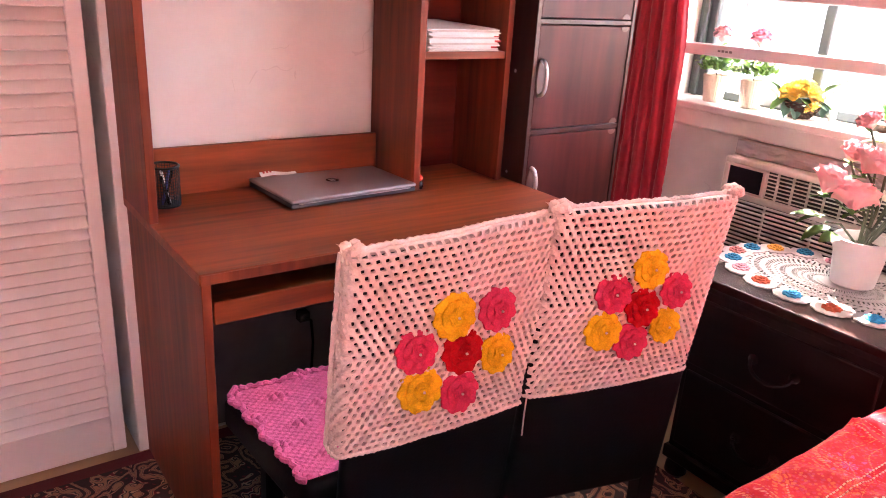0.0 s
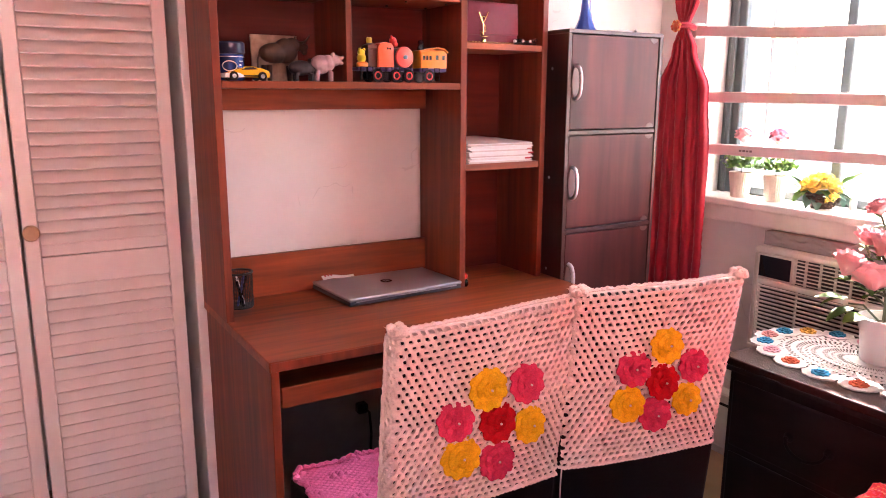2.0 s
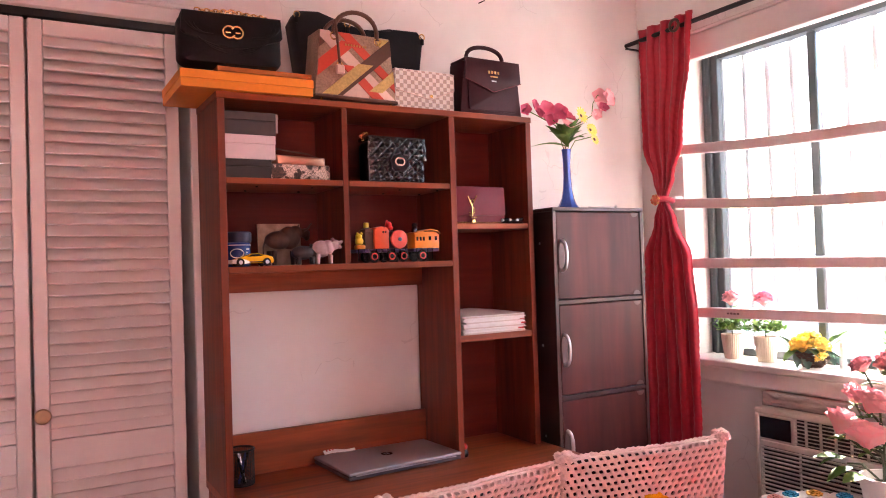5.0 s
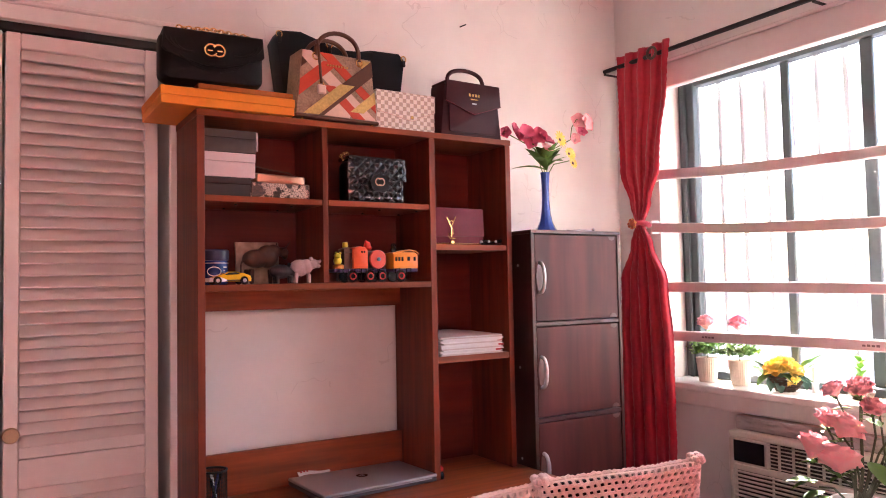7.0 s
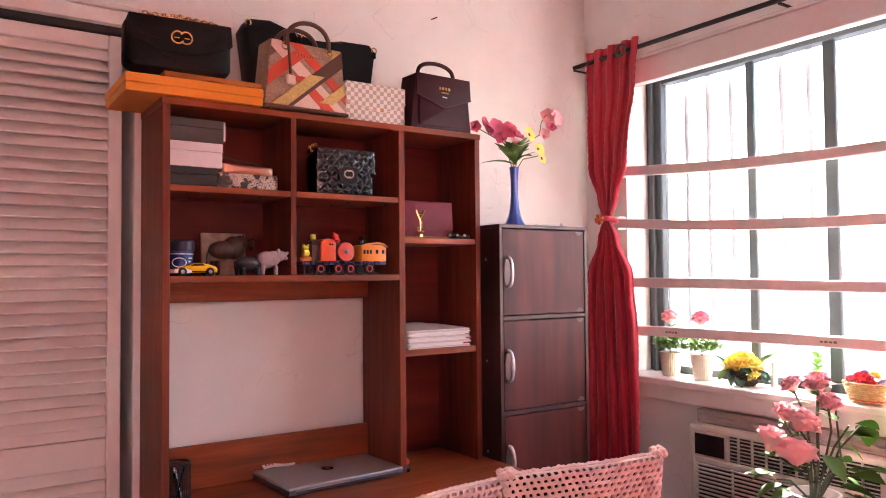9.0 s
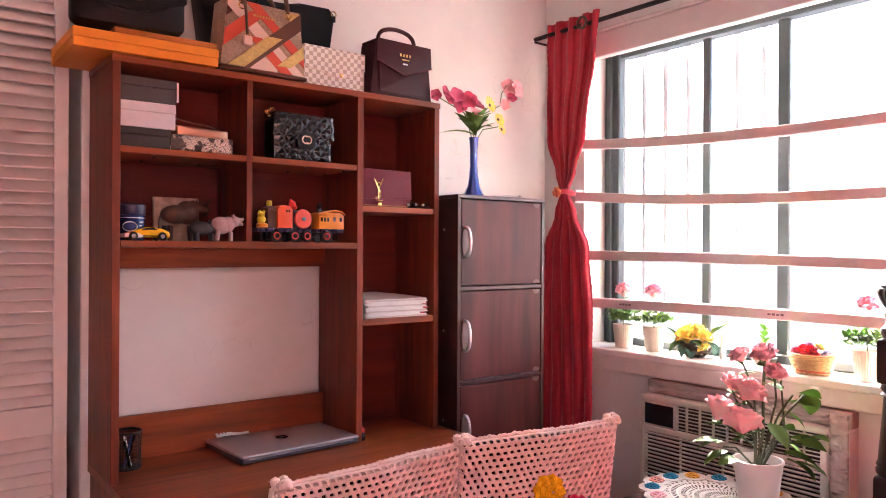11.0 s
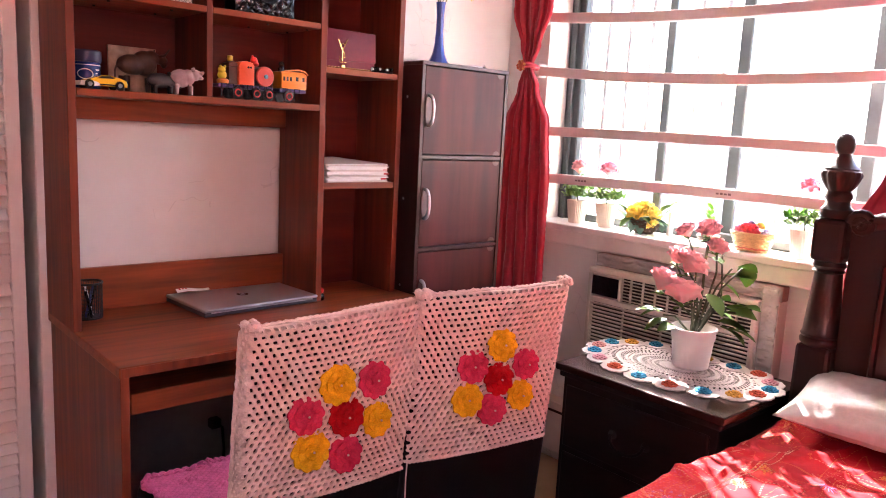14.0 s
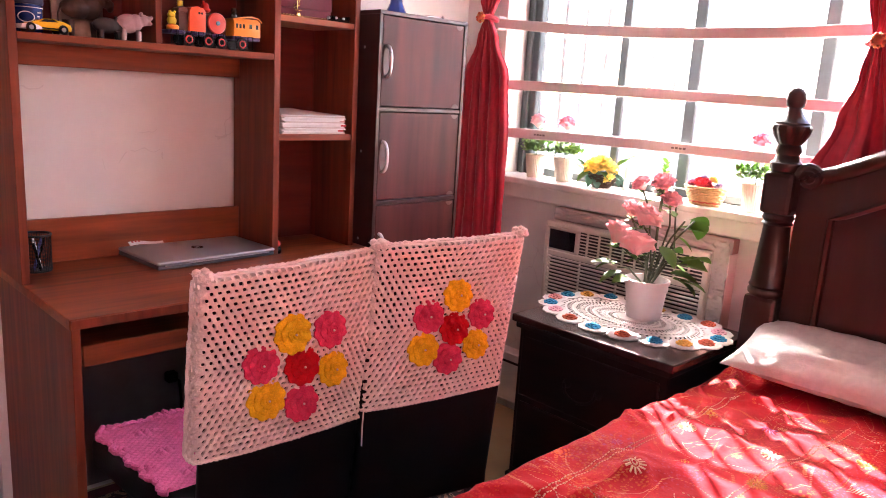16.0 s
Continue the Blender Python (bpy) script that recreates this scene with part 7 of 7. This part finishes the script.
part("flap_top", box_bm(-0.098, 0.098, -0.046, 0.03, 0.126, 0.139, 0.005, seg=2), M["bag_gloss"], b6, smooth=True)
for sx in (-1, 1):
    part("clasp", ring_bm(0.011, 0.0018, 45 if sx < 0 else -135, 315 if sx < 0 else 135), M["rose_gold"], b6, "rose gold clasp", True, pose(-sx * -0.004, -0.0575, 0.062))
chain([(-0.105, -0.02, 0.128), (-0.112, -0.02, 0.138), (-0.098, -0.022, 0.148), (-0.085, -0.022, 0.147)], b6, 0.008)

# ---- second row: jar, car, tile, animals, train ----
jar = thing("cream_jar", (0.655, 1.86, S2), "dark blue lidded cream jar with white label band", "jar")
part("body", lathe([(0.030, 0), (0.034, 0.004), (0.034, 0.062), (0.032, 0.066)], 32), M["jar_blue"], jar, smooth=True)
part("lid", lathe([(0.0345, 0.0665), (0.036, 0.07), (0.036, 0.092), (0.032, 0.096), (0.001, 0.0965)], 32), M["jar_lid"], jar, "navy lid", True)
for z, h in ((0.058, 0.0016),):
    part("label_band", lathe([(0.0344, z), (0.0344, z + h)], 32), M["paper"], jar)
for k in range(3):
    part("label_bar", box_bm(0.004, 0.022 - 0.004 * k, -0.0352 + 0.004, -0.0346 + 0.004, 0.046 - 0.009 * k, 0.049 - 0.009 * k), M["paper"], jar, m=pose(0, 0.0, 0))
part("label_oval", ring_bm(0.012, 0.0012, sx=1.5), M["paper"], jar, smooth=True, m=pose(-0.012, -0.0345, 0.036))

car = thing("toy_car", (0.676, 1.808, S2), "yellow and white toy sports car", "toy car", rz=4)
side = [(-0.058, 0.008), (-0.056, 0.018), (-0.040, 0.021), (-0.024, 0.024), (-0.006, 0.034), (0.016, 0.035), (0.036, 0.027), (0.054, 0.025), (0.058, 0.016), (0.056, 0.008)]
part("body", extrude_outline(side, -0.02, 0.02, bevel=0.003), M["car_yellow"], car, smooth=True)
part("nose", extrude_outline([(-0.0585, 0.0075), (-0.0565, 0.0178), (-0.034, 0.0215), (-0.020, 0.018), (-0.004, 0.010), (-0.02, 0.0075)], -0.0206, 0.0206, bevel=0.002), M["paper"], car, "white front", True)
part("window", extrude_outline([(-0.018, 0.0255), (-0.005, 0.0322), (0.014, 0.0332), (0.026, 0.0275)], -0.0203, 0.0203), M["black"], car, "black side window")
for x in (-0.037, 0.036):
    for y in (-0.0165, 0.0165):
        wh = part("wheel", lathe([(0.004, -0.004), (0.010, -0.004), (0.011, -0.002), (0.011, 0.002), (0.010, 0.004), (0.004, 0.004)], 18), M["black"], car, smooth=True, m=pose(x, y - 0.005 * (1 if y < 0 else -1), 0.011, 90, 0, 0))
        part("rim", lathe([(0.0055, 0), (0.005, 0.0008)], 12), M["steel"], wh, m=pose(0, 0, 0.0041 if y < 0 else -0.0049))
part("stripe", box_bm(-0.012, 0.03, -0.0212, -0.0208, 0.010, 0.013), M["black"], car)

tile = thing("picture_tile", (0.795, 1.925, S2), "small stone tile with brownish cattle picture", "picture")
def stone_pic():
    return mat("mottled_stone_picture", (0.50, 0.40, 0.30), 0.55, grain=0.5, scale=32, second=(0.16, 0.10, 0.07), bump=0.2)
part("slab", box_bm(-0.064, 0.064, 0, 0.008, 0, 0.122, 0.001), stone_pic(), tile, m=pose(0, 0, 0.0012, -5, 0, 0))

def blob(bm, c, r, n=10):
    """An ellipsoid at c with radii r."""
    bmesh.ops.create_uvsphere(bm, u_segments=n + 4, v_segments=n, radius=1.0, matrix=Matrix.Translation(c) @ Matrix.Diagonal((*r, 1)))
def figure(name, at, rz, blobs, tubes, m, label, voxel=0.0028, size=0.95):
    bm = bmesh.new()
    for c, r in blobs:
        blob(bm, c, r)
    for pts, r, tp in tubes:
        tube(pts, r, 8, bm, taper=tp)
    ob = solo(name, bm, m, label, "figurine", smooth=True, m=pose(*at, 0, 0, rz) @ Matrix.Diagonal((size, size, size, 1)))
    rm = ob.modifiers.new("skin", "REMESH")
    rm.mode, rm.voxel_size, rm.use_smooth_shade = "VOXEL", voxel, True
    sm = ob.modifiers.new("soft", "SMOOTH")
    sm.iterations = 1
    return ob
quad = lambda L, h, w: [([(L * 0.36, w, h * 0.55), (L * 0.37, w, 0.001)], w * 0.55, 0.75), ([(L * 0.36, -w, h * 0.55), (L * 0.38, -w, 0.001)], w * 0.55, 0.75), ([(-L * 0.36, w, h * 0.55), (-L * 0.38, w, 0.001)], w * 0.6, 0.75), ([(-L * 0.36, -w, h * 0.55), (-L * 0.36, -w, 0.001)], w * 0.6, 0.75)]
figure("hippo_figurine", (0.888, 1.818, S2), -14, [((-0.008, 0, 0.046), (0.031, 0.022, 0.026)), ((0.012, 0, 0.050), (0.020, 0.020, 0.023)), ((0.032, 0, 0.058), (0.016, 0.015, 0.016)), ((0.046, 0, 0.051), (0.010, 0.010, 0.006)), ((0.046, 0, 0.064), (0.011, 0.011, 0.006)), ((0.054, 0, 0.067), (0.004, 0.006, 0.005)), ((0.026, 0.012, 0.074), (0.005, 0.003, 0.006)), ((0.026, -0.012, 0.074), (0.005, 0.003, 0.006))], quad(0.052, 0.05, 0.012), M["hippo"], "grey pink hippo figurine with open mouth", 0.0022)
figure("bull_figurine", (0.790, 1.885, S2), 10, [((-0.012, 0, 0.066), (0.040, 0.022, 0.024)), ((0.018, 0, 0.072), (0.032, 0.021, 0.030)), ((0.036, 0, 0.086), (0.022, 0.016, 0.018)), ((0.062, 0, 0.084), (0.018, 0.011, 0.012)), ((0.070, 0, 0.074), (0.008, 0.008, 0.010))], quad(0.092, 0.07, 0.013) + [([(0.056, 0.006, 0.092), (0.058, 0.026, 0.094), (0.066, 0.036, 0.110)], 0.0046, 0.4), ([(0.056, -0.006, 0.092), (0.058, -0.026, 0.094), (0.066, -0.036, 0.110)], 0.0046, 0.4), ([(-0.046, 0, 0.076), (-0.056, 0, 0.05), (-0.056, 0, 0.02)], 0.003, 0.8)], M["bull"], "brown and black horned bull figurine", 0.002, 1.10)
figure("rhino_figurine", (0.834, 1.826, S2), -8, [((-0.006, 0, 0.036), (0.036, 0.020, 0.021)), ((0.030, 0, 0.034), (0.018, 0.013, 0.014)), ((0.046, 0, 0.026), (0.010, 0.009, 0.009)), ((0.018, 0.009, 0.056), (0.004, 0.003, 0.007)), ((0.018, -0.009, 0.056), (0.004, 0.003, 0.007))], quad(0.058, 0.04, 0.012) + [([(0.050, 0, 0.032), (0.056, 0, 0.050)], 0.0045, 0.25), ([(0.040, 0, 0.040), (0.043, 0, 0.052)], 0.003, 0.3)], M["rhino"], "dark grey rhino figurine", 0.0024)

# toy train of three cars
def wheels(t, xs):
    for x in xs:
        for y in (-0.026, 0.026):
            w = part("wheel", lathe([(0.004, -0.004), (0.017, -0.004), (0.018, -0.0025), (0.018, 0.0025), (0.017, 0.004), (0.004, 0.004)], 20), M["black"], t, smooth=True, m=pose(x, y, 0.018, 90, 0, 0))
            part("rim", ring_bm(0.009, 0.0022), M["toy_red"], w, "red wheel rim", True, pose(0, 0, 0.0042 if y < 0 else -0.0042, 90, 0, 0))
def chassis(t, x0, x1, col="toy_purple"):
    part("chassis", box_bm(x0, x1, -0.024, 0.024, 0.030, 0.040, 0.002), M[col], t)
    for x in (x0 + 0.006, (x0 + x1) / 2):
        part("guard_frame", tube([(x, -0.031, 0.04), (x, -0.031, 0.006), (x + 0.016, -0.031, 0.006), (x + 0.016, -0.031, 0.04)], 0.0016, 6, closed=True), M["black"], t, smooth=True)
trn = thing("toy_train", (0.999, 1.825, S2), "orange and red plastic toy train with animal riders", "toy train", rz=2)
chassis(trn, -0.022, 0.030)
chassis(trn, 0.036, 0.090)
chassis(trn, 0.096, 0.150)
chassis(trn, 0.172, 0.262)
wheels(trn, (0.036, 0.094, 0.134, 0.200))
part("cab", extrude_outline([(0.040, 0.0405), (0.088, 0.0405), (0.088, 0.094), (0.082, 0.103), (0.064, 0.107), (0.046, 0.103), (0.040, 0.094)], -0.027, 0.024, bevel=0.002), M["toy_redorange"], trn, "red-orange cab", True)
for x, z in ((0.068, 0.090), (0.076, 0.090)):
    part("porthole", lathe([(0.003, 0), (0.003, 0.0006)], 12), M["black"], trn, m=pose(x, -0.0272, z, 90, 0, 0))
part("cab_roof", extrude_outline([(0.012, 0.088), (0.040, 0.088), (0.040, 0.098), (0.026, 0.104), (0.012, 0.098)], -0.02, 0.02, bevel=0.002), M["bag_brown"], trn)
part("cab_side", box_bm(0.014, 0.0395, -0.018, 0.018, 0.0405, 0.0878), M["bag_brown"], trn)
part("yellow_cap", lathe([(0.008, 0.104), (0.008, 0.118), (0.006, 0.119)], 14, at=(0.026, 0, 0)), M["toy_yellow"], trn, smooth=True)
part("boiler", lathe([(0.026, -0.03), (0.027, -0.027), (0.027, 0.026), (0.024, 0.03)], 28), M["toy_grey"], trn, smooth=True, m=pose(0.118, 0, 0.068, 90, 0, 0))
part("boiler_face", lathe([(0.0285, 0), (0.0285, 0.002), (0.026, 0.005), (0.001, 0.007)], 28), M["toy_coral"], trn, "coral round boiler face", True, pose(0.118, -0.0302, 0.068, 90, 0, 0))
part("boiler_hub", lathe([(0.006, 0), (0.006, 0.004), (0.004, 0.005)], 14), M["toy_bluegrey"], trn, smooth=True, m=pose(0.118, -0.0365, 0.068, 90, 0, 0))
bm = bmesh.new()
blob(bm, (0.100, 0.0, 0.111), (0.011, 0.011, 0.012)); blob(bm, (0.093, -0.004, 0.121), (0.004, 0.004, 0.006)); blob(bm, (0.104, -0.003, 0.103), (0.010, 0.009, 0.007))
part("red_rider", bm, M["toy_red"], trn, "small red animal rider", True)
wg = part("wagon", extrude_outline([(0.176, 0.0405), (0.262, 0.0405), (0.262, 0.082), (0.252, 0.090), (0.206, 0.090), (0.176, 0.085)], -0.026, 0.024, bevel=0.002), M["toy_orange"], trn, "orange wagon", True)
part("wagon_roof", extrude_outline([(0.172, 0.084), (0.206, 0.0905), (0.232, 0.096), (0.254, 0.092), (0.266, 0.083), (0.266, 0.086), (0.254, 0.0955), (0.232, 0.099), (0.206, 0.0945), (0.172, 0.088)], -0.028, 0.026), M["toy_orange"], trn)
for x, w, z in ((0.181, 0.007, 0.063), (0.192, 0.007, 0.063), (0.203, 0.007, 0.063), (0.224, 0.009, 0.064), (0.246, 0.008, 0.064)):
    part("wagon_window", box_bm(x, x + w, -0.0268, -0.0262, z, z + 0.012), M["black"], wg)
part("dark_rider", lathe([(0.009, 0.090), (0.010, 0.098), (0.006, 0.106), (0.009, 0.110), (0.007, 0.117), (0.002, 0.119)], 12, at=(0.19, 0.0, 0)), M["black"], trn, smooth=True)
bm = bmesh.new()
blob(bm, (-0.002, -0.008, 0.064), (0.013, 0.012, 0.013)); blob(bm, (-0.004, -0.010, 0.078), (0.011, 0.010, 0.009)); blob(bm, (-0.010, -0.014, 0.086), (0.004, 0.004, 0.004)); blob(bm, (0.003, -0.014, 0.086), (0.004, 0.004, 0.004))
part("frog_rider", bm, M["toy_yellow"], trn, "small yellow-green frog rider", True)
part("frog_seat", lathe([(0.016, 0.0405), (0.017, 0.050), (0.012, 0.054)], 16, at=(0, -0.008, 0)), M["toy_orange"], trn, smooth=True)

# ---- right column ----
b7 = thing("handbag", (1.430, 1.86, S3), "wine red envelope bag with gold monogram clasp", "clutch", rz=1)
part("body", extrude_outline([(-0.105, 0), (0.105, 0), (0.097, 0.118), (-0.105, 0.118)], -0.022, 0.03, bevel=0.005), M["wine"], b7, smooth=True)
part("flap", extrude_outline([(-0.105, 0.121), (0.098, 0.121), (0.102, 0.030), (-0.105, 0.026)], -0.0275, -0.0225, bevel=0.002), M["wine"], b7, smooth=True)
gx = -0.030
for pts in ([(-0.016, 0.090), (0.0, 0.058), (0.0, 0.026)], [(0.017, 0.092), (0.0, 0.060)], [(0.010, 0.074), (0.0, 0.080), (-0.010, 0.072), (-0.002, 0.060), (0.008, 0.050), (0.008, 0.038), (-0.004, 0.032), (-0.013, 0.038)], [(0.014, 0.022), (-0.006, 0.022), (-0.012, 0.030)]):
    part("clasp_bar", tube([(gx + x, -0.0295, z) for x, z in pts], 0.0019, 6), M["gold"], b7, "gold clasp bar", True)
part("tassel", box_bm(gx - 0.006, gx + 0.008, -0.038, -0.028, 0.001, 0.016, 0.003), M["gold"], b7)
chain([(-0.10, -0.045, 0.003), (-0.04, -0.05, 0.003), (0.02, -0.045, 0.003), (0.07, -0.05, 0.003)], b7, 0.007)
br = thing("bracelet", (1.545, 1.83, S3), "dark beaded bracelet on the shelf", "bracelet")
for k in range(9):
    part("bead", lathe([(0.001, -0.006), (0.006, -0.002), (0.006, 0.002), (0.001, 0.006)], 10), M["black"] if k % 3 else M["steel"], br, smooth=True, m=pose(-0.028 + 0.0075 * k, -0.003 * k, 0.0115 + 0.003 * math.sin(k), 0, 70, 20 * k))
part("cord", tube([(-0.03, 0, 0.006), (0.0, -0.012, 0.007), (0.034, -0.025, 0.006)], 0.0055, 6), M["black"], br)

zz = S4
for k in range(14):
    h = (0.0045, 0.003, 0.006, 0.0035)[k % 4]
    wv = 0.235 - 0.003 * (k % 3)
    sh = thing("paper_sheaf", (1.4535 + random.uniform(-0.003, 0.003), 1.898 + random.uniform(-0.006, 0.004), zz), "sheaf of white papers in a stack", "paper", "stack of papers", rz=random.uniform(-1.8, 1.8) if k < 8 else random.uniform(-5.0, 4.0))
    part("paper_block", box_bm(-wv / 2, wv / 2, -0.10, 0.10, 0, h - 0.0004, 0.0004), M["paper"] if k % 4 else M["paper_grey"], sh)
    if k in (2, 6, 9):
        part("red_edge", box_bm(wv / 2 - 0.02, wv / 2 + 0.001, -0.1006, -0.0995, 0, h - 0.0005), M["print_red"], sh, "red folder edge")
    zz += h
top_sheet = thing("paper_sheet", (1.448, 1.893, zz), "loose white sheet curling on the stack", "paper", "stack of papers", rz=-7)
part("sheet", grid_bm(20, 16, lambda u, v: ((u - 0.5) * 0.235, (v - 0.5) * 0.20, 0.0006 + 0.016 * max(0, v - 0.35) * (1 - (2 * u - 1) ** 2) + 0.002 * math.sin(u * 8) ** 2)), M["paper"], top_sheet, smooth=True)

# ---- on the tall cabinet ----
vase = thing("bud_vase", (1.769, 1.80, CZ + 0.0004), "slim cobalt blue glass vase of silk flowers", "vase")
pv = [(0.036, 0.0), (0.038, 0.003), (0.030, 0.014), (0.021, 0.035), (0.0155, 0.065), (0.0125, 0.11), (0.0125, 0.16), (0.0150, 0.195), (0.0165, 0.205), (0.0135, 0.204), (0.011, 0.16), (0.0105, 0.10)]
bm = bmesh.new()
n = 40
rings = []
for r, z in pv:
    rings.append([bm.verts.new((r * (1 + 0.035 * math.cos(10 * 2 * math.pi * i / n + z * 9)) * math.cos(2 * math.pi * i / n), r * (1 + 0.035 * math.cos(10 * 2 * math.pi * i / n + z * 9)) * math.sin(2 * math.pi * i / n), z)) for i in range(n)])
for a, b in zip(rings, rings[1:]):
    for i in range(n):
        bm.faces.new((a[i], a[(i + 1) % n], b[(i + 1) % n], b[i]))
bm.faces.new(rings[0][::-1]); bm.faces.new(rings[-1])
part("glass", bm, M["blue_glass"], vase, "fluted cobalt glass", True)
VT = 0.20
sprays = [((-0.168, 0.0, 0.330), "petal_hot", 0.9), ((-0.145, -0.015, 0.338), "petal_hot", 1.1), ((-0.118, 0.0, 0.322), "petal_hot", 1.2), ((-0.098, -0.02, 0.330), "petal_hot", 1.3), ((-0.070, 0.0, 0.312), "petal_hot", 1.4), ((-0.045, -0.02, 0.322), "petal_hot", 1.4), ((-0.022, -0.03, 0.308), "petal_hot", 1.5), ((-0.020, -0.03, 0.280), "petal_pink", 1.1), ((0.158, 0.0, 0.398), "petal_pale", 1.3), ((0.180, -0.01, 0.392), "petal_pale", 1.5), ((0.150, 0.0, 0.368), "petal_pink", 1.2), ((0.165, -0.01, 0.358), "petal_hot", 0.9), ((0.140, 0.0, 0.335), "petal_pink", 0.9)]
for i, (p, c, sc) in enumerate(sprays):
    bm = bmesh.new()
    for k in range(5):
        petal(bm, pose(0, 0, 0, 0, 0, 72 * k) @ pose(0, 0.002, 0, -62, 0, 0), 0.016 * sc, 0.024 * sc, 0.3, 0.1, 4, 4)
    bmesh.ops.remove_doubles(bm, verts=bm.verts[:], dist=0.004)
    part("blossom", bm, M[c], vase, smooth=True, m=pose(*p, 70 + random.uniform(-25, 25), random.uniform(-30, 30), random.uniform(-40, 40)))
for i, p in enumerate(((0.044, -0.03, 0.318), (0.090, -0.035, 0.272), (0.100, -0.03, 0.240), (0.075, -0.04, 0.270))):
    bm = bmesh.new()
    for k in range(12):
        petal(bm, pose(0, 0, 0, 0, 0, 30 * k) @ pose(0, 0.004, 0, -75, 0, 0), 0.0065, 0.030 if i == 0 else 0.019, 0.3, 0.05, 2, 3)
    fo = part("daisy", bm, M["petal_yellow"], vase, "yellow daisy with dark heart", True, pose(*p, 75, random.uniform(-20, 20), 15))
    part("heart", lathe([(0.007, 0), (0.006, 0.003), (0.002, 0.005)], 12), M["bag_brown"], fo, smooth=True)
for end in ((-0.165, 0, 0.33), (-0.06, -0.01, 0.30), (0.120, 0, 0.33), (0.044, -0.02, 0.31), (0.095, -0.02, 0.25)):
    part("stem", tube([(0, 0, VT - 0.02), (end[0] * 0.25, end[1], VT + (end[2] - VT) * 0.65), end], 0.0018, 6), M["leaf"], vase, smooth=True)
part("stem", tube([(0.120, 0, 0.33), (0.128, 0, 0.375), (0.150, 0, 0.405), (0.17, 0, 0.408)], 0.0015, 6), M["leaf"], vase, smooth=True)
for i, (rz, rx, L) in enumerate(((85, 15, 0.14), (100, 48, 0.10), (75, 58, 0.10), (-100, 45, 0.09), (-80, 60, 0.10), (10, 70, 0.09), (180, 70, 0.09), (110, 35, 0.07), (60, 50, 0.07), (-60, 45, 0.08), (-90, 30, 0.075), (-110, 50, 0.06), (20, 60, 0.07), (160, 55, 0.07), (-30, 60, 0.06), (130, 60, 0.06), (-130, 55, 0.07), (90, 62, 0.06), (-75, 65, 0.07))):
    part("leaf", leaf_mesh(bmesh.new(), Matrix.Identity(4), L, 0.015 + 0.004 * (i % 3), 0.3), M["leaf_bright"] if i % 3 == 0 else M["leaf"], vase, smooth=True, m=pose(0, -0.008, VT + 0.012 + 0.002 * i, rx, 0, rz))
brc = thing("bracelet", (1.90, 1.775, CZ + 0.0004), "silver chain bracelet lying on the cabinet", "bracelet")
part("band", tube([(0.055 * math.cos(a), 0.020 * math.sin(a), 0.004 + 0.002 * math.sin(3 * a)) for a in [2 * math.pi * k / 40 for k in range(40)]], 0.0035, 7, closed=True), M["steel"], brc, smooth=True)
part("charm", lathe([(0.001, -0.007), (0.007, 0), (0.001, 0.007)], 12), M["steel"], brc, smooth=True, m=pose(0.05, -0.015, 0.0075))

# nail in the wall
nail = solo("nail", tube([(1.600, Y_N - 0.0005, 2.306), (1.606, Y_N - 0.03, 2.307)], 0.0022, 8), M["iron"], "dark nail sticking out of the wall", "nail")
